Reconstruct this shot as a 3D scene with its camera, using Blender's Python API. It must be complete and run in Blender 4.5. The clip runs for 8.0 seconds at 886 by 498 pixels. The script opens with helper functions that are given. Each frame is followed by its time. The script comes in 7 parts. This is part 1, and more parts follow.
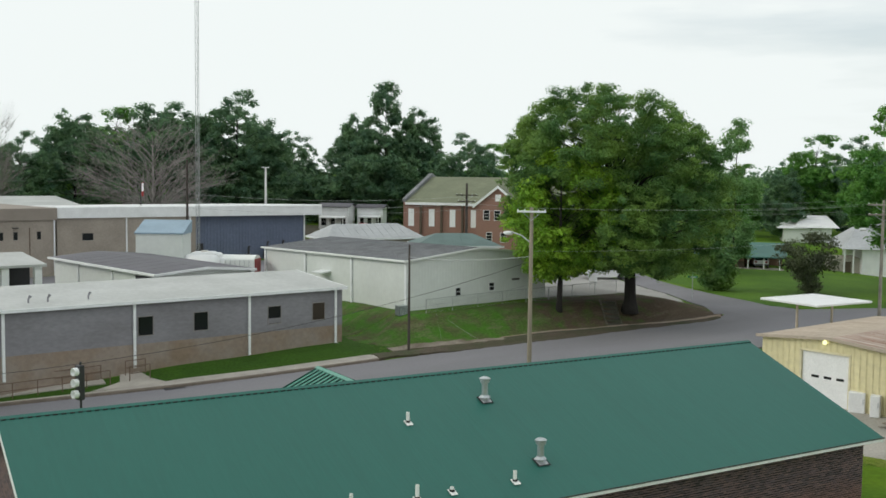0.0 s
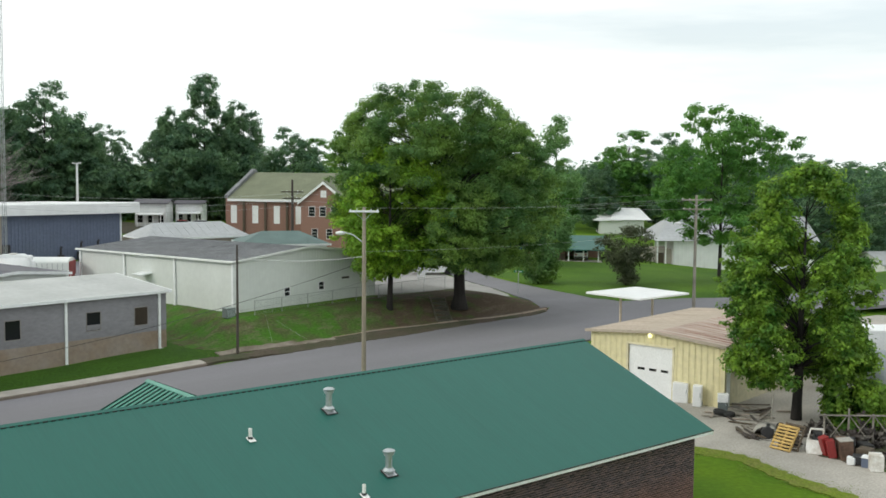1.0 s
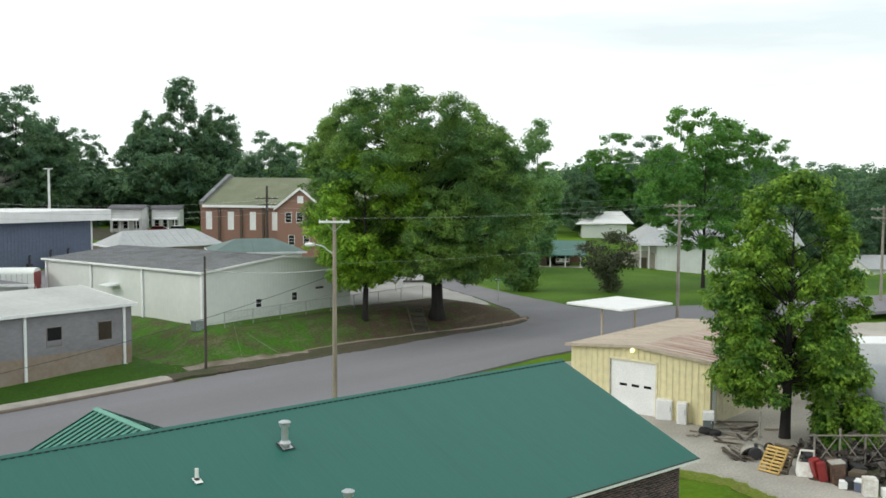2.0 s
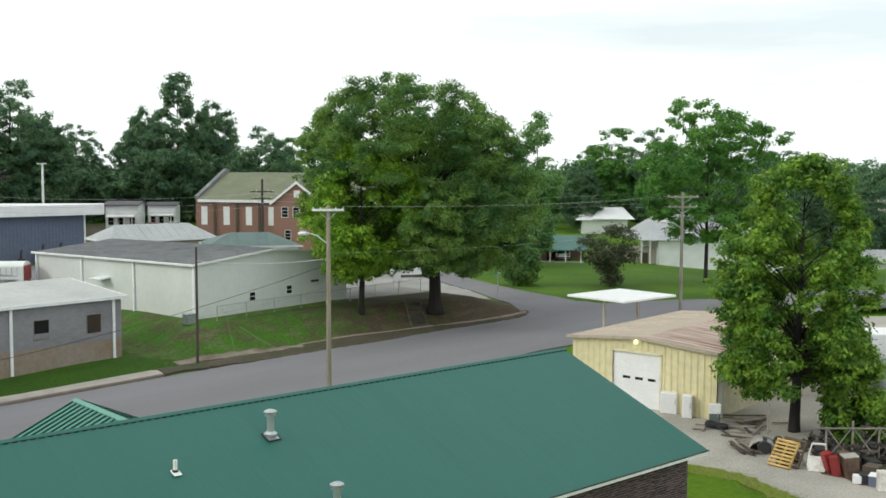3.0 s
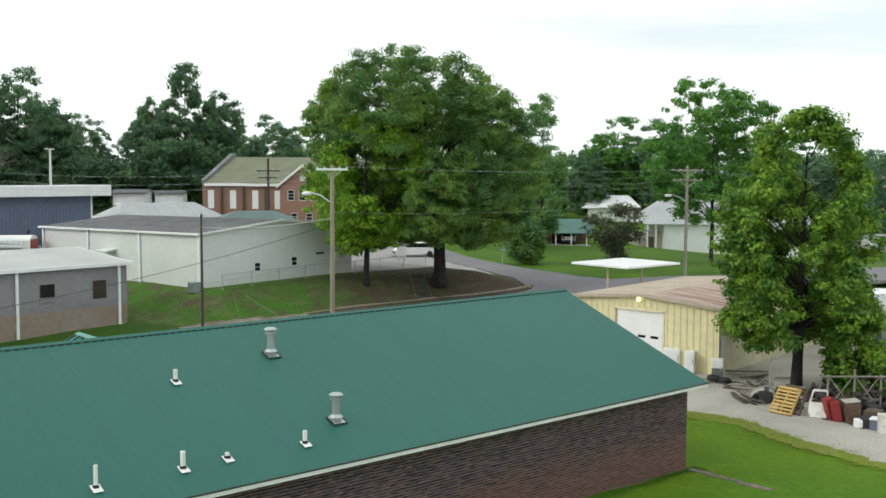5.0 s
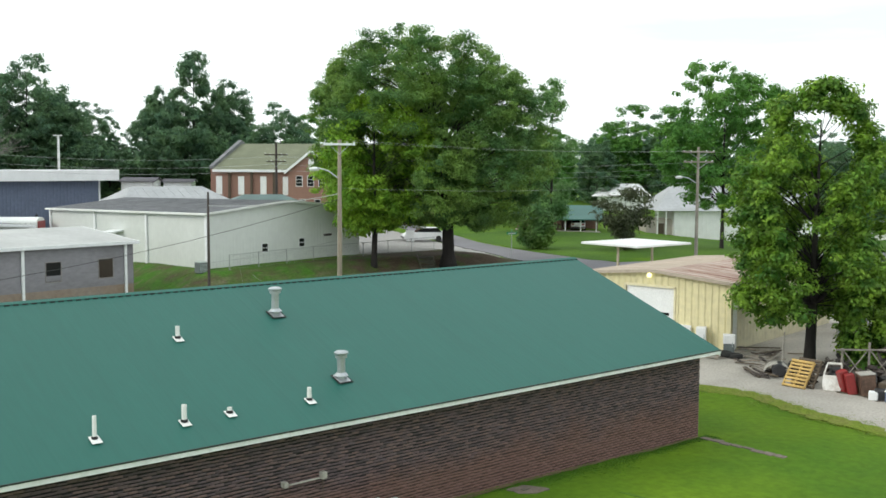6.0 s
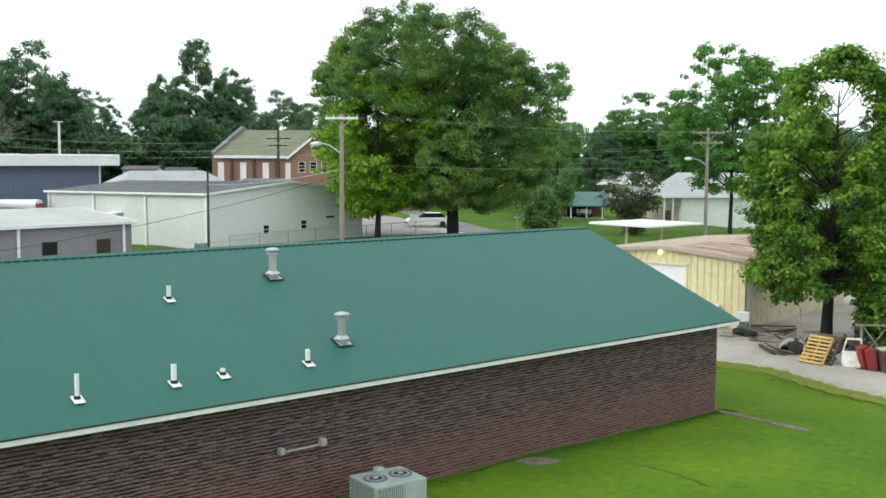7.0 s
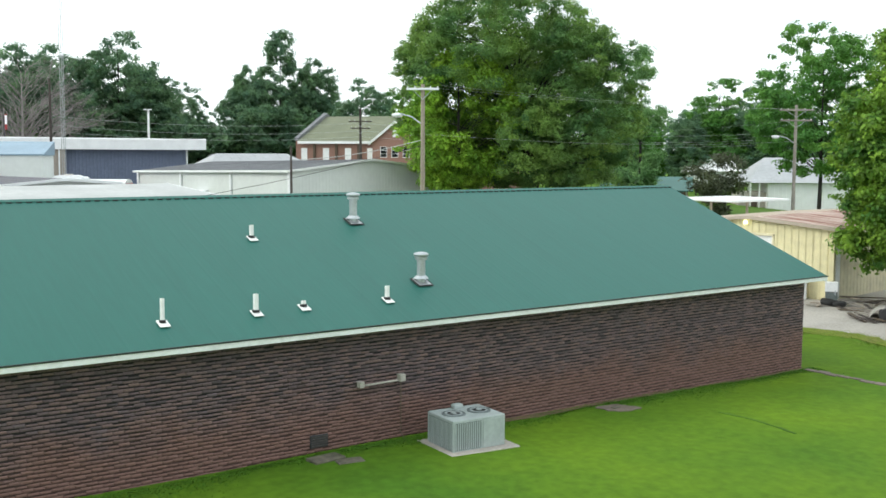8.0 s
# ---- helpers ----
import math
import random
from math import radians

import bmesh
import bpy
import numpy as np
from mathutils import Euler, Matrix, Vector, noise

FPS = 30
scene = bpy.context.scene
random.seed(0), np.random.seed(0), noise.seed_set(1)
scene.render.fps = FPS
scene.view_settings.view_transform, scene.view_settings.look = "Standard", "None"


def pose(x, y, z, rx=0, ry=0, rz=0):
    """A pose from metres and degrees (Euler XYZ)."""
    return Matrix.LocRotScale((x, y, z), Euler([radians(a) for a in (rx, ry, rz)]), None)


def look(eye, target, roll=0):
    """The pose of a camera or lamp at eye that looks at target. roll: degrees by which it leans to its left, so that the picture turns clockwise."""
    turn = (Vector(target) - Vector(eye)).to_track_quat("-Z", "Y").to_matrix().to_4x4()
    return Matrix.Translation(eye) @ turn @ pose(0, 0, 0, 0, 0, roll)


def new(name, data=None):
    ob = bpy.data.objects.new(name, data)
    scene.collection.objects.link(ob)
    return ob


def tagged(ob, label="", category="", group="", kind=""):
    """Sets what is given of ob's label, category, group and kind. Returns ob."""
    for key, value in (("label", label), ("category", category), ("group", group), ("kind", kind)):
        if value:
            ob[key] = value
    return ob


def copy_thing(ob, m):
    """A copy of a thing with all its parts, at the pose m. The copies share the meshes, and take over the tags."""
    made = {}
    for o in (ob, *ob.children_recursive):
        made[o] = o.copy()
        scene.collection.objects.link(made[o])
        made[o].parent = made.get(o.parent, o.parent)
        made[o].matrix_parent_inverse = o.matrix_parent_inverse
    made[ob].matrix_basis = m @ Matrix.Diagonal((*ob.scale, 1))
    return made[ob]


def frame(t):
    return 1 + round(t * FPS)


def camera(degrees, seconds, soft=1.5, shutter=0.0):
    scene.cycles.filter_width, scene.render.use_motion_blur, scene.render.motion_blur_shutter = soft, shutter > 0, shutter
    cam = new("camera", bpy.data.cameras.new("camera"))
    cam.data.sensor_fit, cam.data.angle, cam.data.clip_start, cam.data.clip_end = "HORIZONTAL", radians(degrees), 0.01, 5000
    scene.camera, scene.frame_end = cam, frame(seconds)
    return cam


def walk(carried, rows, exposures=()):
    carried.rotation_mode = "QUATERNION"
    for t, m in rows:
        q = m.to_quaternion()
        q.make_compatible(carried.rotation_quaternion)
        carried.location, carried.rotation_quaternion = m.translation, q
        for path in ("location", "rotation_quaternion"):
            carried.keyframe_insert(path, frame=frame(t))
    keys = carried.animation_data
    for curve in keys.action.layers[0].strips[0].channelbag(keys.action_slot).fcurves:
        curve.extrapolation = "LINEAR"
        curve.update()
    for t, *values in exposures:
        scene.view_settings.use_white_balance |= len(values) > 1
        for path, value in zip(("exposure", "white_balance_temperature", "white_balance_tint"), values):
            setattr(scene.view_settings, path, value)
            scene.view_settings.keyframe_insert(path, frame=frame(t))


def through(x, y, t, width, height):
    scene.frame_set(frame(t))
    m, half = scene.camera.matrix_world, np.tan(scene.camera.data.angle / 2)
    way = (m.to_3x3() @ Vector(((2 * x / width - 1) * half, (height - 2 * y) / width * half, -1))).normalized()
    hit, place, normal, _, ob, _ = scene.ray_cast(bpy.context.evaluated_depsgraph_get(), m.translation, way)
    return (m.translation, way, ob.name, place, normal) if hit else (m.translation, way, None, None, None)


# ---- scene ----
cam = camera(45.5, 8.0, 1.6)
PATH = [
    (0, look((-32.622, -24.481, 12.349), (-27.489, -15.931, 11.614), 0.64)),
    (0.2, look((-32.881, -24.284, 12.382), (-27.193, -16.096, 11.606), 0.59)),
    (0.3, look((-33.043, -24.197, 12.353), (-27.089, -16.201, 11.57), 0.61)),
    (0.5, look((-33.129, -23.907, 12.422), (-26.887, -16.135, 11.628), 0.56)),
    (0.7, look((-33.147, -23.772, 12.516), (-26.790, -16.094, 11.725), 0.60)),
    (1, look((-32.74, -23.419, 12.738), (-26.24, -15.861, 11.95), 0.51)),
    (1.2, look((-32.422, -23.255, 12.887), (-25.878, -15.734, 12.104), 0.43)),
    (1.5, look((-31.767, -22.752, 13.088), (-25.172, -15.275, 12.307), 0.37)),
    (1.7, look((-31.291, -22.406, 13.172), (-24.682, -14.942, 12.397), 0.33)),
    (2.8, look((-29.471, -20.706, 12.574), (-22.856, -13.246, 11.803), 0.21)),
    (3, look((-29.372, -20.623, 12.381), (-22.754, -13.166, 11.606), 0.22)),
    (3.5, look((-29.356, -20.658, 11.783), (-22.733, -13.206, 11.003), 0.26)),
    (4, look((-29.463, -20.919, 11.162), (-22.855, -13.453, 10.389), 0.29)),
    (4.5, look((-29.491, -21.098, 10.603), (-22.909, -13.608, 9.848), 0.28)),
    (4.7, look((-29.455, -21.073, 10.378), (-22.880, -13.576, 9.624), 0.27)),
    (5.8, look((-29.200, -20.874, 9.256), (-22.684, -13.331, 8.456), 0.31)),
    (6, look((-29.035, -20.669, 9.026), (-22.537, -13.111, 8.211), 0.32)),
    (6.5, look((-28.539, -20.025, 8.58), (-22.067, -12.448, 7.746), 0.33)),
    (7, look((-28.164, -19.554, 7.979), (-21.695, -11.978, 7.11), 0.35)),
    (7.3, look((-28.087, -19.489, 7.603), (-21.628, -11.906, 6.724), 0.32)),
    (7.5, look((-28.1, -19.593, 7.328), (-21.661, -11.995, 6.43), 0.36)),
    (7.7, look((-28.124, -19.612, 7.012), (-21.763, -11.948, 6.117), 0.2)),
    (7.8, look((-28.155, -19.695, 6.889), (-21.917, -11.933, 5.976), 0.16)),
    (8, look((-28.172, -19.637, 6.651), (-22.306, -11.59, 5.736), 0.25)),
]
walk(cam, PATH, [(0.0, -0.28, 6350, 7), (1.0, -0.04, 6350, 7), (1.5, 0.02, 6350, 7), (4.5, 0.0, 6350, 7), (6.0, 0.20, 6270, 7), (7.0, 0.29, 6200, 7), (8.0, 0.42, 6130, 7)])

# ---- sky and sun ----
SUN_AZ, SUN_EL = radians(-62), radians(30)        # azimuth from +y towards +x
sun_dir = Vector((math.sin(SUN_AZ) * math.cos(SUN_EL), math.cos(SUN_AZ) * math.cos(SUN_EL), math.sin(SUN_EL)))
world = bpy.data.worlds.new("sky")
scene.world = world
world.use_nodes = True
wn, wl = world.node_tree.nodes, world.node_tree.links
wn.clear()
w_out = wn.new("ShaderNodeOutputWorld")
w_bg = wn.new("ShaderNodeBackground")
w_sky = wn.new("ShaderNodeTexSky")
w_sky.sky_type = "NISHITA"
w_sky.sun_disc = False
w_sky.sun_elevation = SUN_EL
w_sky.sun_rotation = SUN_AZ
w_sky.air_density, w_sky.dust_density = 1.0, 2.0
w_gain = wn.new("ShaderNodeVectorMath")
w_gain.operation = "SCALE"
w_gain.inputs["Scale"].default_value = 0.15
wl.new(w_sky.outputs[0], w_gain.inputs[0])
w_co = wn.new("ShaderNodeTexCoord")
w_map = wn.new("ShaderNodeMapping")
w_map.inputs["Scale"].default_value = (1.2, 1.2, 9.0)
w_map.inputs["Location"].default_value = (0.35, 0.2, 0.0)
wl.new(w_co.outputs["Generated"], w_map.inputs[0])
w_noise = wn.new("ShaderNodeTexNoise")
w_noise.inputs["Scale"].default_value = 1.6
w_noise.inputs["Detail"].default_value = 6
w_noise.inputs["Roughness"].default_value = 0.55
wl.new(w_map.outputs[0], w_noise.inputs["Vector"])
w_ramp = wn.new("ShaderNodeValToRGB")
w_ramp.color_ramp.elements[0].position, w_ramp.color_ramp.elements[1].position = 0.30, 0.50
w_ramp.color_ramp.elements[0].color = (0.62, 0.62, 0.62, 1)
w_mix = wn.new("ShaderNodeMix")
w_mix.data_type = "RGBA"
w_mix.inputs[7].default_value = (1.11, 1.14, 1.12, 1)
# thinner cloud towards the east, high up
w_dot = wn.new("ShaderNodeVectorMath")
w_dot.operation = "DOT_PRODUCT"
wl.new(w_co.outputs["Generated"], w_dot.inputs[0])
w_dot.inputs[1].default_value = Vector((0.86, 0.32, 0.40)).normalized()
w_thin = wn.new("ShaderNodeMapRange")
w_thin.inputs[1].default_value, w_thin.inputs[2].default_value = 0.70, 0.98
w_thin.inputs[3].default_value, w_thin.inputs[4].default_value = 0.34, -0.10
wl.new(w_dot.outputs["Value"], w_thin.inputs[0])
w_add = wn.new("ShaderNodeMath")
wl.new(w_noise.outputs["Fac"], w_add.inputs[0])
wl.new(w_thin.outputs[0], w_add.inputs[1])
wl.new(w_add.outputs[0], w_ramp.inputs[0])
wl.new(w_ramp.outputs[0], w_mix.inputs[0])
wl.new(w_gain.outputs[0], w_mix.inputs[6])
wl.new(w_mix.outputs[2], w_bg.inputs[0])
w_bg.inputs[1].default_value = 1.0
wl.new(w_bg.outputs[0], w_out.inputs[0])
sun = new("sun", bpy.data.lights.new("sun", "SUN"))
sun.data.energy, sun.data.angle, sun.data.color = 1.1, radians(12), (1.0, 0.93, 0.80)
sun.matrix_world = look(sun_dir * 300, (0, 0, 0))


# ---- materials ----
def material(name, color, rough=0.7, metal=0.0, vary=0.12, scale=0.6, fine=12.0, bump=0.0, tint=None, island=0.0, spec=0.5, streak=None, patch=0.5):
    """A surface with colour variation at two scales, relief and, if asked for, a change from piece to piece."""
    m = bpy.data.materials.new(name)
    m.use_nodes = True
    n, l = m.node_tree.nodes, m.node_tree.links
    p = n["Principled BSDF"]
    p.inputs["Roughness"].default_value, p.inputs["Metallic"].default_value = rough, metal
    p.inputs["Specular IOR Level"].default_value = spec
    co = n.new("ShaderNodeTexCoord")
    # alike pieces take different stretches of the pattern
    inf0, sh = n.new("ShaderNodeObjectInfo"), n.new("ShaderNodeVectorMath")
    sh.operation = "MULTIPLY_ADD"
    sh.inputs[1].default_value = (37, 23, 11)
    l.new(inf0.outputs["Random"], sh.inputs[0])
    l.new(co.outputs["Object"], sh.inputs[2])
    src = sh.outputs[0]
    if streak:
        mp = n.new("ShaderNodeMapping")
        mp.inputs["Scale"].default_value = streak
        l.new(src, mp.inputs[0])
        src = mp.outputs[0]
    big, small = n.new("ShaderNodeTexNoise"), n.new("ShaderNodeTexNoise")
    big.inputs["Scale"].default_value, small.inputs["Scale"].default_value = scale, fine
    big.inputs["Detail"].default_value, small.inputs["Detail"].default_value = 5, 4
    l.new(src, big.inputs["Vector"])
    l.new(src, small.inputs["Vector"])
    t = tint or tuple(c * (1 - 2.2 * vary) for c in color)
    ramp = n.new("ShaderNodeValToRGB")
    ramp.color_ramp.elements[0].position, ramp.color_ramp.elements[1].position = patch - 0.18, patch + 0.18
    ramp.color_ramp.elements[0].color, ramp.color_ramp.elements[1].color = (*t, 1), (*color, 1)
    l.new(big.outputs["Fac"], ramp.inputs[0])
    bc = n.new("ShaderNodeHueSaturation")
    l.new(ramp.outputs[0], bc.inputs["Color"])
    mr = n.new("ShaderNodeMapRange")
    mr.inputs[1].default_value, mr.inputs[2].default_value = 0.3, 0.7
    mr.inputs[3].default_value, mr.inputs[4].default_value = 1 - 1.3 * vary, 1 + 1.3 * vary
    l.new(small.outputs["Fac"], mr.inputs[0])
    val = mr.outputs[0]
    if island:
        geo, inf = n.new("ShaderNodeNewGeometry"), n.new("ShaderNodeObjectInfo")
        add, fr = n.new("ShaderNodeMath"), n.new("ShaderNodeMath")
        add.operation, fr.operation = "ADD", "FRACT"
        l.new(geo.outputs["Random Per Island"], add.inputs[0])
        l.new(inf.outputs["Random"], add.inputs[1])
        l.new(add.outputs[0], fr.inputs[0])
        r2 = n.new("ShaderNodeMapRange")
        r2.inputs[3].default_value, r2.inputs[4].default_value = 1 - island, 1 + island
        l.new(fr.outputs[0], r2.inputs[0])
        mu = n.new("ShaderNodeMath")
        mu.operation = "MULTIPLY"
        l.new(val, mu.inputs[0])
        l.new(r2.outputs[0], mu.inputs[1])
        val = mu.outputs[0]
        hu = n.new("ShaderNodeMapRange")
        hu.inputs[3].default_value, hu.inputs[4].default_value = 0.5 - 0.03 * island, 0.5 + 0.03 * island
        l.new(fr.outputs[0], hu.inputs[0])
        l.new(hu.outputs[0], bc.inputs["Hue"])
    l.new(val, bc.inputs["Value"])
    l.new(bc.outputs[0], p.inputs["Base Color"])
    if bump:
        b = n.new("ShaderNodeBump")
        b.inputs["Strength"].default_value, b.inputs["Distance"].default_value = 0.6, bump
        l.new(small.outputs["Fac"], b.inputs["Height"])
        l.new(b.outputs[0], p.inputs["Normal"])
    return m


def leaf_material(name, color, light, island=0.45, through=0.42, scale=0.35):
    """Leaves: each one a little different, with light coming through."""
    m = bpy.data.materials.new(name)
    m.use_nodes = True
    n, l = m.node_tree.nodes, m.node_tree.links
    n.clear()
    out, mix = n.new("ShaderNodeOutputMaterial"), n.new("ShaderNodeMixShader")
    p, tr = n.new("ShaderNodeBsdfPrincipled"), n.new("ShaderNodeBsdfTranslucent")
    p.inputs["Roughness"].default_value = 0.55
    p.inputs["Specular IOR Level"].default_value = 0.3
    geo, co, noise_big = n.new("ShaderNodeNewGeometry"), n.new("ShaderNodeTexCoord"), n.new("ShaderNodeTexNoise")
    noise_big.inputs["Scale"].default_value = scale
    l.new(co.outputs["Object"], noise_big.inputs["Vector"])
    ramp = n.new("ShaderNodeValToRGB")
    ramp.color_ramp.elements[0].position, ramp.color_ramp.elements[1].position = 0.35, 0.65
    ramp.color_ramp.elements[0].color, ramp.color_ramp.elements[1].color = (*color, 1), (*light, 1)
    l.new(noise_big.outputs["Fac"], ramp.inputs[0])
    hs = n.new("ShaderNodeHueSaturation")
    r2 = n.new("ShaderNodeMapRange")
    r2.inputs[3].default_value, r2.inputs[4].default_value = 1 - island, 1 + island
    l.new(geo.outputs["Random Per Island"], r2.inputs[0])
    l.new(r2.outputs[0], hs.inputs["Value"])
    l.new(ramp.outputs[0], hs.inputs["Color"])
    l.new(hs.outputs[0], p.inputs["Base Color"])
    l.new(hs.outputs[0], tr.inputs["Color"])
    mix.inputs[0].default_value = through
    l.new(p.outputs[0], mix.inputs[1])
    l.new(tr.outputs[0], mix.inputs[2])
    l.new(mix.outputs[0], out.inputs[0])
    return m


def brick_material(name, colors, stops, dirt=(0.13, 0.055, 0.035), dirt_top=0.0):
    """Bricks in several burnt colours, one per brick, with a splash of red soil low down."""
    m = material(name, colors[0], rough=0.85, vary=0.18, scale=3, fine=60, bump=0.004)
    n, l = m.node_tree.nodes, m.node_tree.links
    ramp = [x for x in n if x.type == "VALTORGB"][0]
    geo, inf = n.new("ShaderNodeNewGeometry"), n.new("ShaderNodeObjectInfo")
    add, fr = n.new("ShaderNodeMath"), n.new("ShaderNodeMath")
    add.operation, fr.operation = "ADD", "FRACT"
    l.new(geo.outputs["Random Per Island"], add.inputs[0])
    l.new(inf.outputs["Random"], add.inputs[1])
    l.new(add.outputs[0], fr.inputs[0])
    cr = ramp.color_ramp
    while len(cr.elements) < len(colors):
        cr.elements.new(0.5)
    for e, c, s in zip(cr.elements, colors, stops):
        e.position, e.color = s, (*c, 1)
    cr.interpolation = "LINEAR"
    l.new(fr.outputs[0], ramp.inputs[0])
    if dirt_top:
        hsv = [x for x in n if x.type == "HUE_SAT"][0]
        p = n["Principled BSDF"]
        sep, nz = n.new("ShaderNodeSeparateXYZ"), n.new("ShaderNodeTexNoise")
        nz.inputs["Scale"].default_value = 0.9
        l.new(geo.outputs["Position"], sep.inputs[0])
        l.new(geo.outputs["Position"], nz.inputs["Vector"])
        sm = n.new("ShaderNodeMath")
        sm.operation = "MULTIPLY_ADD"
        sm.inputs[1].default_value = -1.5
        l.new(nz.outputs["Fac"], sm.inputs[0])
        l.new(sep.outputs[2], sm.inputs[2])
        mr = n.new("ShaderNodeMapRange")
        mr.inputs[1].default_value, mr.inputs[2].default_value = dirt_top - 1.05, dirt_top - 0.25
        mr.inputs[3].default_value, mr.inputs[4].default_value = 0.68, 0.0
        l.new(sm.outputs[0], mr.inputs[0])
        mx = n.new("ShaderNodeMix")
        mx.data_type = "RGBA"
        mx.inputs[7].default_value = (*dirt, 1)
        l.new(mr.outputs[0], mx.inputs[0])
        l.new(hsv.outputs[0], mx.inputs[6])
        l.new(mx.outputs[2], p.inputs["Base Color"])
    return m


M = {}
M["roof_green"] = material("green_roof_paint", (0.0145, 0.110, 0.087), rough=0.55, vary=0.03, spec=0.4, scale=0.25, fine=3, streak=(3, 0.4, 0.4))
M["roof_seam"] = material("green_trim_paint", (0.012, 0.070, 0.053), rough=0.5, vary=0.08)
# near-black trim: the shadow line under the roof edge, put into the colour
M["drip_shadow"] = material("eave_shadow_trim", (0.006, 0.016, 0.013), rough=0.6, vary=0.1)
M["white_trim"] = material("white_trim_paint", (0.83, 0.85, 0.86), rough=0.5, vary=0.05, scale=1.5)
# dark mortar, blackened further for the shadow in the raked joints
M["mortar"] = brick_material("shadow_dark_mortar", [(0.007, 0.006, 0.007), (0.007, 0.006, 0.007)], [0.0, 1.0], dirt=(0.075, 0.038, 0.030), dirt_top=0.95)
M["brick"] = brick_material("burnt_brick", [(0.068, 0.053, 0.058), (0.106, 0.078, 0.085), (0.138, 0.094, 0.096), (0.172, 0.113, 0.106), (0.112, 0.087, 0.098)], [0.0, 0.14, 0.5, 0.8, 1.0], dirt=(0.190, 0.100, 0.076), dirt_top=1.06)
M["brick_red"] = brick_material("red_brick", [(0.26, 0.145, 0.115), (0.29, 0.165, 0.13), (0.25, 0.14, 0.11), (0.30, 0.17, 0.14)], [0.0, 0.35, 0.7, 1.0])
M["grass"] = material("mown_grass", (0.114, 0.200, 0.008), rough=0.9, vary=0.12, scale=0.16, fine=4, bump=0.012, tint=(0.054, 0.130, 0.008), spec=0.15)
M["blade"] = material("grass_blades", (0.122, 0.220, 0.009), rough=0.8, vary=0.1, scale=0.16, fine=2, tint=(0.066, 0.152, 0.009), island=0.15, spec=0.2)
M["gravel"] = material("pale_gravel", (0.455, 0.422, 0.378), rough=0.95, vary=0.14, scale=0.35, fine=9, bump=0.03, tint=(0.33, 0.31, 0.275))
M["asphalt"] = material("worn_asphalt", (0.208, 0.202, 0.222), rough=0.9, vary=0.08, scale=0.15, fine=25, bump=0.008, tint=(0.165, 0.160, 0.174), streak=(0.22, 1.1, 1.0))
M["kerb_tan"] = material("stained_kerb", (0.20, 0.165, 0.135), rough=0.9, vary=0.15, scale=0.7, fine=12, bump=0.01)
M["concrete"] = material("old_concrete", (0.45, 0.415, 0.370), rough=0.9, vary=0.12, scale=0.7, fine=14, bump=0.01)
M["lot_concrete"] = material("worn_lot_concrete", (0.34, 0.33, 0.315), rough=0.9, vary=0.12, scale=0.3, fine=9, bump=0.01, tint=(0.27, 0.26, 0.25))
M["dirt"] = material("bare_soil", (0.088, 0.066, 0.049), rough=0.97, vary=0.22, scale=0.4, fine=7, bump=0.03, tint=(0.046, 0.054, 0.022))
M["galv"] = material("galvanised_steel", (0.50, 0.53, 0.55), rough=0.42, metal=0.75, vary=0.08, scale=3, fine=25)
M["pvc"] = material("white_pvc", (0.82, 0.82, 0.80), rough=0.45, vary=0.03)
M["rubber"] = material("black_rubber", (0.02, 0.02, 0.02), rough=0.8)
M["ac_paint"] = material("grey_green_paint", (0.36, 0.41, 0.40), rough=0.5, vary=0.06, scale=2)
M["ac_dark"] = material("coil_grey", (0.15, 0.18, 0.18), rough=0.6, vary=0.1)
M["cream"] = material("cream_metal_siding", (0.67, 0.70, 0.675), rough=0.5, vary=0.025, scale=0.4, fine=2.5)
M["cream_trim"] = material("pale_trim", (0.80, 0.82, 0.80), rough=0.5, vary=0.05)
M["roof_grey"] = material("weathered_grey_roof", (0.20, 0.205, 0.215), rough=0.65, vary=0.12, scale=0.3, fine=2, tint=(0.13, 0.135, 0.145), streak=(0.3, 2, 1))
M["roof_dark"] = material("dark_weathered_roof", (0.118, 0.114, 0.132), rough=0.65, vary=0.12, scale=0.3, fine=2, tint=(0.085, 0.082, 0.095), streak=(0.3, 2, 1))
M["roof_white"] = material("white_coated_roof", (0.475, 0.485, 0.475), rough=0.65, vary=0.05, scale=0.3, fine=3, tint=(0.39, 0.40, 0.39))
M["block"] = material("grey_block_paint", (0.255, 0.250, 0.275), rough=0.85, vary=0.07, scale=0.35, fine=4, bump=0.008, tint=(0.205, 0.198, 0.215), streak=(0.7, 1, 1.6))
M["block_tan"] = material("tan_block_paint", (0.285, 0.238, 0.205), rough=0.85, vary=0.08, scale=0.6, fine=4, bump=0.008, tint=(0.25, 0.185, 0.135))
M["stucco"] = material("tan_stucco", (0.36, 0.315, 0.27), rough=0.9, vary=0.08, scale=0.5, fine=8)
M["stucco_brown"] = material("brown_fascia_paint", (0.29, 0.25, 0.215), rough=0.8, vary=0.06)
M["blue_siding"] = material("slate_blue_siding", (0.135, 0.165, 0.245), rough=0.6, vary=0.07, scale=0.4, fine=4)
M["roof_blue"] = material("pale_blue_roof", (0.26, 0.36, 0.45), rough=0.5, vary=0.08)
M["roof_teal"] = material("teal_metal_roof", (0.085, 0.150, 0.140), rough=0.5, vary=0.1)
M["roof_leafgreen"] = material("bright_green_metal_roof", (0.045, 0.145, 0.125), rough=0.5, vary=0.08)
M["shingle"] = material("green_grey_shingles", (0.18, 0.195, 0.125), rough=0.9, vary=0.12, scale=0.6, fine=7, tint=(0.14, 0.155, 0.10))
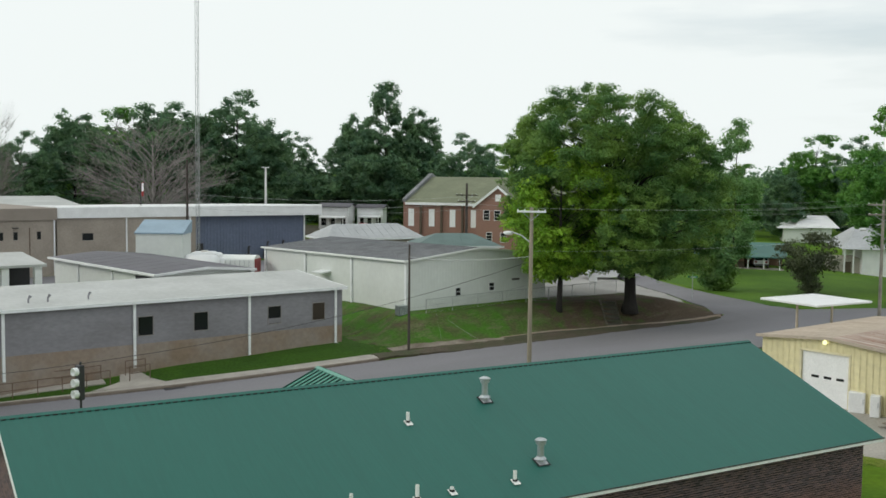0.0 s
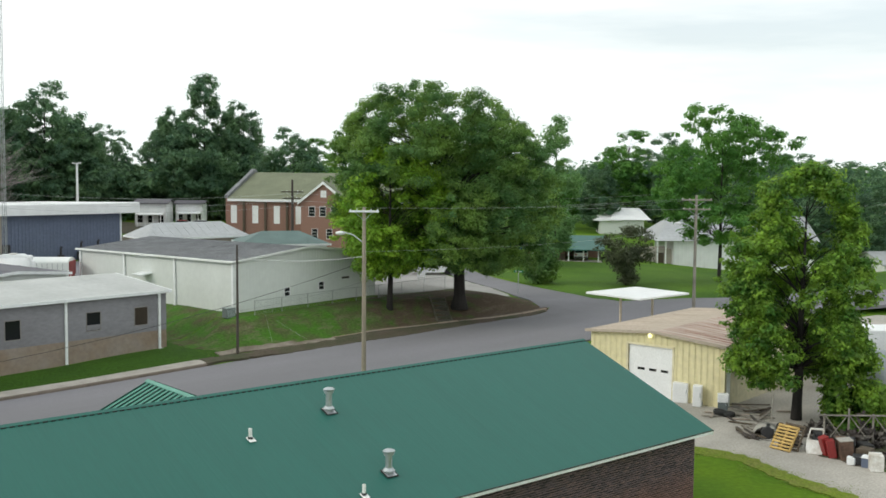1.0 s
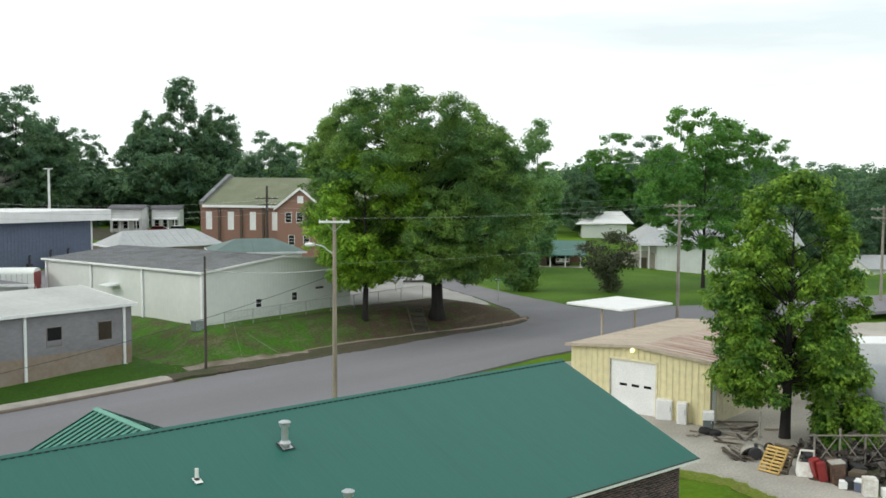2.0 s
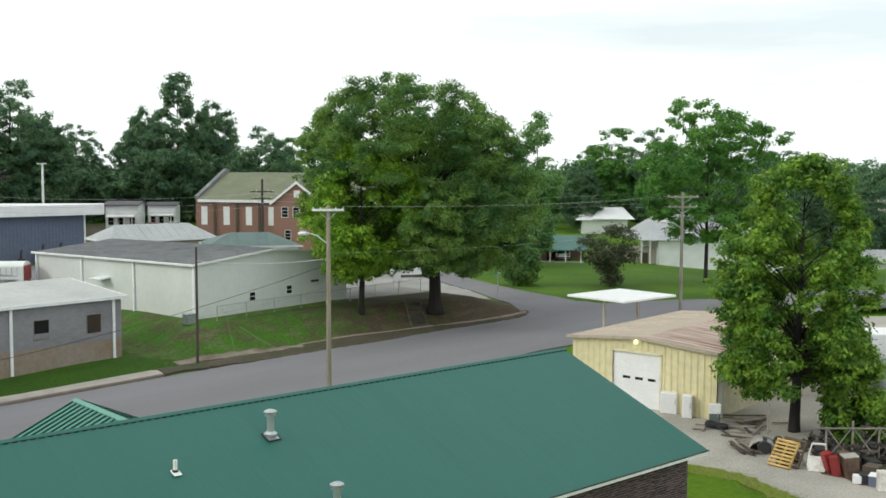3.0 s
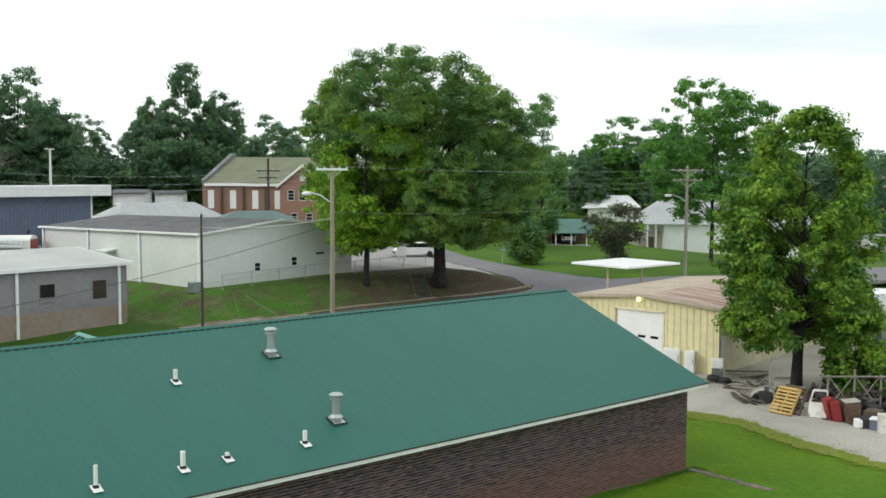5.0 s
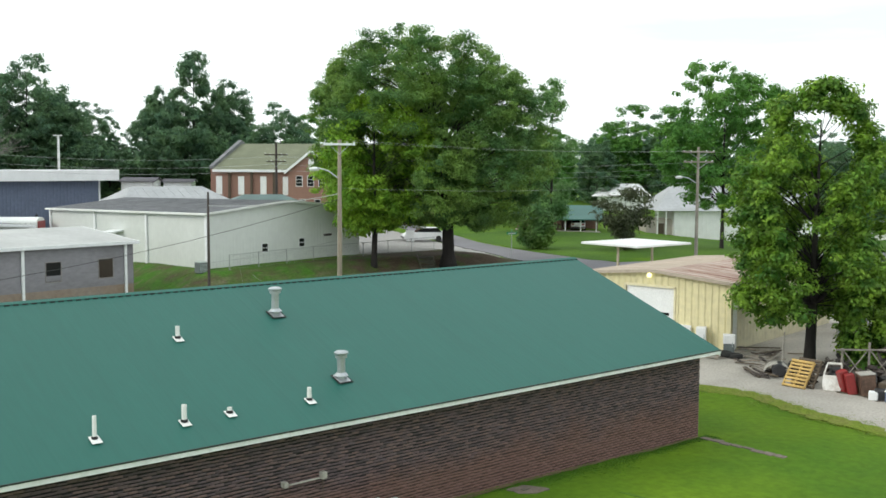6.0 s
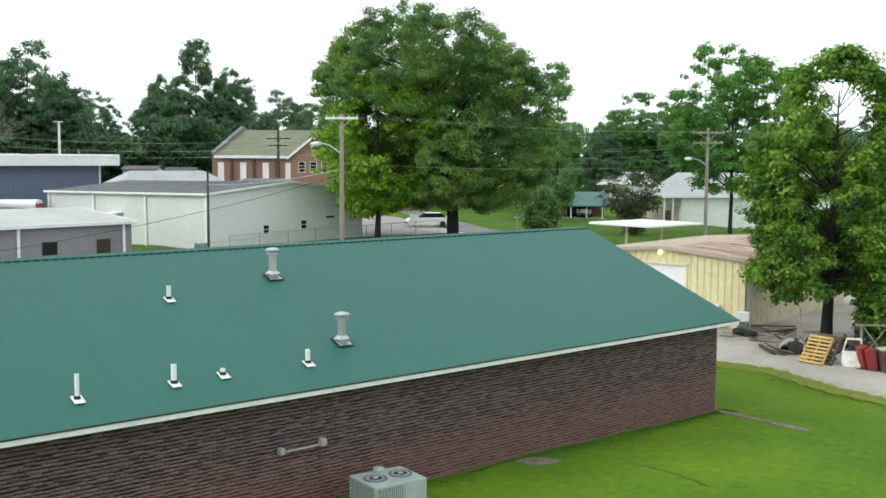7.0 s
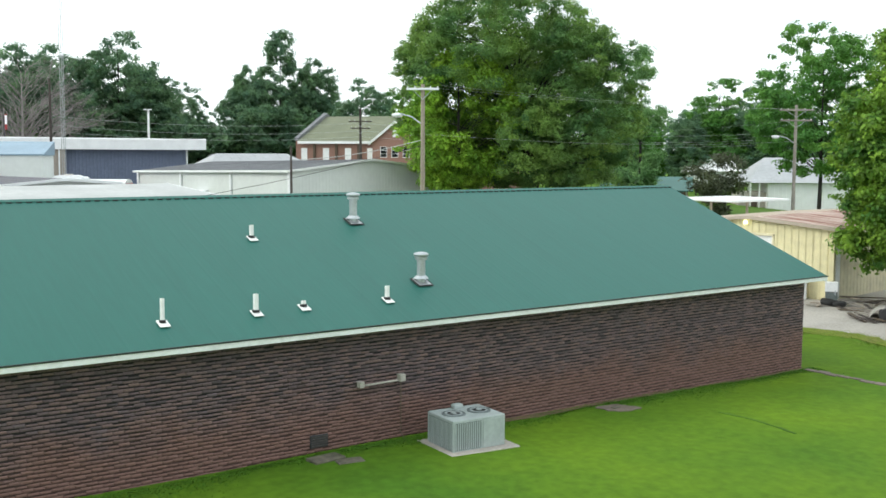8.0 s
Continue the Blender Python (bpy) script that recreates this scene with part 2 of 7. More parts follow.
M["yellow"] = material("pale_yellow_siding", (0.72, 0.655, 0.40), rough=0.55, vary=0.06, scale=0.5, fine=3)
M["yellow_rib"] = material("faded_yellow_siding", (0.74, 0.68, 0.47), rough=0.6, vary=0.08, scale=0.5, fine=3)
M["rust"] = material("rusted_roof_sheet", (0.60, 0.52, 0.46), rough=0.75, vary=0.12, scale=0.9, fine=5, tint=(0.215, 0.080, 0.060), streak=(2.6, 0.3, 1), patch=0.54)
M["buff_roof"] = material("faded_buff_roof", (0.46, 0.39, 0.32), rough=0.75, vary=0.08, scale=0.4, fine=4)
M["white_paint"] = material("white_paint", (0.84, 0.85, 0.86), rough=0.5, vary=0.05, scale=0.8)
M["dirty_white"] = material("dirty_white_enamel", (0.72, 0.71, 0.68), rough=0.55, vary=0.1, scale=2.5, fine=12, tint=(0.40, 0.34, 0.27), patch=0.42)
M["timber_pole"] = material("weathered_pole", (0.36, 0.305, 0.25), rough=0.9, vary=0.15, scale=0.6, fine=14, streak=(5, 5, 0.5))
M["timber_dark"] = material("creosoted_pole", (0.075, 0.062, 0.055), rough=0.9, vary=0.15, scale=0.8, fine=14, streak=(5, 5, 0.5))
M["timber_grey"] = material("grey_timber", (0.33, 0.30, 0.26), rough=0.9, vary=0.16, scale=1.0, fine=14)
M["pallet"] = material("fresh_pallet_wood", (0.58, 0.39, 0.13), rough=0.8, vary=0.14, scale=1.5, fine=14)
M["steel_dark"] = material("dark_steel", (0.05, 0.05, 0.055), rough=0.55, metal=0.3, vary=0.1)
M["rail_brown"] = material("brown_rail_paint", (0.16, 0.105, 0.075), rough=0.6, vary=0.1)
M["cable"] = material("grey_cable", (0.50, 0.52, 0.52), rough=0.6)
M["scrap"] = material("mixed_dark_scrap", (0.075, 0.068, 0.062), rough=0.7, vary=0.25, scale=1.2, fine=9, tint=(0.035, 0.022, 0.017), island=0.75)
M["tank"] = material("silver_tank_paint", (0.36, 0.38, 0.405), rough=0.45, metal=0.2, vary=0.07, scale=0.6)
M["red"] = material("red_paint", (0.30, 0.028, 0.028), rough=0.45, vary=0.12)
M["rust_brown"] = material("rusty_brown_enamel", (0.17, 0.105, 0.072), rough=0.75, vary=0.2, scale=2.0, fine=10, tint=(0.075, 0.042, 0.03))
M["sign_green"] = material("green_sign_sheet", (0.02, 0.28, 0.13), rough=0.4, vary=0.03)
M["chain"] = material("fence_steel", (0.42, 0.44, 0.44), rough=0.5, metal=0.6, vary=0.06)
M["bark"] = material("grey_bark", (0.032, 0.028, 0.026), rough=0.95, vary=0.2, scale=1.2, fine=12, bump=0.03, streak=(3, 3, 0.6))
M["bark_pale"] = material("pale_bark", (0.31, 0.285, 0.27), rough=0.95, vary=0.2, scale=1.2, fine=12, bump=0.03, streak=(3, 3, 0.6))
M["door_brown"] = material("brown_board", (0.10, 0.075, 0.05), rough=0.7, vary=0.1)
M["amber_board"] = material("amber_window_board", (0.040, 0.028, 0.018), rough=0.3, vary=0.15)
M["frame_pale"] = material("greyish_window_frame", (0.27, 0.25, 0.24), rough=0.6)
M["frame_dark"] = material("dark_window_frame", (0.06, 0.055, 0.05), rough=0.5)
M["tarp"] = material("faded_tarp", (0.42, 0.40, 0.36), rough=0.8, vary=0.15, scale=2)
M["roof_mid"] = material("mid_grey_metal_roof", (0.40, 0.415, 0.43), rough=0.5, vary=0.07, scale=0.4, fine=3)
M["seam_pale"] = material("pale_green_seams", (0.10, 0.30, 0.23), rough=0.45, vary=0.05)
M["verge"] = material("dusty_verge", (0.27, 0.235, 0.195), rough=0.95, vary=0.15, scale=0.8, fine=9, bump=0.02, tint=(0.13, 0.105, 0.075))
M["red_soil"] = material("washed_red_soil", (0.165, 0.098, 0.066), rough=0.95, vary=0.2, scale=0.9, fine=9, bump=0.02, tint=(0.085, 0.085, 0.03))
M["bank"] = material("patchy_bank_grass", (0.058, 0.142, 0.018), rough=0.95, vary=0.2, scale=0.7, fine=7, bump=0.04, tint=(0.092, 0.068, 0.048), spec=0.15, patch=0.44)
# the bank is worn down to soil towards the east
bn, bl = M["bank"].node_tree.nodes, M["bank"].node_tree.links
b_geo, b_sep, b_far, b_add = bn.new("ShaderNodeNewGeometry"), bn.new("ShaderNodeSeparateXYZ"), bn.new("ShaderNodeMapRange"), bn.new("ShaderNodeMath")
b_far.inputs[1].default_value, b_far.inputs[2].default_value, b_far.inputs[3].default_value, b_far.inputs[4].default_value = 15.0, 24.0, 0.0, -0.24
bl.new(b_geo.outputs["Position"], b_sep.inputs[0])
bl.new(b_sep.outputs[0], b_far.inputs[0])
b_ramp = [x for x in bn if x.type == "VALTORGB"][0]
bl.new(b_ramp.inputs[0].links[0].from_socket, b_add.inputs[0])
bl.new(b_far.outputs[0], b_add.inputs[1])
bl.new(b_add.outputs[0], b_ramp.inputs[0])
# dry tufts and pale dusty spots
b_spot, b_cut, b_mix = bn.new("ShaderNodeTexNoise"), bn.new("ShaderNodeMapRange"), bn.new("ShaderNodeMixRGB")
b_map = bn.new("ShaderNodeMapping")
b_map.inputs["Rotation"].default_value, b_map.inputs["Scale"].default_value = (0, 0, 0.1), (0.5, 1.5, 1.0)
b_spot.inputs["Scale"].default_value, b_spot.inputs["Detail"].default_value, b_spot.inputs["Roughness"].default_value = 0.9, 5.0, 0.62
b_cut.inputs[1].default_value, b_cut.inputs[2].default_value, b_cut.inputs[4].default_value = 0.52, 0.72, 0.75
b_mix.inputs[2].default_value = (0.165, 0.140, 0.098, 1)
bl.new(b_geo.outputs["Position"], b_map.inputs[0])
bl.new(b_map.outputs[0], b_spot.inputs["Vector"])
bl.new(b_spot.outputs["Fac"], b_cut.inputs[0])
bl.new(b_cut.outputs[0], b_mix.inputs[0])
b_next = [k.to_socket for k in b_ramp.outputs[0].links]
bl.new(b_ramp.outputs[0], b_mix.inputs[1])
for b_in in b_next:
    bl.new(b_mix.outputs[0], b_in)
M["mossy_concrete"] = material("mossy_concrete", (0.15, 0.13, 0.105), rough=0.95, vary=0.2, scale=1.2, fine=8, bump=0.02, tint=(0.07, 0.075, 0.045))
M["sunken_concrete"] = material("sunken_dark_concrete", (0.072, 0.066, 0.055), rough=0.95, vary=0.2, scale=1.2, fine=8, bump=0.02, tint=(0.05, 0.055, 0.03))
# deeper green grass, its colour lowered for the shade beside the building
M["shade_grass"] = material("shade_dark_grass", (0.044, 0.100, 0.011), rough=0.9, vary=0.2, scale=0.5, fine=7, bump=0.04, tint=(0.034, 0.080, 0.010), spec=0.15)
M["weed_blade"] = material("dry_weed_blades", (0.165, 0.235, 0.030), rough=0.8, vary=0.12, scale=0.4, fine=2, tint=(0.105, 0.175, 0.020), island=0.25, spec=0.2)
M["dark_blade"] = material("thick_grass_blades", (0.070, 0.165, 0.012), rough=0.8, vary=0.1, scale=0.3, fine=2, tint=(0.052, 0.130, 0.012), island=0.15, spec=0.2)
# darker copy of the mown grass, with tree shade in its colour
M["lawn_far"] = material("shaded_lawn_grass", (0.088, 0.170, 0.016), rough=0.9, vary=0.18, scale=0.12, fine=5, bump=0.03, tint=(0.050, 0.112, 0.014), spec=0.15)
M["dry_grass"] = material("dry_grass_edge", (0.145, 0.210, 0.020), rough=0.95, vary=0.2, scale=0.8, fine=9, bump=0.03, tint=(0.200, 0.205, 0.060), spec=0.1, patch=0.48)
glow = bpy.data.materials.new("lit_lamp_glass")
glow.use_nodes = True
glow.node_tree.nodes["Principled BSDF"].inputs["Base Color"].default_value = (0.8, 0.8, 0.3, 1)
glow.node_tree.nodes["Principled BSDF"].inputs["Emission Color"].default_value = (1.0, 0.97, 0.55, 1)
glow.node_tree.nodes["Principled BSDF"].inputs["Emission Strength"].default_value = 1.3
M["lamp_lit"] = glow
g = bpy.data.materials.new("window_glass")
g.use_nodes = True
g.node_tree.nodes["Principled BSDF"].inputs["Base Color"].default_value = (0.012, 0.014, 0.015, 1)
g.node_tree.nodes["Principled BSDF"].inputs["Roughness"].default_value = 0.12
g.node_tree.nodes["Principled BSDF"].inputs["Specular IOR Level"].default_value = 0.25
M["glass"] = g
# warm second tone doubles as sunlit foliage within the oak crown
M["leaf_oak"] = leaf_material("oak_leaves", (0.088, 0.196, 0.062), (0.205, 0.335, 0.068), island=0.3, through=0.45, scale=0.28)
M["leaf_light"] = leaf_material("light_green_leaves", (0.172, 0.338, 0.041), (0.338, 0.528, 0.054), through=0.48, island=0.35, scale=0.6)
# dark and yellowish tones imitate deep shade and highlights among the leaves
M["leaf_walnut"] = leaf_material("highlight_leaves", (0.072, 0.180, 0.030), (0.255, 0.410, 0.048), through=0.48, scale=0.9)
# blue tint in the leaf colour imitates haze over the far woods
M["leaf_far"] = leaf_material("hazy_far_leaves", (0.090, 0.182, 0.108), (0.158, 0.272, 0.124), island=0.24, through=0.46)
M["leaf_pale"] = leaf_material("pale_green_leaves", (0.150, 0.290, 0.115), (0.215, 0.37, 0.125), island=0.22, through=0.5)
M["leaf_mid"] = leaf_material("mid_green_leaves", (0.095, 0.245, 0.055), (0.160, 0.340, 0.062), island=0.28, through=0.46)
M["leaf_plum"] = leaf_material("dull_purple_leaves", (0.078, 0.094, 0.056), (0.110, 0.130, 0.066), island=0.3)


# ---- builders ----
def part(name, bm, mat, parent=None, label="", smooth=False):
    me = bpy.data.meshes.new(name)
    bmesh.ops.recalc_face_normals(bm, faces=bm.faces)
    bm.to_mesh(me)
    bm.free()
    me.materials.append(M[mat] if isinstance(mat, str) else mat)
    if smooth:
        me.shade_smooth()
    ob = new(name, me)
    ob.parent = parent
    return tagged(ob, label)


def raw(name, verts, faces, mat, parent=None, label="", smooth=False):
    """One mesh from vertex and face arrays (all faces with the same number of corners)."""
    verts, faces = np.asarray(verts, float), np.asarray(faces, int)
    me = bpy.data.meshes.new(name)
    k = faces.shape[1]
    me.vertices.add(len(verts))
    me.vertices.foreach_set("co", verts.ravel())
    me.loops.add(faces.size)
    me.loops.foreach_set("vertex_index", faces.ravel())
    me.polygons.add(len(faces))
    me.polygons.foreach_set("loop_start", np.arange(0, faces.size, k))
    me.update(calc_edges=True)
    me.materials.append(M[mat] if isinstance(mat, str) else mat)
    if smooth:
        me.shade_smooth()
    ob = new(name, me)
    ob.parent = parent
    return tagged(ob, label)


def thing(name, m, label, category, group="", kind=""):
    ob = new(name)
    ob.empty_display_size = 0.2
    ob.matrix_world = m
    return tagged(ob, label, category, group, kind)


def box(bm, x0, x1, y0, y1, z0, z1, bev=0.0, m=None):
    r = bmesh.ops.create_cube(bm, size=1, matrix=Matrix.Translation(((x0 + x1) / 2, (y0 + y1) / 2, (z0 + z1) / 2)) @ Matrix.Diagonal((x1 - x0, y1 - y0, z1 - z0, 1)))
    vs = r["verts"]
    if bev:
        es = list({e for v in vs for e in v.link_edges})
        b = bmesh.ops.bevel(bm, geom=es, offset=bev, segments=1, affect="EDGES")
        vs = list({v for f in b["faces"] for v in f.verts} | {v for v in vs if v.is_valid})
    if m is not None:
        bmesh.ops.transform(bm, matrix=m, verts=vs)
    return bm


def B(x0, x1, y0, y1, z0, z1, bev=0.0, m=None):
    return box(bmesh.new(), x0, x1, y0, y1, z0, z1, bev, m)


def tube(bm, pts, radii, seg=8, cap=True):
    """A tube along points, with a radius at each."""
    pts = [Vector(p) for p in pts]
    rings, a = [], None
    for i, p in enumerate(pts):
        d = (pts[min(i + 1, len(pts) - 1)] - pts[max(i - 1, 0)]).normalized()
        a = d.orthogonal() if a is None else a - d * a.dot(d)
        a.normalize()
        b = d.cross(a)
        r = radii[i] if hasattr(radii, "__len__") else radii
        rings.append([bm.verts.new(p + r * (math.cos(k * math.tau / seg) * a + math.sin(k * math.tau / seg) * b)) for k in range(seg)])
    for q, w in zip(rings, rings[1:]):
        for k in range(seg):
            bm.faces.new((q[k], q[(k + 1) % seg], w[(k + 1) % seg], w[k]))
    if cap:
        bm.faces.new(rings[0][::-1])
        bm.faces.new(rings[-1])
    return bm


def T(pts, radii, seg=8):
    return tube(bmesh.new(), pts, radii, seg)


def lathe(profile, seg=20, m=None):
    """A turned shape from (radius, z) pairs."""
    bm = bmesh.new()
    rings = [[bm.verts.new((max(r, 1e-4) * math.cos(k * math.tau / seg), max(r, 1e-4) * math.sin(k * math.tau / seg), z)) for k in range(seg)] for r, z in profile]
    for q, w in zip(rings, rings[1:]):
        for k in range(seg):
            bm.faces.new((q[k], q[(k + 1) % seg], w[(k + 1) % seg], w[k]))
    bm.faces.new(rings[0][::-1])
    bm.faces.new(rings[-1])
    if m is not None:
        bm.transform(m)
    return bm


def prism(poly, axis, a, b):
    """A polygon of two coordinates pulled along the third axis from a to b."""
    bm = bmesh.new()
    put = {"x": lambda p, t: (t, p[0], p[1]), "y": lambda p, t: (p[0], t, p[1]), "z": lambda p, t: (p[0], p[1], t)}[axis]
    lo, hi = [bm.verts.new(put(p, a)) for p in poly], [bm.verts.new(put(p, b)) for p in poly]
    bm.faces.new(lo)
    bm.faces.new(hi[::-1])
    for i in range(len(poly)):
        j = (i + 1) % len(poly)
        bm.faces.new((lo[i], hi[i], hi[j], lo[j]))
    return bm


def ribbed(p0, p1, z0, tops, pitch=0.3, rib=0.03, width=0.07, ramp=0.02):
    """An upright ribbed sheet from p0 to p1 (x, y), with its foot at z0 and its top following tops(t), t from 0 to 1; ribs to the right of the way."""
    bm = bmesh.new()
    p0, p1 = Vector(p0), Vector(p1)
    d = p1 - p0
    ln = d.length
    d.normalize()
    nrm = Vector((d.y, -d.x))
    prof, s = [(0.0, 0.0)], pitch / 2
    while s < ln - width:
        prof += [(s - width / 2 - ramp, 0), (s - width / 2, rib), (s + width / 2, rib), (s + width / 2 + ramp, 0)]
        s += pitch
    prof.append((ln, 0))
    lo, hi = [], []
    for s, o in prof:
        q = p0 + d * s + nrm * o
        lo.append(bm.verts.new((q.x, q.y, z0)))
        hi.append(bm.verts.new((q.x, q.y, tops(s / ln))))
    for i in range(len(prof) - 1):
        bm.faces.new((lo[i], lo[i + 1], hi[i + 1], hi[i]))
    return bm


def smoothstep(a, b, t):
    u = np.clip((t - a) / (b - a), 0, 1)
    return u * u * (3 - 2 * u)


# ---- ground ----
def road_z(x):
    return -1.11 + 0.0333 * np.clip(x, -45, 60)


def kerb_y(x):
    return np.interp(x, [-60, -23, -17, -12, -7, 0, 2, 12, 60], [44.3, 42.05, 41.3, 40.85, 40.8, 41.0, 41.05, 41.73, 38.85])


def ground_z(x, y):
    """Height of the ground: a lawn, a street that climbs gently, a bank beyond it and flat land."""
    x, y = np.asarray(x, float), np.asarray(y, float)
    lawn = 0.16 - 0.16 * smoothstep(-14, 0, x) - 0.26 * smoothstep(0, 7, x) - 0.5 * smoothstep(2, 14, -y)
    r = road_z(x)
    near = lawn + (r - lawn) * smoothstep(17, 26, y) * (1 - smoothstep(8, 16, x) * 0.4)
    yk = kerb_y(x)
    bank_top = 1.15 + 0.3 * smoothstep(0, 20, x) - 0.55 * smoothstep(30, 36, x)
    east = smoothstep(3.0, 7.5, x)
    north_w = r + 0.14 + 0.42 * smoothstep(0.5, 4.5, y - yk) + 1.4 * smoothstep(14, 40, y - yk)
    north_e = r + 0.14 + (bank_top - r - 0.14) * smoothstep(0.7, 5.0, y - yk)
    side = 0.35 + 0.9 * smoothstep(55, 95, y) - 1.7 * smoothstep(58, 92, x - 0.55 * (y - 45)) * (1 - smoothstep(70, 85, y))
    ne = north_e + (side - north_e) * smoothstep(32, 38, x)
    north = north_w + (ne - north_w) * east
    t = smoothstep(-0.3, 0.1, y - yk)
    z = near + (north - near) * t
    far = smoothstep(120, 220, np.hypot(x - 10, y - 40))
    return z * (1 - far) + 1.2 * far


def turf_z(x, y):
    """The ground with its small undulations."""
    return ground_z(x, y) + 0.03 * np.sin(np.asarray(x) * 0.7) * np.cos(np.asarray(y) * 0.6 + 1)


def axis_steps(lo, hi, inner0, inner1, step, grow=1.35):
    v = list(np.arange(inner0, inner1 + 1e-6, step))
    s, a = step, inner1
    while a < hi:
        s *= grow
        a += s
        v.append(min(a, hi))
    s, a = step, inner0
    while a > lo:
        s *= grow
        a -= s
        v.insert(0, max(a, lo))
    return np.array(v)


gx, gy = axis_steps(-3200, 3200, -34, 60, 0.75), axis_steps(-900, 4200, -24, 64, 0.6)
GX, GY = np.meshgrid(gx, gy)
on_road = (GY > 26.8) & (GY < kerb_y(GX) + np.where(GX < 1.5, 0.5, 0.1)) & (GX > -130) & (GX < 130)
GZ = ground_z(GX, GY) + 0.03 * np.sin(GX * 0.7) * np.cos(GY * 0.6 + 1)
GZ = np.where(on_road, np.minimum(GZ, road_z(GX) - 0.12), GZ)
nxg, nyg = len(gx), len(gy)
idx = np.arange(nxg * nyg).reshape(nyg, nxg)
ground = raw("ground", np.stack([GX, GY, GZ], -1).reshape(-1, 3), np.stack([idx[:-1, :-1], idx[:-1, 1:], idx[1:, 1:], idx[1:, :-1]], -1).reshape(-1, 4), "grass", smooth=True)
tagged(ground, "mown green lawn and open grassland with worn brown patches", "ground", kind="structure")


def sheet(name, poly, lift, step, mat, label, category, z=None, rough_edge=0.0, seed=1):
    """A thin slab that follows the ground inside a polygon of (x, y)."""
    bm = bmesh.new()
    rng = random.Random(seed)
    pts = []
    for i, a in enumerate(poly):
        b = poly[(i + 1) % len(poly)]
        k = max(1, int(math.dist(a, b) / (step * 0.7)))
        for j in range(k):
            t = j / k
            pts.append((a[0] + (b[0] - a[0]) * t + rng.uniform(-1, 1) * rough_edge, a[1] + (b[1] - a[1]) * t + rng.uniform(-1, 1) * rough_edge))
    f = bm.faces.new([bm.verts.new((p[0], p[1], 0)) for p in pts])
    xs, ys = [p[0] for p in pts], [p[1] for p in pts]
    for v, n, lo, hi in (("x", (1, 0, 0), min(xs), max(xs)), ("y", (0, 1, 0), min(ys), max(ys))):
        c = lo + step
        while c < hi:
            bmesh.ops.bisect_plane(bm, geom=bm.verts[:] + bm.edges[:] + bm.faces[:], plane_co=(c, c, 0), plane_no=n)
            c += step
    bmesh.ops.triangulate(bm, faces=[f for f in bm.faces if len(f.verts) > 4])
    for v in bm.verts:
        v.co.z = float((z or ground_z)(v.co.x, v.co.y)) + lift
    ext = bmesh.ops.extrude_face_region(bm, geom=bm.faces[:])
    for v in [q for q in ext["geom"] if isinstance(q, bmesh.types.BMVert)]:
        v.co.z -= 0.25
    return tagged(part(name, bm, mat, None), label, category, kind="structure")


sheet("road", [(-120, 27.2), (-10, 27.6), (24, 29.3), (40, 28), (66, 18), (130, -4), (130, 9), (68, 26.8), (51.6, 34.0), (48.7, 36.5), (43.2, 39.8), (42.2, 42.0), (43.2, 45.6), (44.2, 50.8), (45.9, 56.7), (47.8, 63), (53, 75), (62, 95), (74, 140), (70, 140), (58, 95), (48.8, 75), (43.6, 63), (42, 58.3), (40.3, 53.3), (37.4, 47.2), (34.6, 41.6), (33, kerb_y(33) - 0.02), (12, kerb_y(12) - 0.02), (2, kerb_y(2) - 0.02), (-7, kerb_y(-7) - 0.02), (-12, kerb_y(-12) - 0.02), (-17, kerb_y(-17) - 0.02), (-25, kerb_y(-25) - 0.02), (-120, kerb_y(-60) - 0.02)], 0.0, 3.0, "asphalt",
      "worn pale grey asphalt street with a side street", "road", z=lambda x, y: road_z(x) + max(0.0, float(ground_z(x, y)) + 0.08 - float(road_z(x))) * smoothstep(38.5, 40.5, y) * smoothstep(33, 35, x) + 0.004)


def kerb_run(xs, name="kerb"):
    """A concrete kerb stone after another along the far side of the street."""
    top = thing(name, pose(0, 0, 0), "weathered concrete kerb along the street", "kerb", kind="structure")
    for a, b in zip(xs, xs[1:]):
        bm = bmesh.new()
        v = []
        for x in (a + 0.01, b - 0.01):
            y, z = kerb_y(x), road_z(x)
            v += [bm.verts.new((x, y + o, z + h)) for o, h in ((0, -0.1), (0.02, 0.13), (0.05, 0.16), (0.22, 0.17), (0.22, -0.1))]
        n = 5
        bm.faces.new(v[:n])
        bm.faces.new(v[n:][::-1])
        for i in range(n):
            bm.faces.new((v[i], v[(i + 1) % n], v[n + (i + 1) % n], v[n + i]))
        part("kerb_stone", bm, "kerb_tan", top)
    return top


kerb_run(list(np.arange(-40, 1, 3.0)) + [1.6])


def bank_kerb_y(x):
    """The old kerb at the foot of the bank, set back from the asphalt in the west."""
    return kerb_y(x) + np.interp(x, [11, 13.6, 16.6, 18.8, 21, 24, 26, 28.6, 31.7, 34.6], [0.6, 0.9, 1.1, 0.86, 0.52, 0.3, 0.0, -0.2, -0.2, 0.05])


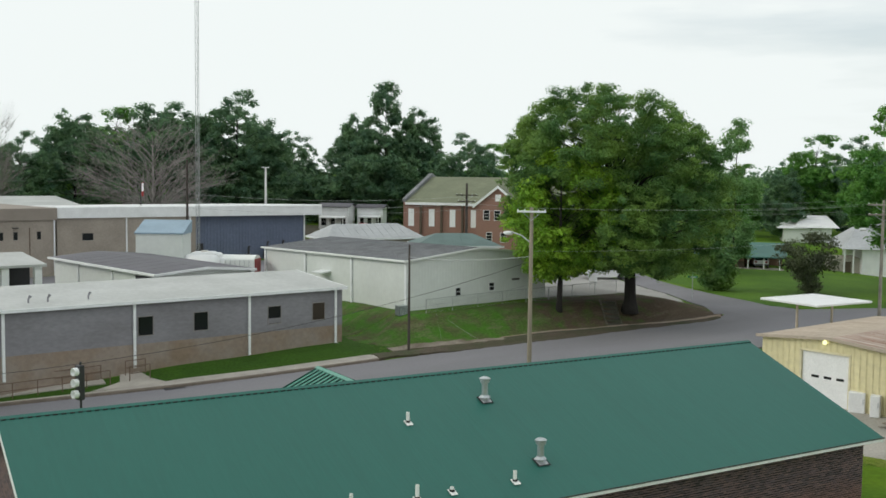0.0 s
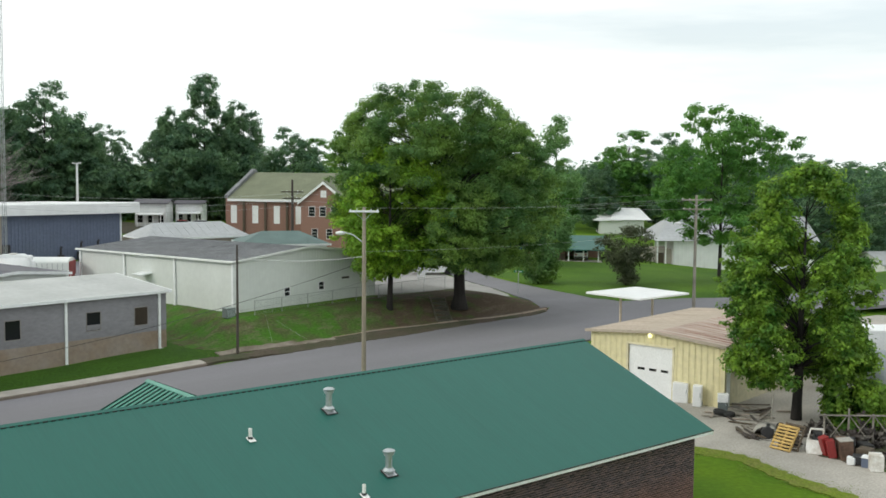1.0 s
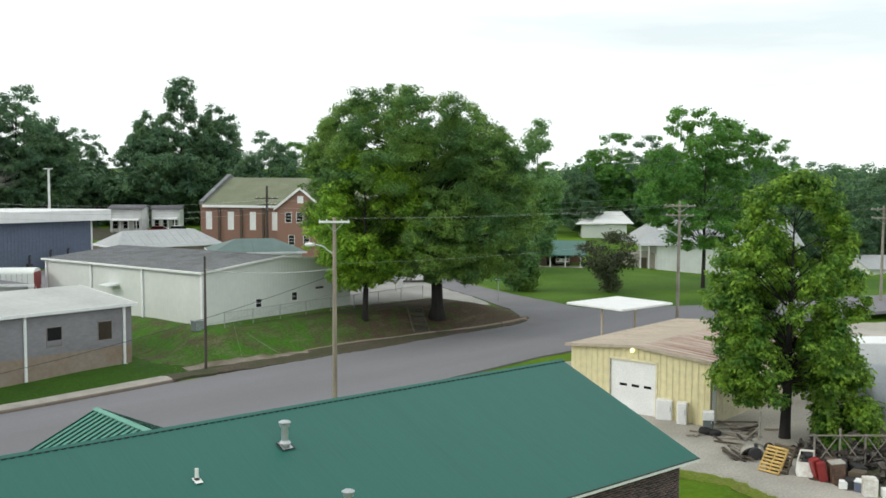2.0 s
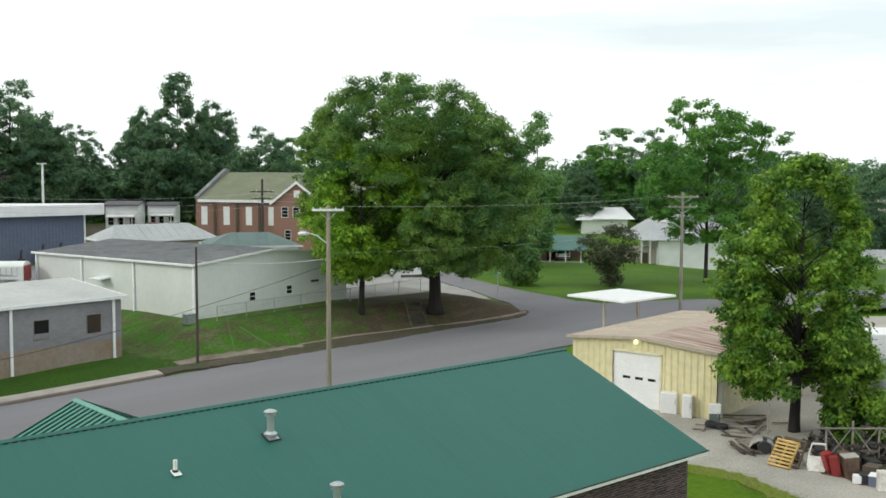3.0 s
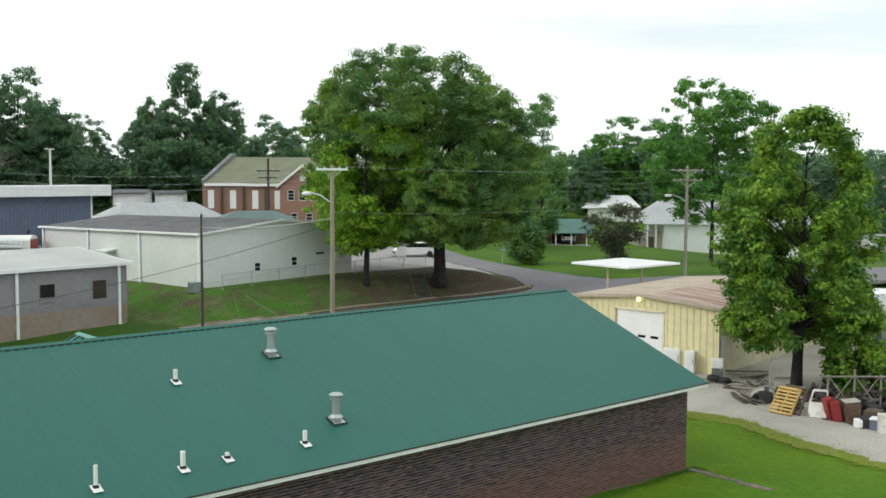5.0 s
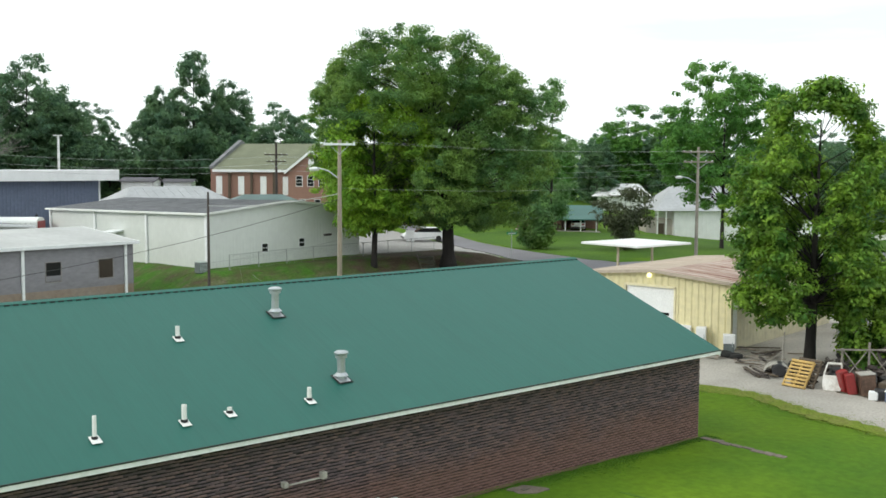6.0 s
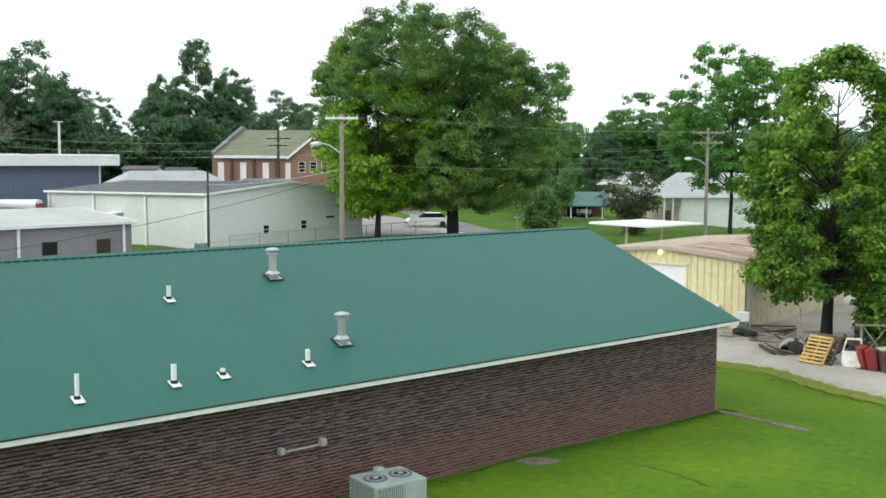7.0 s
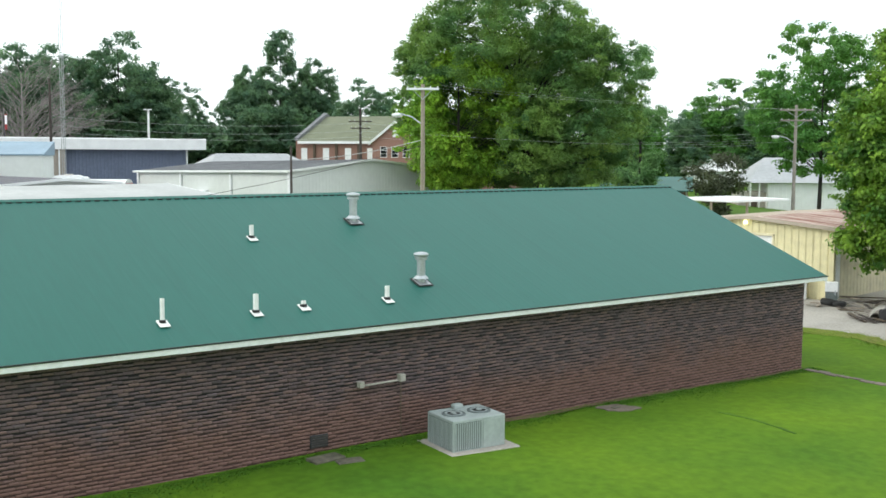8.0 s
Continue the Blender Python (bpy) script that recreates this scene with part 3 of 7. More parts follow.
def bank_kerb():
    """Worn kerb stones, sunk and shifted a little, at the foot of the bank."""
    rng = random.Random(63)
    top = thing("bank_kerb", pose(0, 0, 0), "old worn concrete kerb at the foot of the bank", "kerb", kind="structure")
    x = 13.0
    while x < 34.2:
        e = min(x + rng.uniform(1.3, 2.1), 34.6)
        bm = bmesh.new()
        v, s = [], rng.uniform(-0.05, 0.03)
        for u in (x + 0.02, e - 0.02):
            y, z = float(bank_kerb_y(u)) + rng.uniform(-0.05, 0.05), road_z(u) + s + rng.uniform(-0.02, 0.02)
            v += [bm.verts.new((u, y + o, z + h)) for o, h in ((0, -0.1), (0.02, 0.24), (0.06, 0.28), (0.26, 0.29), (0.28, -0.1))]
        bm.faces.new(v[:5])
        bm.faces.new(v[5:][::-1])
        for i in range(5):
            bm.faces.new((v[i], v[(i + 1) % 5], v[5 + (i + 1) % 5], v[5 + i]))
        part("kerb_stone", bm, "block_tan", top)
        x = e


bank_kerb()
sheet("pavement", [(-60, kerb_y(-60) + 0.25), (-23, kerb_y(-23) + 0.25), (-17, kerb_y(-17) + 0.25), (-12, kerb_y(-12) + 0.25), (-7, kerb_y(-7) + 0.25), (2.0, kerb_y(2) + 0.25), (2.5, kerb_y(2) + 0.9), (1.4, kerb_y(1) + 1.5), (-7, kerb_y(-7) + 1.4), (-12, kerb_y(-12) + 1.5), (-17, kerb_y(-17) + 0.70), (-23, kerb_y(-23) + 0.45), (-60, kerb_y(-60) + 0.45)], 0.03, 2.0, "concrete", "pale concrete pavement beside the street", "pavement")
sheet("gravel_yard", [(7.2, 5.3), (7.9, 3.0), (6.8, 0.2), (6.2, -3.0), (6.6, -9), (14, -16), (60, -14), (60, 20), (34, 26.5), (8.5, 26.5), (5.6, 18), (5.4, 9)], 0.03, 1.6, "gravel",
      "pale dusty gravel yard between the buildings", "gravel yard", rough_edge=0.28, seed=4)


sheet("side_lawn", [(43.6, 45.6), (44.9, 50.6), (46.8, 56.5), (48.8, 63), (52, 71), (63.2, 73.0), (71, 64.8), (84, 58), (97, 43), (84, 30.5), (68, 27.6), (52, 34.6), (49.0, 37.0), (43.6, 40.2), (42.6, 42.0)], 0.03, 2.0, "lawn_far", "green lawn between the side street and the white workshop", "lawn", rough_edge=0.15, seed=61)


# ---- the green-roofed brick building ----
X0, X1, EAVE_Y, RIDGE_Y, EAVE_Z, RIDGE_Z = -28.4, 0.62, -0.36, 6.22, 2.88, 5.48
SLOPE = (RIDGE_Z - EAVE_Z) / (RIDGE_Y - EAVE_Y)
PITCH = math.degrees(math.atan(SLOPE))


def roof_z(y):
    return EAVE_Z + SLOPE * (y - EAVE_Y)


def rib_panel(width, length, ribs, rib=0.003):
    """A roof sheet with ribs: width along x, length along y, its low edge at y = 0."""
    bm = bmesh.new()
    prof = []
    for i in range(ribs):
        c = width * (i + 0.5) / ribs
        prof += [(c - 0.045, 0.0), (c - 0.018, rib), (c + 0.018, rib), (c + 0.045, 0.0)]
    prof = [(0.0, 0.0)] + prof + [(width, 0.0)]
    rows = []
    for y in (0.0, length):
        rows.append([bm.verts.new((x, y, z)) for x, z in prof] + [bm.verts.new((x, y, -0.02)) for x in (width, 0.0)])
    n = len(rows[0])
    for k in range(n):
        bm.faces.new((rows[0][k], rows[0][(k + 1) % n], rows[1][(k + 1) % n], rows[1][k]))
    bm.faces.new(rows[0][::-1])
    bm.faces.new(rows[1])
    return bm


def green_roof(top):
    roof = part("roof", prism([(EAVE_Y + 0.02, EAVE_Z - 0.03), (RIDGE_Y, RIDGE_Z - 0.03), (2 * RIDGE_Y - EAVE_Y - 0.02, EAVE_Z - 0.03), (2 * RIDGE_Y - EAVE_Y - 0.02, EAVE_Z - 0.10), (RIDGE_Y, RIDGE_Z - 0.10), (EAVE_Y + 0.02, EAVE_Z - 0.10)], "x", X0 + 0.02, X1 - 0.02), "roof_seam", top, "green ribbed metal gable roof")
    run = math.hypot(RIDGE_Y - EAVE_Y, RIDGE_Z - EAVE_Z)
    n = 32
    w = (X1 - X0) / n
    first = part("panel", rib_panel(w - 0.0006, run - 0.06, 2, 0.0012), "roof_green", roof)
    first.matrix_local = pose(X0, EAVE_Y - 0.03, EAVE_Z - 0.012, PITCH)
    for side in (0, 1):
        for i in range(n):
            if side == 0 and i == 0:
                continue
            ob = new("panel", first.data)
            ob.parent = roof
            ob.matrix_local = pose(X0 + i * w, EAVE_Y - 0.03, EAVE_Z - 0.012, PITCH)
            if side:
                ob.matrix_local = Matrix.Translation((X0 + (i + 1) * w, 2 * RIDGE_Y - EAVE_Y + 0.03, EAVE_Z - 0.012)) @ Matrix.Rotation(math.pi, 4, "Z") @ Matrix.Rotation(radians(PITCH), 4, "X")
    cap = prism([(RIDGE_Y - 0.13, RIDGE_Z - 0.05), (RIDGE_Y - 0.13, RIDGE_Z - 0.03), (RIDGE_Y, RIDGE_Z + 0.022), (RIDGE_Y + 0.13, RIDGE_Z - 0.03), (RIDGE_Y + 0.13, RIDGE_Z - 0.05), (RIDGE_Y, RIDGE_Z + 0.0)], "x", X0 - 0.02, X1 + 0.02)
    part("ridge_cap", cap, "roof_green", roof, "green ridge capping")
    # closure strips under the capping: dark gaps between the ribs
    bm = bmesh.new()
    x = X0 + 0.1
    while x < X1 - 0.1:
        box(bm, x, x + 0.13, RIDGE_Y - 0.165, RIDGE_Y - 0.131, RIDGE_Z - 0.085, RIDGE_Z - 0.032)
        x += w / 4
    tagged(part("closure_strip", bm, "rubber", roof, "dark closure strips"), kind="stuff")
    for side in (-1, 1):
        y = EAVE_Y if side < 0 else 2 * RIDGE_Y - EAVE_Y
        a, b = sorted((y, y + side * 0.03))
        part("fascia", B(X0 + 0.01, X1 - 0.01, a, b, EAVE_Z - 0.135, EAVE_Z - 0.026, 0.004), "white_trim", top, "white painted fascia")
        part("drip_edge", B(X0, X1, min(y + side * 0.005, y + side * 0.06), max(y + side * 0.005, y + side * 0.06), EAVE_Z - 0.023, EAVE_Z + 0.006), "drip_shadow", top, "drip edge coloured as the shadow line under the roof")
        a, b = sorted((y - side * 0.02, 0.0 if side < 0 else 12.4))
        part("soffit", B(X0 + 0.05, X1 - 0.05, a, b, EAVE_Z - 0.15, EAVE_Z - 0.12), "white_trim", top)
    for gx in (X0, X1 - 0.03):
        part("rake_board", prism([(EAVE_Y, EAVE_Z - 0.20), (RIDGE_Y, RIDGE_Z - 0.20), (2 * RIDGE_Y - EAVE_Y, EAVE_Z - 0.20), (2 * RIDGE_Y - EAVE_Y, EAVE_Z - 0.035), (RIDGE_Y, RIDGE_Z - 0.035), (EAVE_Y, EAVE_Z - 0.035)], "x", gx - 0.012, gx + 0.030), "white_trim", top, "white rake board")
    return roof


brick_building = thing("brick_building", pose(0, 0, 0), "long single-storey dark brick building with a green metal roof", "building")
brick_wall = part("wall", B(-27.9, -0.012, 0.012, 12.4, -0.4, 2.70), "mortar", brick_building, "dark burnt-brick wall")
for gx0 in (-27.9, -0.262):
    part("gable_wall", prism([(0.02, 2.70), (12.4, 2.70), (RIDGE_Y, roof_z(RIDGE_Y) - 0.14)], "x", gx0, gx0 + 0.25), "mortar", brick_building)
green_roof(brick_building)


def gable_porch():
    """The porch on the street side, under a cross gable of seamed metal that runs into the main roof."""
    rx, ry, rz, k, half = -14.78, 15.15, 4.23, 0.457, 3.4
    top = thing("entrance_porch", pose(rx, ry, 0), "entrance porch with a seamed green gable roof", "porch")
    back = -7.2
    roof = part("roof", prism([(-half, rz - k * half), (0, rz), (half, rz - k * half), (half, rz - k * half - 0.1), (0, rz - 0.1), (-half, rz - k * half - 0.1)], "y", back, 0.0), "seam_pale", top, "seamed green gable roof")
    for side in (-1, 1):
        y = -0.12
        while y > back + 0.2:
            part("seam", prism([(0.17 * side, rz - k * 0.17 + 0.002), (half * side, rz - k * half + 0.002), (half * side, rz - k * half + 0.06), (0.17 * side, rz - k * 0.17 + 0.06)], "y", y - 0.028, y + 0.028), "roof_seam", roof)
            y -= 0.34
    part("ridge_cap", prism([(-0.16, rz - 0.03), (0, rz + 0.045), (0.16, rz - 0.03), (0, rz + 0.02)], "y", back, 0.03), "seam_pale", roof)
    for side in (-1, 1):
        part("rake_board", prism([(0, rz - 0.16), (0, rz - 0.01), (half * side, rz - k * half - 0.01), (half * side, rz - k * half - 0.16)], "y", 0.003, 0.04), "roof_seam", top, "dark green rake board")
    part("gable_wall", prism([(-half + 0.3, 2.6), (half - 0.3, 2.6), (0, rz - 0.14)], "y", -0.3, -0.1), "mortar", top)
    for sx in (-1, 1):
        part("post", B(sx * 2.9 - 0.12, sx * 2.9 + 0.12, -0.5, -0.26, -0.9, 2.62, 0.01), "white_trim", top)
    part("beam", B(-half + 0.25, half - 0.25, -0.52, -0.24, 2.45, 2.597, 0.01), "white_trim", top)


gable_porch()


# ---- roof fittings ----
def flue(x, y, h):
    z = roof_z(y)
    top = thing("flue_vent", pose(x, y, z), "galvanised metal flue with a round cap on the green roof", "roof vent", "flues on the green roof")
    part("pipe", lathe([(0.105, -0.15), (0.105, h - 0.14)], 18), "galv", top, smooth=False)
    part("storm_collar", lathe([(0.108, 0.10), (0.19, 0.10), (0.125, 0.17)], 18), "galv", top)
    cap = part("cap", lathe([(0.12, h - 0.15), (0.155, h - 0.14), (0.155, h - 0.07), (0.12, h - 0.06), (0.185, h - 0.05), (0.19, h - 0.01), (0.13, h + 0.03), (0.02, h + 0.05)], 20), "galv", top, "pale round cap")
    fl = B(-0.17, 0.17, -0.20, 0.15, -0.012, 0.012, 0.004)
    fl.transform(Matrix.Rotation(radians(PITCH), 4, "X") @ Matrix.Translation((0, 0, 0.035)))
    part("flashing", fl, "galv", top)
    sk = B(-0.22, 0.22, -0.24, 0.19, -0.006, 0.006, 0.003)
    sk.transform(Matrix.Rotation(radians(PITCH), 4, "X") @ Matrix.Translation((0, 0, 0.030)))
    part("sealant", sk, "rubber", top, "dark sealant edge")
    return top


flue(-13.57, 4.46, 0.74)
flue(-13.63, 1.21, 0.70)


def vent_pipe(x, y, h, r=0.055):
    z = roof_z(y)
    top = thing("vent_pipe", pose(x, y, z), "short white plastic vent pipe in a white flashing", "vent pipe", "plumbing vents on the green roof")
    part("pipe", lathe([(r, -0.1), (r, h), (r - 0.012, h), (r - 0.012, h - 0.06)], 14), "pvc", top)
    part("collar", lathe([(r + 0.03, 0.03), (r + 0.022, 0.075), (r + 0.002, 0.09)], 14), "rubber", top, "black rubber collar")
    fl = B(-0.11, 0.11, -0.17, 0.10, -0.01, 0.01, 0.004)
    fl.transform(Matrix.Rotation(radians(PITCH), 4, "X") @ Matrix.Translation((0, 0, 0.035)))
    part("flashing", fl, "pvc", top)


vent_pipe(-16.85, 3.80, 0.34)
vent_pipe(-15.03, 0.56, 0.34)
vent_pipe(-17.19, 0.58, 0.16)
vent_pipe(-20.42, 0.47, 0.52, 0.045)
vent_pipe(-18.35, 0.53, 0.42, 0.058)


# ---- by the brick wall ----
def ac_unit():
    top = thing("air_conditioner", pose(-14.13, -1.28, 0.10, 0, 0, -5), "grey-green twin-fan air conditioner on a concrete pad", "air conditioner")
    w, d, h = 1.36, 1.10, 0.78
    part("body", B(-w / 2, w / 2, -d / 2, d / 2, 0.06, h, 0.02), "ac_paint", top)
    for sx in (-0.33, 0.33):
        ring = part("fan_guard", lathe([(0.27, h - 0.01), (0.27, h + 0.02), (0.235, h + 0.03), (0.225, h + 0.012)], 28, Matrix.Translation((sx, 0, 0))), "ac_dark", top, "dark round fan guard")
        for k in range(4):
            part("guard_ring", lathe([(0.05 * (k + 1), h + 0.014), (0.05 * (k + 1), h + 0.022), (0.05 * (k + 1) - 0.008, h + 0.022)], 24, Matrix.Translation((sx, 0, 0))), "ac_paint", ring)
        part("fan_hub", lathe([(0.08, h + 0.005), (0.075, h + 0.035), (0.01, h + 0.04)], 16, Matrix.Translation((sx, 0, 0))), "ac_paint", ring)
    part("junction_hood", B(-0.10, 0.14, d / 2 - 0.22, d / 2 - 0.04, h, h + 0.10, 0.02), "ac_paint", top)
    for face, a, b in (("front", -w / 2 + 0.06, 0.04), ("front2", 0.10, w / 2 - 0.06)):
        if face == "front":
            x = a
            while x < b:
                part("louvre", B(x, x + 0.028, -d / 2 - 0.012, -d / 2 + 0.004, 0.12, h - 0.08, 0.003), "ac_paint", top)
                x += 0.055
            part("coil", B(a, b, -d / 2 - 0.004, -d / 2 + 0.002, 0.11, h - 0.07), "ac_dark", top, "dark coil behind louvres")
        else:
            part("access_panel", B(a, b, -d / 2 - 0.012, -d / 2 + 0.002, 0.10, h - 0.06, 0.004), "ac_paint", top)
    y = -d / 2 + 0.08
    part("coil", B(-w / 2 - 0.004, -w / 2 + 0.002, -d / 2 + 0.07, d / 2 - 0.07, 0.11, h - 0.07), "ac_dark", top)
    while y < d / 2 - 0.08:
        part("louvre", B(-w / 2 - 0.012, -w / 2 + 0.004, y, y + 0.028, 0.12, h - 0.08, 0.003), "ac_paint", top)
        y += 0.055
    pad = tagged(part("concrete_pad", B(-0.86, 0.92, -0.80, 0.74, -0.14, 0.05, 0.02), "concrete", None), "weathered concrete pad on the lawn", "pad")
    pad.matrix_world = pose(-14.13, -1.28, 0.14, 0, 0, -5)


ac_unit()


def wall_boxes():
    top = thing("conduit_boxes", pose(0, 0, 0), "two pale electrical boxes joined by a conduit on the brick wall", "electrical boxes")
    for x, z, s in ((-16.14, 1.54, 0.062), (-15.06, 1.57, 0.075)):
        bx = part("box", B(x - s, x + s, -0.14, 0.01, z - s * 1.15, z + s * 1.15, 0.012), "tarp", top)
        part("cover", B(x - s * 0.9, x + s * 0.9, -0.152, -0.138, z - s, z + s, 0.004), "tarp", bx)
    part("conduit", T([(-16.08, -0.05, 1.50), (-15.14, -0.05, 1.51)], 0.024, 8), "tarp", top)
    # thin tube added for a dark smear on the bricks; no pipe runs here
    part("riser", T([(-15.06, -0.05, 1.46), (-15.06, -0.05, 0.30), (-15.0, -0.12, 0.12), (-14.9, -0.3, 0.1)], 0.012, 6), "door_brown", top, "thin brown line for the dark smear on the wall")


wall_boxes()
vent = thing("foundation_vent", pose(-17.16, 0.0, 0.42), "dark metal foundation vent low in the brick wall", "vent")
part("frame", B(-0.22, 0.22, -0.03, 0.01, -0.14, 0.14, 0.006), "steel_dark", vent)
for k in range(5):
    part("slat", B(-0.19, 0.19, -0.045, -0.02, -0.115 + k * 0.05, -0.09 + k * 0.05), "frame_dark", vent)


def flat_slab(name, x, y, w, d, rz, label, mat="concrete", h=0.05):
    ob = part(name, B(-w / 2, w / 2, -d / 2, d / 2, -0.1, h, 0.015), mat, None)
    ob.matrix_world = pose(x, y, float(ground_z(x, y)) + 0.01, 0, 0, rz)
    return tagged(ob, label, "slab")


flat_slab("splash_block", -17.3, -0.55, 0.75, 0.42, 4, "stained concrete splash block on the lawn", "mossy_concrete")
flat_slab("splash_block", -16.95, -0.95, 0.60, 0.36, -12, "worn concrete cover slab sunk in the grass", "mossy_concrete", h=0.025)
flat_slab("cover_stone", -8.85, -0.72, 0.30, 0.16, 10, "pale stone sunk in a bare patch of soil", "mossy_concrete", h=0.03)
for i in range(8):
    flat_slab("path_stone", -0.12 + 0.05 * math.sin(i * 2.1), -0.42 - i * 0.385, 0.25 + 0.06 * math.sin(i * 1.3), 0.37, 6 * math.sin(i * 1.7), "grey broken path stone sunk in the grass", "kerb_tan", h=0.012)


# ---- trees ----
def leaf_cloud(rng, centres, radii, per, size, flat=0.7, rough=0.3):
    """Kite-shaped leaves scattered in clumps, more of them in the larger ones: vertex and face arrays."""
    many = np.maximum(6, per * (radii / radii.mean()) ** 2).astype(int)
    n = int(many.sum())
    c, r = np.repeat(centres, many, 0), np.repeat(radii, many)
    d = rng.normal(size=(n, 3))
    # each clump is a spray, stretched along its own direction
    k = rng.normal(size=(len(centres), 3)) * np.array([1, 1, 0.4])
    k /= np.linalg.norm(k, axis=1)[:, None]
    k = np.repeat(k, many, 0)
    d /= np.linalg.norm(d, axis=1)[:, None]
    q = d * (rng.uniform(0.05, 1.0, n) ** 0.55)[:, None]
    q += k * (q * k).sum(1)[:, None] * 0.8
    p = c + q * r[:, None] * np.array([1, 1, flat]) + rng.normal(size=(n, 3)) * 0.05
    nrm = d * 0.8 + rng.normal(size=(n, 3)) * rough + np.array([0, 0, 0.55])
    nrm /= np.linalg.norm(nrm, axis=1)[:, None]
    a = np.cross(nrm, rng.normal(size=(n, 3)))
    a /= np.linalg.norm(a, axis=1)[:, None]
    b = np.cross(nrm, a)
    s = size * rng.uniform(0.6, 1.3, n)[:, None]
    droop = -0.18 * s * np.array([0, 0, 1])
    v = np.stack([p - a * s * 0.55, p + b * s * 0.34, p + a * s * 0.6 + droop, p - b * s * 0.34], 1).reshape(-1, 3)
    return v, np.arange(4 * n).reshape(n, 4)


DOME = [(0, 0.55), (0.12, 0.85), (0.3, 1.0), (0.55, 1.0), (0.75, 0.90), (0.88, 0.70), (0.96, 0.45), (1, 0.2)]
SHADE = [(0, 0.55), (0.12, 0.85), (0.3, 1.0), (0.5, 0.99), (0.68, 1.0), (0.8, 0.92), (0.9, 0.74), (0.96, 0.52), (1, 0.2)]
EGG = [(0, 0.35), (0.12, 0.75), (0.3, 1.0), (0.5, 0.95), (0.7, 0.78), (0.85, 0.55), (0.95, 0.34), (1, 0.15)]
SPIRE = [(0, 0.6), (0.15, 0.95), (0.4, 1.0), (0.52, 0.72), (0.64, 0.40), (0.85, 0.30), (0.95, 0.2), (1, 0.1)]


def ripple(rng, p, size, waves=9):
    """A smooth random field over points, between about -1 and 1, with lumps of about the given size."""
    k = rng.normal(size=(waves, 3))
    k *= (rng.uniform(0.6, 1.4, waves) * 2.6 / size / np.linalg.norm(k, axis=1))[:, None]
    return np.sin(p @ k.T + rng.uniform(0, math.tau, waves)).sum(1) / math.sqrt(waves) * 0.8


def crown_points(rng, low, height, spread, lean, profile, lump, clumps, clump, gaps=-0.3, uneven=0.12, stray=0.1, avoid=None, thin=0.4):
    """Clumps through the outer part of the crown that the profile gives: lumps bulge and gaps open between them, and thin sprays reach out."""
    hs, ws = np.array([p[0] for p in profile]), np.array([p[1] for p in profile])
    n = clumps * 5
    h = rng.uniform(0, 1, n)
    keep = rng.uniform(size=n) < (np.interp(h, hs, ws) + 0.1) * (1 - thin * np.clip((h - 0.64) / 0.3, 0, 1))
    h = h[keep]
    n = len(h)
    ang = rng.uniform(0, math.tau, n)
    edge = np.interp(h, hs, ws) * spread
    far = rng.uniform(size=n) < stray
    r = np.where(far, rng.uniform(0.97, 1.12, n), rng.uniform(0, 1, n) ** 0.36)
    out = np.stack([np.cos(ang), np.sin(ang), 0 * ang], 1)
    p = out * (edge * r)[:, None]
    p[:, 2] = low + h * (height - low)
    bulge = ripple(rng, p, lump * 1.6)
    p[:, :2] *= (1 + uneven * bulge)[:, None]
    p[:, 2] += uneven * 0.5 * (p[:, 2] - low) * bulge
    open_ = ripple(rng, p, lump) > gaps + 0.5 * np.maximum(0, r - 0.9) + 1.9 * np.maximum(0, h - 0.74)
    p[:, 0] += lean[0] * (0.3 + 0.7 * h)
    p[:, 1] += lean[1] * (0.3 + 0.7 * h)
    if avoid is not None:
        away = p[:, :2] - np.array(avoid[:2])
        ok = (np.hypot(away[:, 0], away[:, 1]) > avoid[2]) | (p[:, 2] > avoid[3])
        ok &= (away @ np.array([0.66, 0.75]) > -0.5) | (np.abs(away @ np.array([0.75, -0.66])) > avoid[2]) | (p[:, 2] > avoid[3])
        open_ &= ok
    p, far, r = p[open_][:clumps], far[open_][:clumps], r[open_][:clumps]
    p[:, 2] = np.clip(p[:, 2], low * 0.9 + 0.15, height * 1.02)
    rad = rng.uniform(*clump, len(p)) * np.where(far, 0.6, 1.0)
    heart = p[rng.permutation(len(p))[: max(8, len(p) // 16)]] * np.array([0.8, 0.8, 0.95])
    return p, rad, heart


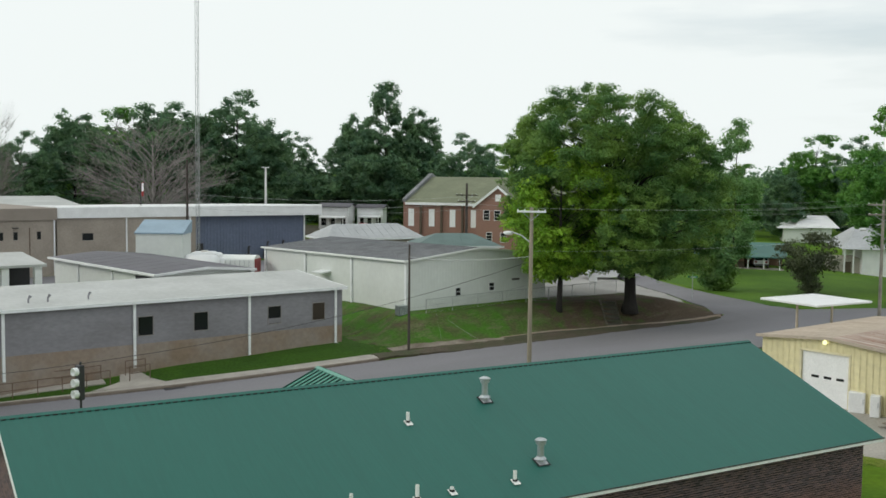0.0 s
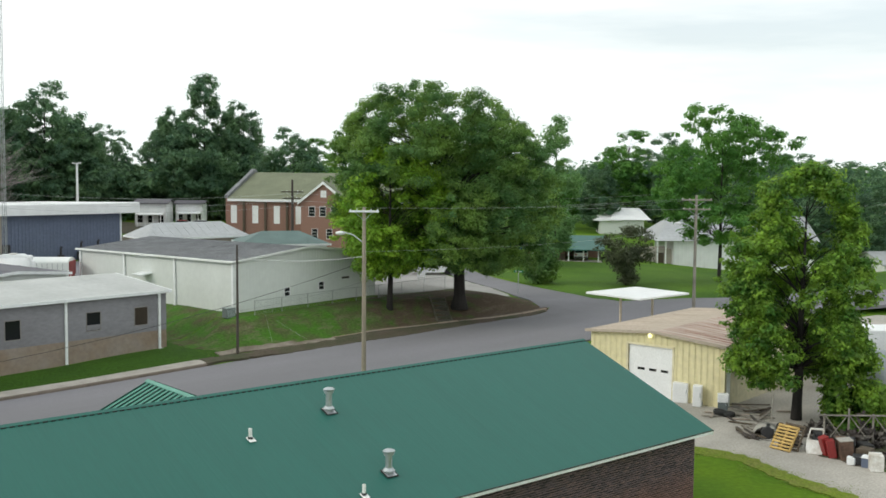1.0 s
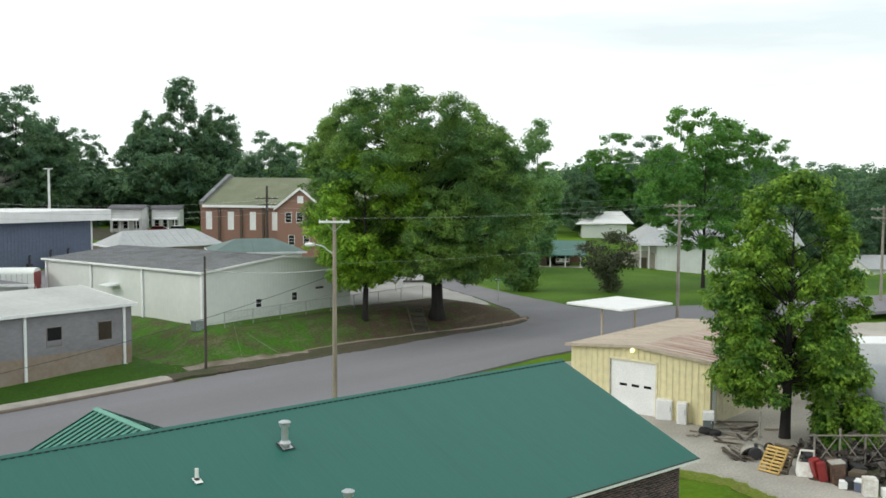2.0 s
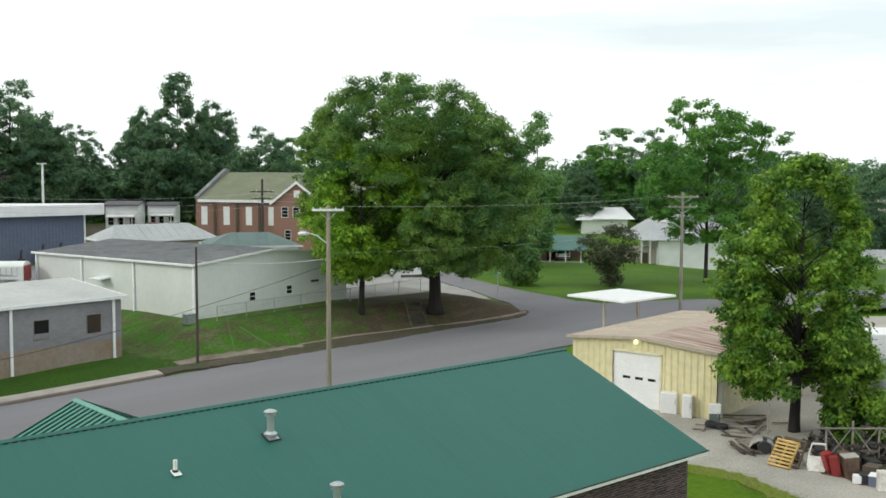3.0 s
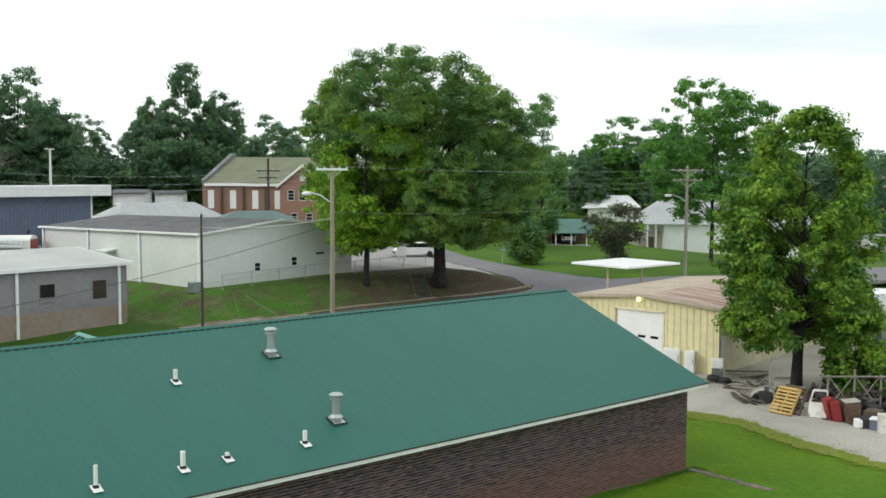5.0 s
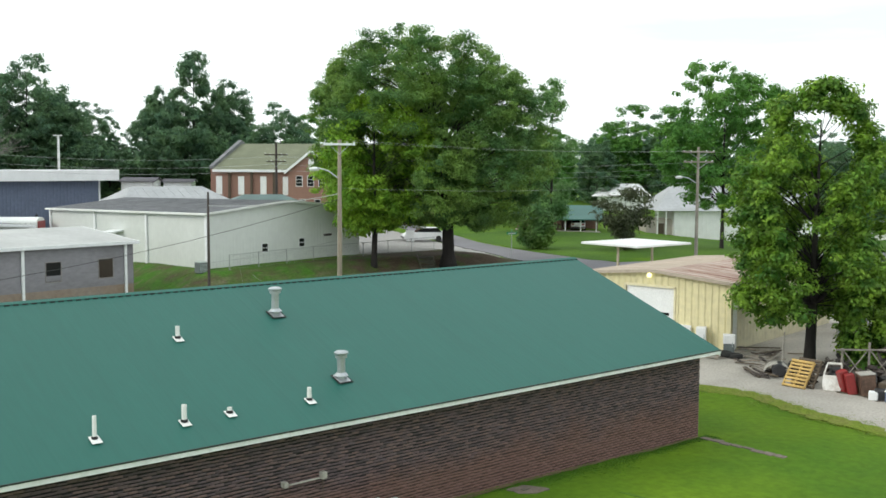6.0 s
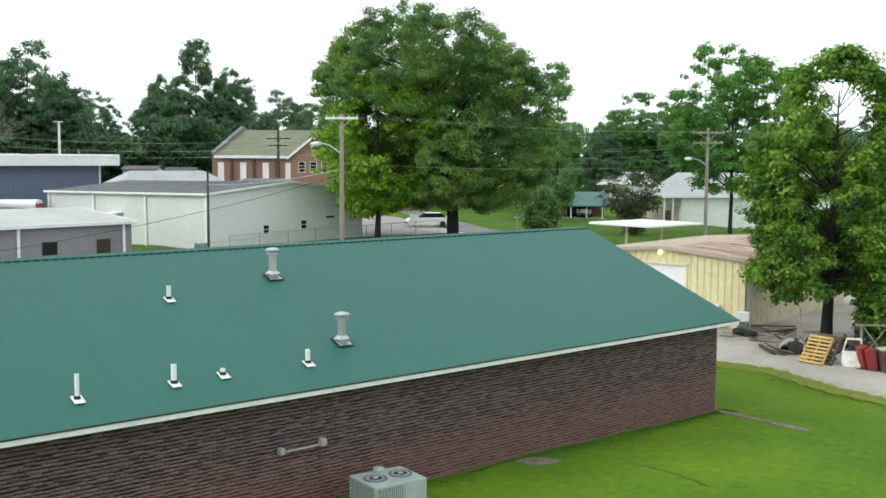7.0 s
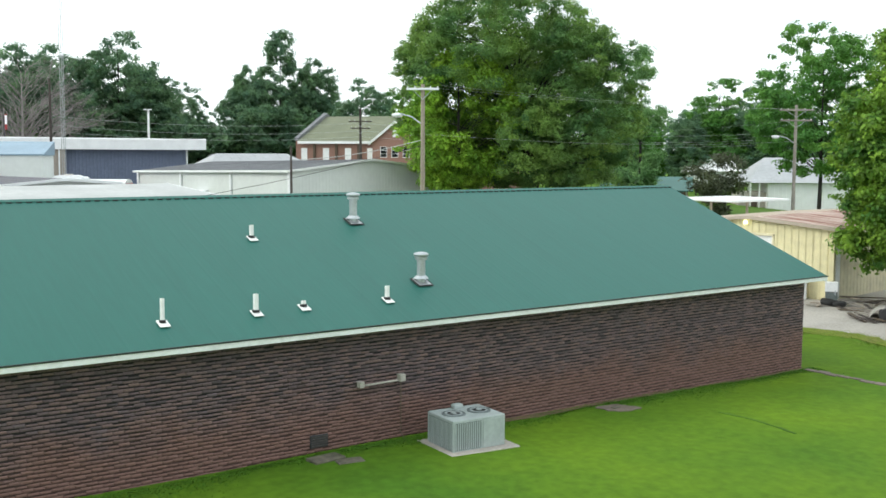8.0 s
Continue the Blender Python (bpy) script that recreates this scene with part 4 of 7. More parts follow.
def build_tree(name, m, label, height, spread, crown_low, leaf_mat, bark="bark", seed=1, clumps=150, per=110, leaf=0.34, trunk=0.4, clump=(0.8, 1.5), lean=(0, 0), group="", limbs=34, crown=True, profile=EGG, lump=2.6, gaps=-0.35, uneven=0.12, stray=0.1, avoid=None, thin=0.4):
    """A tapered trunk, limbs that reach into the lobes of the crown, and a crown of leaf clumps with gaps and an uneven outline."""
    rng = np.random.default_rng(seed)
    top = thing(name, m, label, "tree", group)
    rz = (height - crown_low) / 2
    pts, rad, heart = crown_points(rng, crown_low, height, spread, lean, profile, lump, clumps, clump, gaps, uneven, stray, avoid, thin)
    # trunk and limbs
    bm = bmesh.new()
    fork = crown_low + rz * 0.35
    mid = Vector((lean[0] * 0.06 + 0.1, lean[1] * 0.06, fork * 0.6))
    head = Vector((lean[0] * 0.6, lean[1] * 0.6, fork + rz * 0.5))
    path = [Vector((0, 0, -0.3)), Vector((0, 0, 0.25)), Vector((0.02, 0, 0.9)), mid, Vector((lean[0] * 0.25, lean[1] * 0.25, fork)), head, Vector((lean[0], lean[1], height * 0.86))]
    flare = 1.2 if trunk > 0.5 else 1.0
    tube(bm, path, [trunk * 1.28 * flare, trunk * 1.1 * flare, trunk * 0.98, trunk * 0.84, trunk * 0.66, trunk * 0.4, trunk * 0.08], 10)
    ends = [(q, 1.0) for q in heart] + [(pts[k], 0.55) for k in rng.permutation(len(pts))[:limbs]]
    for q, thick in ends:
        q = Vector(q)
        side = math.hypot(q.x - lean[0], q.y - lean[1])
        zs = min(max(q.z - side * float(rng.uniform(0.5, 0.9)), mid.z + 0.3), height * 0.8)
        j = max(k for k in range(3, 6) if path[k].z <= zs)
        s = path[j].lerp(path[j + 1], (zs - path[j].z) / (path[j + 1].z - path[j].z))
        girth = trunk * (0.26 - 0.14 * min(1.0, zs / height))
        h1 = s.lerp(q, 0.45) + Vector((float(rng.normal()) * 0.3, float(rng.normal()) * 0.3, 0.12 * (q - s).length))
        tube(bm, [s, h1, q], [girth * thick, girth * 0.55 * thick, trunk * 0.03], 6)
        if crown is False:
            for _ in range(5):
                e = q + Vector(rng.normal(size=3)) * 1.1 + Vector((0, 0, 0.6))
                tube(bm, [h1.lerp(q, float(rng.uniform(0.2, 0.9))), e], [trunk * 0.09, trunk * 0.02], 4)
    part("trunk", bm, bark, top, smooth=True)
    if crown:
        v, f = leaf_cloud(rng, pts, rad, per, leaf)
        raw("crown", v, f, leaf_mat, top)
    return top


def stand(x, y, rz=0.0, s=1.0):
    return pose(x, y, float(ground_z(x, y)) - 0.05, 0, 0, rz) @ Matrix.Scale(s, 4)


build_tree("oak_tree", pose(26.6, 43.4, 0.85), "huge spreading shade tree with dense dark green crown on the bank", 18.7, 9.0, 3.2, "leaf_oak", seed=31, clumps=1500, per=205, leaf=0.165, trunk=0.52, clump=(0.34, 0.85), lean=(-0.75, 2.3), limbs=120, profile=SHADE, lump=2.4, gaps=-0.52, uneven=0.10, thin=0.62, stray=0.2, avoid=(-6.4, 1.4, 3.4, 10.5))
build_tree("street_tree", pose(20.2, 44.8, 1.1), "bright yellow-green young tree beside the white building", 13.8, 4.6, 2.8, "leaf_light", seed=5, clumps=290, per=150, leaf=0.24, trunk=0.24, clump=(0.45, 0.95), limbs=30, profile=EGG, lump=2.0, gaps=-0.4, uneven=0.14, stray=0.14)
build_tree("yard_tree", pose(16.4, 5.5, -0.28), "leafy green tree growing out of the junk pile in the yard", 13.2, 3.65, 2.1, "leaf_walnut", seed=24, clumps=600, per=118, leaf=0.19, trunk=0.26, clump=(0.3, 0.62), limbs=90, lean=(0.15, -0.1), lump=1.6, gaps=-0.06, uneven=0.14, stray=0.14,
           profile=[(0, 0.72), (0.08, 0.95), (0.25, 1.0), (0.45, 0.98), (0.6, 0.85), (0.75, 0.70), (0.88, 0.52), (0.96, 0.36), (1, 0.15)])
# added small tree that stands in for the yard tree's low hanging branches
build_tree("sapling", pose(16.9, 2.7, -0.3), "low hanging leaves of the yard tree, built as a separate small tree", 3.4, 1.25, 0.2, "leaf_walnut", seed=27, clumps=110, per=130, leaf=0.2, trunk=0.07, clump=(0.34, 0.66), limbs=14, lump=1.0, stray=0.2)


# ---- buildings across the street ----
def window(parent, x, z, w, h, y=0.0, depth=0.10, frame="frame_dark", pane="glass", bars=1, name="window"):
    """A framed window set in a wall whose face is at y, seen from -y."""
    win = part(name, B(x - w / 2 - 0.06, x + w / 2 + 0.06, y - 0.02, y + depth, z - h / 2 - 0.06, z - h / 2, 0.004), "concrete" if frame == "frame_dark" else frame, parent)
    part("pane", B(x - w / 2, x + w / 2, y - 0.012 + 0.004, y + 0.004, z - h / 2, z + h / 2), pane, win)
    for a, b, c, d in ((x - w / 2 - 0.05, x - w / 2, z - h / 2, z + h / 2 + 0.05), (x + w / 2, x + w / 2 + 0.05, z - h / 2, z + h / 2 + 0.05), (x - w / 2, x + w / 2, z + h / 2, z + h / 2 + 0.05)):
        part("frame", B(a, b, y - 0.035, y + 0.01, c, d, 0.004), frame, win)
    for k in range(bars):
        zz = z - h / 2 + h * (k + 1) / (bars + 1)
        part("bar", B(x - w / 2, x + w / 2, y - 0.028, y - 0.008, zz - 0.02, zz + 0.02), frame, win)
    return win


def grey_building():
    top = thing("block_building", pose(1.42, 46.83, 0, 0, 0, 7.4), "long grey block building with tan base and white roof", "building")
    L, D, e, r = 40.0, 7.1, 3.54, 4.17
    part("wall", prism([(0.0, 0.78), (0.0, e), (D, r - 0.05), (D, 0.78)], "x", -L, 0), "block", top, "grey painted block wall")
    part("base_wall", B(-L, 0, 0.0, D, -1.6, 0.777), "block_tan", top, "tan painted lower wall")
    roof = part("roof", prism([(-0.28, e - 0.03), (-0.28, e + 0.10), (D + 0.2, r + 0.14), (D + 0.2, r)], "x", -L - 0.3, 0.28), "roof_white", top, "white coated low-slope roof")
    part("fascia", B(-L - 0.3, 0.30, -0.33, -0.283, e - 0.08, e + 0.13, 0.006), "white_trim", top, "white gutter")
    part("fascia", prism([(-0.30, e - 0.06), (-0.30, e + 0.13), (D + 0.2, r + 0.18), (D + 0.2, r - 0.02)], "x", 0.283, 0.32), "white_trim", top)
    rng = random.Random(14)
    for x, y, l in ((-4.4, 3.0, 1.5), (-3.6, 2.2, 0.8), (-9.6, 1.4, 1.1), (-9.1, 2.6, 1.3), (-15.0, 1.2, 1.4), (-14.6, 2.2, 0.7), (-21.5, 1.6, 1.2), (-29.0, 2.4, 1.5)):
        z0, z1 = e + 0.105 + (r - e) * y / D, e + 0.105 + (r - e) * (y + l) / D
        w = rng.uniform(0.18, 0.4)
        bm = bmesh.new()
        v = [bm.verts.new(q) for q in ((x, y, z0), (x + w, y + 0.1, z0 + 0.01), (x + w + 0.25, y + l, z1), (x + 0.2, y + l - 0.15, z1 - 0.01))]
        f = bm.faces.new(v)
        bmesh.ops.solidify(bm, geom=[f], thickness=0.012)
        part("roof_patch", bm, "white_trim", roof, "paler patch of roof coating")
    for x in (-18.6, -21.2, -22.4):
        part("roof_pipe", T([(x, 1.5, e + 0.1), (x, 1.5, e + 0.5), (x + 0.12, 1.45, e + 0.72)], [0.06, 0.06, 0.1], 8), "block", roof, "grey roof pipe")
    for i, x in enumerate((-2.06, -5.74, -11.42, -15.37)):
        w = window(top, x, 1.95, 1.0, 1.22, bars=0, frame="frame_pale", pane="amber_board" if i == 0 else "glass")
        if i == 1:
            part("blind", B(x - 0.5, x + 0.5, -0.022, -0.010, 1.36, 1.72), "block", w, "grey half-drawn blind")
    for x in (-0.62, -7.78, -16.15, -24.4, -32.6):
        part("downpipe", B(x - 0.09, x + 0.09, -0.14, -0.02, -0.75, e - 0.06, 0.012), "white_trim", top, "white downpipe")
    part("shoe", T([(-0.62, -0.1, -0.5), (-0.3, -0.4, -0.62), (0.3, -0.5, -0.65)], 0.05, 8), "white_trim", top)


grey_building()


def handrail(x0, x1, y, step, label):
    """Brown pipe rails with posts beside the ramp; it follows the slope of the ground."""
    top = thing("handrail", pose(0, 0, 0), label, "handrail", "handrails by the entrance")
    xs = np.linspace(x0, x1, max(2, int(abs(x1 - x0) / step) + 1))
    g = [float(ground_z(x, y)) for x in xs]
    for x, z in zip(xs, g):
        part("post", T([(x, y, z - 0.1), (x, y, z + 0.98)], 0.03, 6), "rail_brown", top)
    for h in (0.52, 0.98):
        part("rail", T([(x, y, z + h) for x, z in zip(xs, g)], 0.028, 6), "rail_brown", top)


handrail(-34, -16.9, 44.1, 1.45, "brown painted pipe handrail along the ramp")
handrail(-34, -16.6, 42.95, 1.45, "brown painted pipe handrail along the ramp")
handrail(-15.3, -14.0, 43.2, 1.2, "short brown pipe handrail by the entrance path")
handrail(-15.3, -14.0, 44.3, 1.2, "short brown pipe handrail by the entrance path")
sheet("path", [(-18.0, 42.15), (-16.9, 42.1), (-13.2, 42.05), (-13.9, 43.2), (-14.3, 44.75), (-15.6, 44.6), (-15.9, 43.3)], 0.045, 1.0, "concrete", "pale concrete entrance path", "path")
sheet("ramp", [(-34, 43.85), (-23, 43.45), (-16.8, 43.3), (-16.8, 44.2), (-34, 44.2)], 0.10, 2.0, "concrete", "pale concrete access ramp along the wall", "ramp")
drain = part("drain_grate", B(-0.7, 0.7, -0.22, 0.22, -0.05, 0.02, 0.01), "steel_dark", None)
drain.matrix_world = pose(-13.1, 40.72, float(road_z(-13.1)) + 0.005, 0, 0, -3)
tagged(drain, "dark iron kerb drain in the street", "drain")


def traffic_signal():
    x, y = -21.6, 28.0
    z = float(road_z(x))
    top = thing("traffic_signal", pose(x, y, z, 0, 0, 20), "dark traffic signal with three pale visors on a post", "traffic signal")
    part("post", T([(0.05, 0, -0.2), (0.05, 0, 4.75)], 0.06, 8), "steel_dark", top)
    part("housing", B(-0.14, 0.16, -0.2, 0.2, 2.9, 4.6, 0.03), "steel_dark", top)
    for k in range(3):
        part("visor", lathe([(0.20, 0), (0.20, 0.24), (0.17, 0.24), (0.17, 0.02)], 16, Matrix.Translation((-0.14, 0, 3.2 + k * 0.55)) @ Matrix.Rotation(-math.pi / 2, 4, "Y")), "white_paint", top, "pale round visor")


traffic_signal()


def metal_building():
    top = thing("metal_building", pose(7.71, 48.05, 1.0, 0, 0, 6.4) @ Matrix.Rotation(radians(-0.95), 4, "X"), "cream ribbed-metal building with a low grey gable roof", "building")
    W, D, e, p = 14.75, 23.7, 4.27, 5.04
    tops = lambda t: e + (p - e) * (1 - abs(2 * t - 1))
    part("front_wall", ribbed((0, 0), (W, 0), -0.8, tops, 0.30, 0.009), "cream", top)
    part("side_wall", ribbed((0, D), (0, 0), -0.8, lambda t: e, 0.30, 0.010), "cream", top)
    part("side_wall", ribbed((W, 0), (W, D), -0.8, lambda t: e, 0.30, 0.025), "cream", top)
    part("core", prism([(0.06, -0.8), (W - 0.06, -0.8), (W - 0.06, e - 0.06), (W / 2, p - 0.08), (0.06, e - 0.06)], "y", 0.06, D), "cream", top)
    run = math.hypot(W / 2 + 0.25, (p - e) * (W / 2 + 0.25) / (W / 2))
    pit = math.atan2(p - e, W / 2)
    roof = part("roof", prism([(-0.25, e - 0.03), (W / 2, p + 0.0), (W + 0.25, e - 0.03), (W + 0.25, e - 0.07), (W / 2, p - 0.04), (-0.25, e - 0.07)], "y", -0.2, D + 0.2), "roof_grey", top, "weathered grey metal roof")
    n = 24
    w = (D + 0.4) / n
    for side in (0, 1):
        data = None
        for i in range(n):
            if data is None:
                ob = part("panel", rib_panel(w - 0.01, run, 3, 0.03), "roof_grey", roof)
                data = ob.data
            else:
                ob = new("panel", data)
                ob.parent = roof
            if side == 0:
                ob.matrix_local = Matrix.Translation((-0.27, -0.2 + (i + 1) * w, e - 0.02)) @ Matrix.Rotation(-math.pi / 2, 4, "Z") @ Matrix.Rotation(pit, 4, "X")
            else:
                ob.matrix_local = Matrix.Translation((W + 0.27, -0.2 + i * w, e - 0.02)) @ Matrix.Rotation(math.pi / 2, 4, "Z") @ Matrix.Rotation(pit, 4, "X")
    part("gutter", B(-0.38, -0.26, -0.22, D + 0.2, e - 0.13, e + 0.03, 0.01), "cream_trim", top, "pale eaves gutter")
    part("rake_trim", prism([(-0.3, e - 0.12), (-0.3, e + 0.04), (W / 2, p + 0.07), (W + 0.3, e + 0.04), (W + 0.3, e - 0.12), (W / 2, p - 0.09)], "y", -0.26, -0.205), "cream_trim", top, "pale rake trim")
    for y in (0.12, 8.1, 15.9, 23.5):
        part("downpipe", B(-0.15, -0.03, y - 0.12, y + 0.12, -0.7, e - 0.1, 0.012), "white_trim", top, "pale downpipe")
    part("corner_trim", B(-0.05, 0.10, -0.05, -0.032, -0.8, e, 0.004), "cream_trim", top)
    for x, z in ((5.05, 1.52), (8.64, 1.75)):
        window(top, x, z, 0.52, 0.62, y=-0.03, frame="white_trim", bars=1)
    part("wall_vent", B(10.9, 11.7, -0.10, -0.01, 2.15, 2.32, 0.02), "frame_dark", top, "dark wall vent")
    part("awning", prism([(-1.0, 2.50), (-0.02, 2.62), (-0.02, 2.74), (-1.05, 2.60)], "y", 11.6, 13.2), "white_trim", top, "small side awning")


metal_building()


def small_condenser(x, y, z, s=0.75):
    top = thing("condenser", pose(x, y, z), "small grey condenser on the lawn by the metal building", "condenser")
    part("body", B(-s / 2, s / 2, -s / 2, s / 2, 0, s, 0.03), "ac_dark", top)
    part("lid", B(-s / 2 - 0.02, s / 2 + 0.02, -s / 2 - 0.02, s / 2 + 0.02, s, s + 0.05, 0.01), "ac_paint", top)
    for k in range(7):
        part("louvre", B(-s / 2 + 0.04, s / 2 - 0.04, -s / 2 - 0.015, -s / 2, 0.08 + k * 0.09, 0.12 + k * 0.09), "ac_paint", top)


small_condenser(6.75, 47.3, float(ground_z(6.75, 47.3)) - 0.02)


def chain_fence(pts, h, label, step=2.4):
    """Posts, a top rail and wire mesh of crossed strands."""
    top = thing("wire_fence", pose(0, 0, 0), label, "fence")
    wire = bmesh.new()
    for a, b in zip(pts, pts[1:]):
        n = max(1, int(math.dist(a, b) / step))
        prev = None
        for i in range(n + 1):
            x, y = a[0] + (b[0] - a[0]) * i / n, a[1] + (b[1] - a[1]) * i / n
            z = float(ground_z(x, y))
            part("post", T([(x, y, z - 0.2), (x, y, z + h + 0.04)], 0.032, 6), "chain", top)
            if prev:
                part("rail", T([prev, (x, y, z + h)], 0.022, 6), "chain", top)
                p, q = Vector(prev), Vector((x, y, z + h))
                for k in range(0, 13):
                    t = k / 12
                    u = p.lerp(q, t)
                    for sgn in (-1, 1):
                        t2 = t + sgn * h / (q - p).length
                        t2c = min(1, max(0, t2))
                        f = (t2c - t) / (t2 - t)
                        tube(wire, [u, p.lerp(q, t2c) - Vector((0, 0, h * f))], 0.006, 3, False)
            prev = (x, y, z + h)
    part("mesh", wire, "chain", top, "thin wire mesh")


chain_fence([(8.4, 46.3), (21.5, 48.0), (30.5, 49.8)], 1.1, "grey chain-link fence in front of the cream building")


def hip_block(name, m, label, w, d, e, r, roof_mat, wall_mat, ridge=0.5, over=0.4, category="building"):
    """A plain block under a hip roof; ridge: its length as a share of w."""
    top = thing(name, m, label, category)
    part("wall", B(0, w, 0, d, -0.6, e), wall_mat, top)
    bm = bmesh.new()
    c = [bm.verts.new(p) for p in ((-over, -over, e - 0.05), (w + over, -over, e - 0.05), (w + over, d + over, e - 0.05), (-over, d + over, e - 0.05))]
    a, b = bm.verts.new((w / 2 - w * ridge / 2, d / 2, r)), bm.verts.new((w / 2 + w * ridge / 2, d / 2, r))
    for f in ((c[0], c[1], b, a), (c[1], c[2], b), (c[2], c[3], a, b), (c[3], c[0], a), (c[3], c[2], c[1], c[0])):
        bm.faces.new(f)
    roof = part("roof", bm, roof_mat, top)
    part("eaves_trim", B(-over - 0.03, w + over + 0.03, -over - 0.03, -over - 0.002, e - 0.2, e - 0.02), "white_trim", top)
    part("eaves_trim", B(-over - 0.03, -over - 0.002, -over, d + over, e - 0.2, e - 0.02), "white_trim", top)
    k = int(w / 0.9)
    for i in range(1, k):
        x = w * i / k
        t = min(1.0, min(x / max(w / 2 - w * ridge / 2, 0.01), (w - x) / max(w / 2 - w * ridge / 2, 0.01)))
        part("seam", T([(x, -over, e - 0.02), (x, -over + (d / 2 + over) * t, e - 0.035 + (r - e + 0.05) * t)], 0.014, 4), roof_mat, roof)
    return top


hip_block("grey_roofed_building", pose(15.05, 78.5, 1.0, 0, 0, -3.6), "low building with a pale grey metal hip roof", 10.9, 6.0, 4.0, 5.4, "roof_mid", "stucco", 0.72)
hip_block("teal_roofed_building", pose(21.2, 70.3, 1.0, 0, 0, -24), "low building with a teal metal hip roof", 8.6, 7.0, 3.65, 4.75, "roof_teal", "cream", 0.45)


def blue_building():
    top = thing("warehouse", pose(22.3, 96.5, 0.9, 0, 0, 2), "slate-blue and tan warehouse under a deep white roof edge", "building")
    L, D = 32.0, 30.0
    part("roof", prism([(0, 5.86), (0, 7.02), (0.12, 7.12), (0.5, 7.12), (D, 6.3), (D, 5.86)], "x", -L, 0), "white_paint", top, "white roof with a deep fascia")
    part("blue_wall", ribbed((-16.2, 1.2), (-2.0, 1.2), -0.5, lambda t: 5.857, 0.4, 0.03), "blue_siding", top, "slate-blue ribbed wall")
    part("core", B(-16.2, -2.0, 1.26, D - 1, -0.5, 5.857), "blue_siding", top)
    part("corner_post", B(-1.98, -1.8, 1.1, 1.3, -0.5, 5.857), "white_trim", top)
    part("tan_wall", B(-L + 0.1, -16.25, 0.25, D - 1, -0.5, 5.857), "stucco", top, "tan stucco wall")
    window(top, -28.6, 3.75, 1.1, 0.75, y=0.25, bars=0)
    part("downpipe", B(-24.4, -24.25, 0.12, 0.24, -0.5, 5.84), "white_trim", top)
    part("downpipe", B(-17.0, -16.86, 0.12, 0.24, -0.5, 5.84), "white_trim", top)
    part("door", B(-15.9, -15.0, 1.10, 1.16, 0, 2.6, 0.01), "steel_dark", top, "dark side door")
    for k, (x, h, w) in enumerate(((-9.6, 2.0, 0.12), (-7.2, 2.5, 0.3), (-5.2, 2.6, 0.42), (-3.6, 2.2, 0.8))):
        unit = thing("exhaust_unit", pose(22.3 + x, 97.05, 0.9), "dark metal exhaust unit standing before the blue wall", "exhaust unit", "units along the blue wall")
        part("cabinet", B(-w - 0.15, w + 0.15, -0.9, -0.2, 0, h * 0.62, 0.03), "steel_dark", unit)
        part("stack", T([(0, -0.5, h * 0.6), (0, -0.5, h), (0.12, -0.55, h + 0.2)], 0.13, 8), "steel_dark", unit)
        part("vent_grille", B(-w, w, -0.93, -0.903, 0.3, h * 0.5, 0.01), "tank", unit)
    wing = thing("flat_roofed_wing", pose(-9.85, 95.3, 0.9, 0, 0, 12), "tan stucco wing with a brown roof edge", "building")
    part("wall", B(-22, 0, 0, 18, -0.5, 5.7), "stucco", wing)
    part("roof_edge", B(-22.2, 0.2, -0.2, 18, 5.703, 7.0, 0.02), "stucco_brown", wing, "brown flat roof edge")
    for x in (-5.75, -4.25, -1.75):
        window(wing, x, 4.05, 0.34, 0.80, bars=0)
    part("conduit", T([(-2.75, -0.05, 4.9), (-2.75, -0.05, 1.6)], 0.04, 6), "rail_brown", wing)
    part("downpipe", B(-0.16, -0.02, -0.12, -0.003, -0.5, 5.7), "white_trim", wing)
    rear = thing("far_flat_roof", pose(-16.0, 112.0, 0.7, 0, 0, 4), "pale flat-roofed hall behind the tan wing", "building")
    part("wall", B(-10, 13, 0, 16, -0.5, 6.3), "stucco_brown", rear)
    part("roof", prism([(-0.3, 6.303), (-0.3, 6.7), (14, 7.7), (14, 7.3)], "x", -10.3, 13.3), "roof_white", rear, "pale low-slope roof")
    part("wall_lamp", B(-4.6, -4.0, -0.35, 0.0, 4.9, 5.0, 0.02), "frame_dark", wing)
    shed = thing("storage_box", pose(-6.6, 74.6, 1.2, 0, 0, -31), "cream metal storage shed with a pale blue roof", "shed")
    part("wall", B(0, 4.4, 0, 3.2, -0.4, 5.0, 0.02), "cream", shed)
    part("roof", prism([(-0.1, 5.003), (-0.1, 5.12), (3.3, 6.2), (3.3, 5.9), (3.2, 5.003)], "x", -0.1, 4.5), "roof_blue", shed, "pale blue shed roof")
    part("door", B(-0.03, 0.0, 1.2, 2.0, 0, 2.2), "cream_trim", shed)


blue_building()


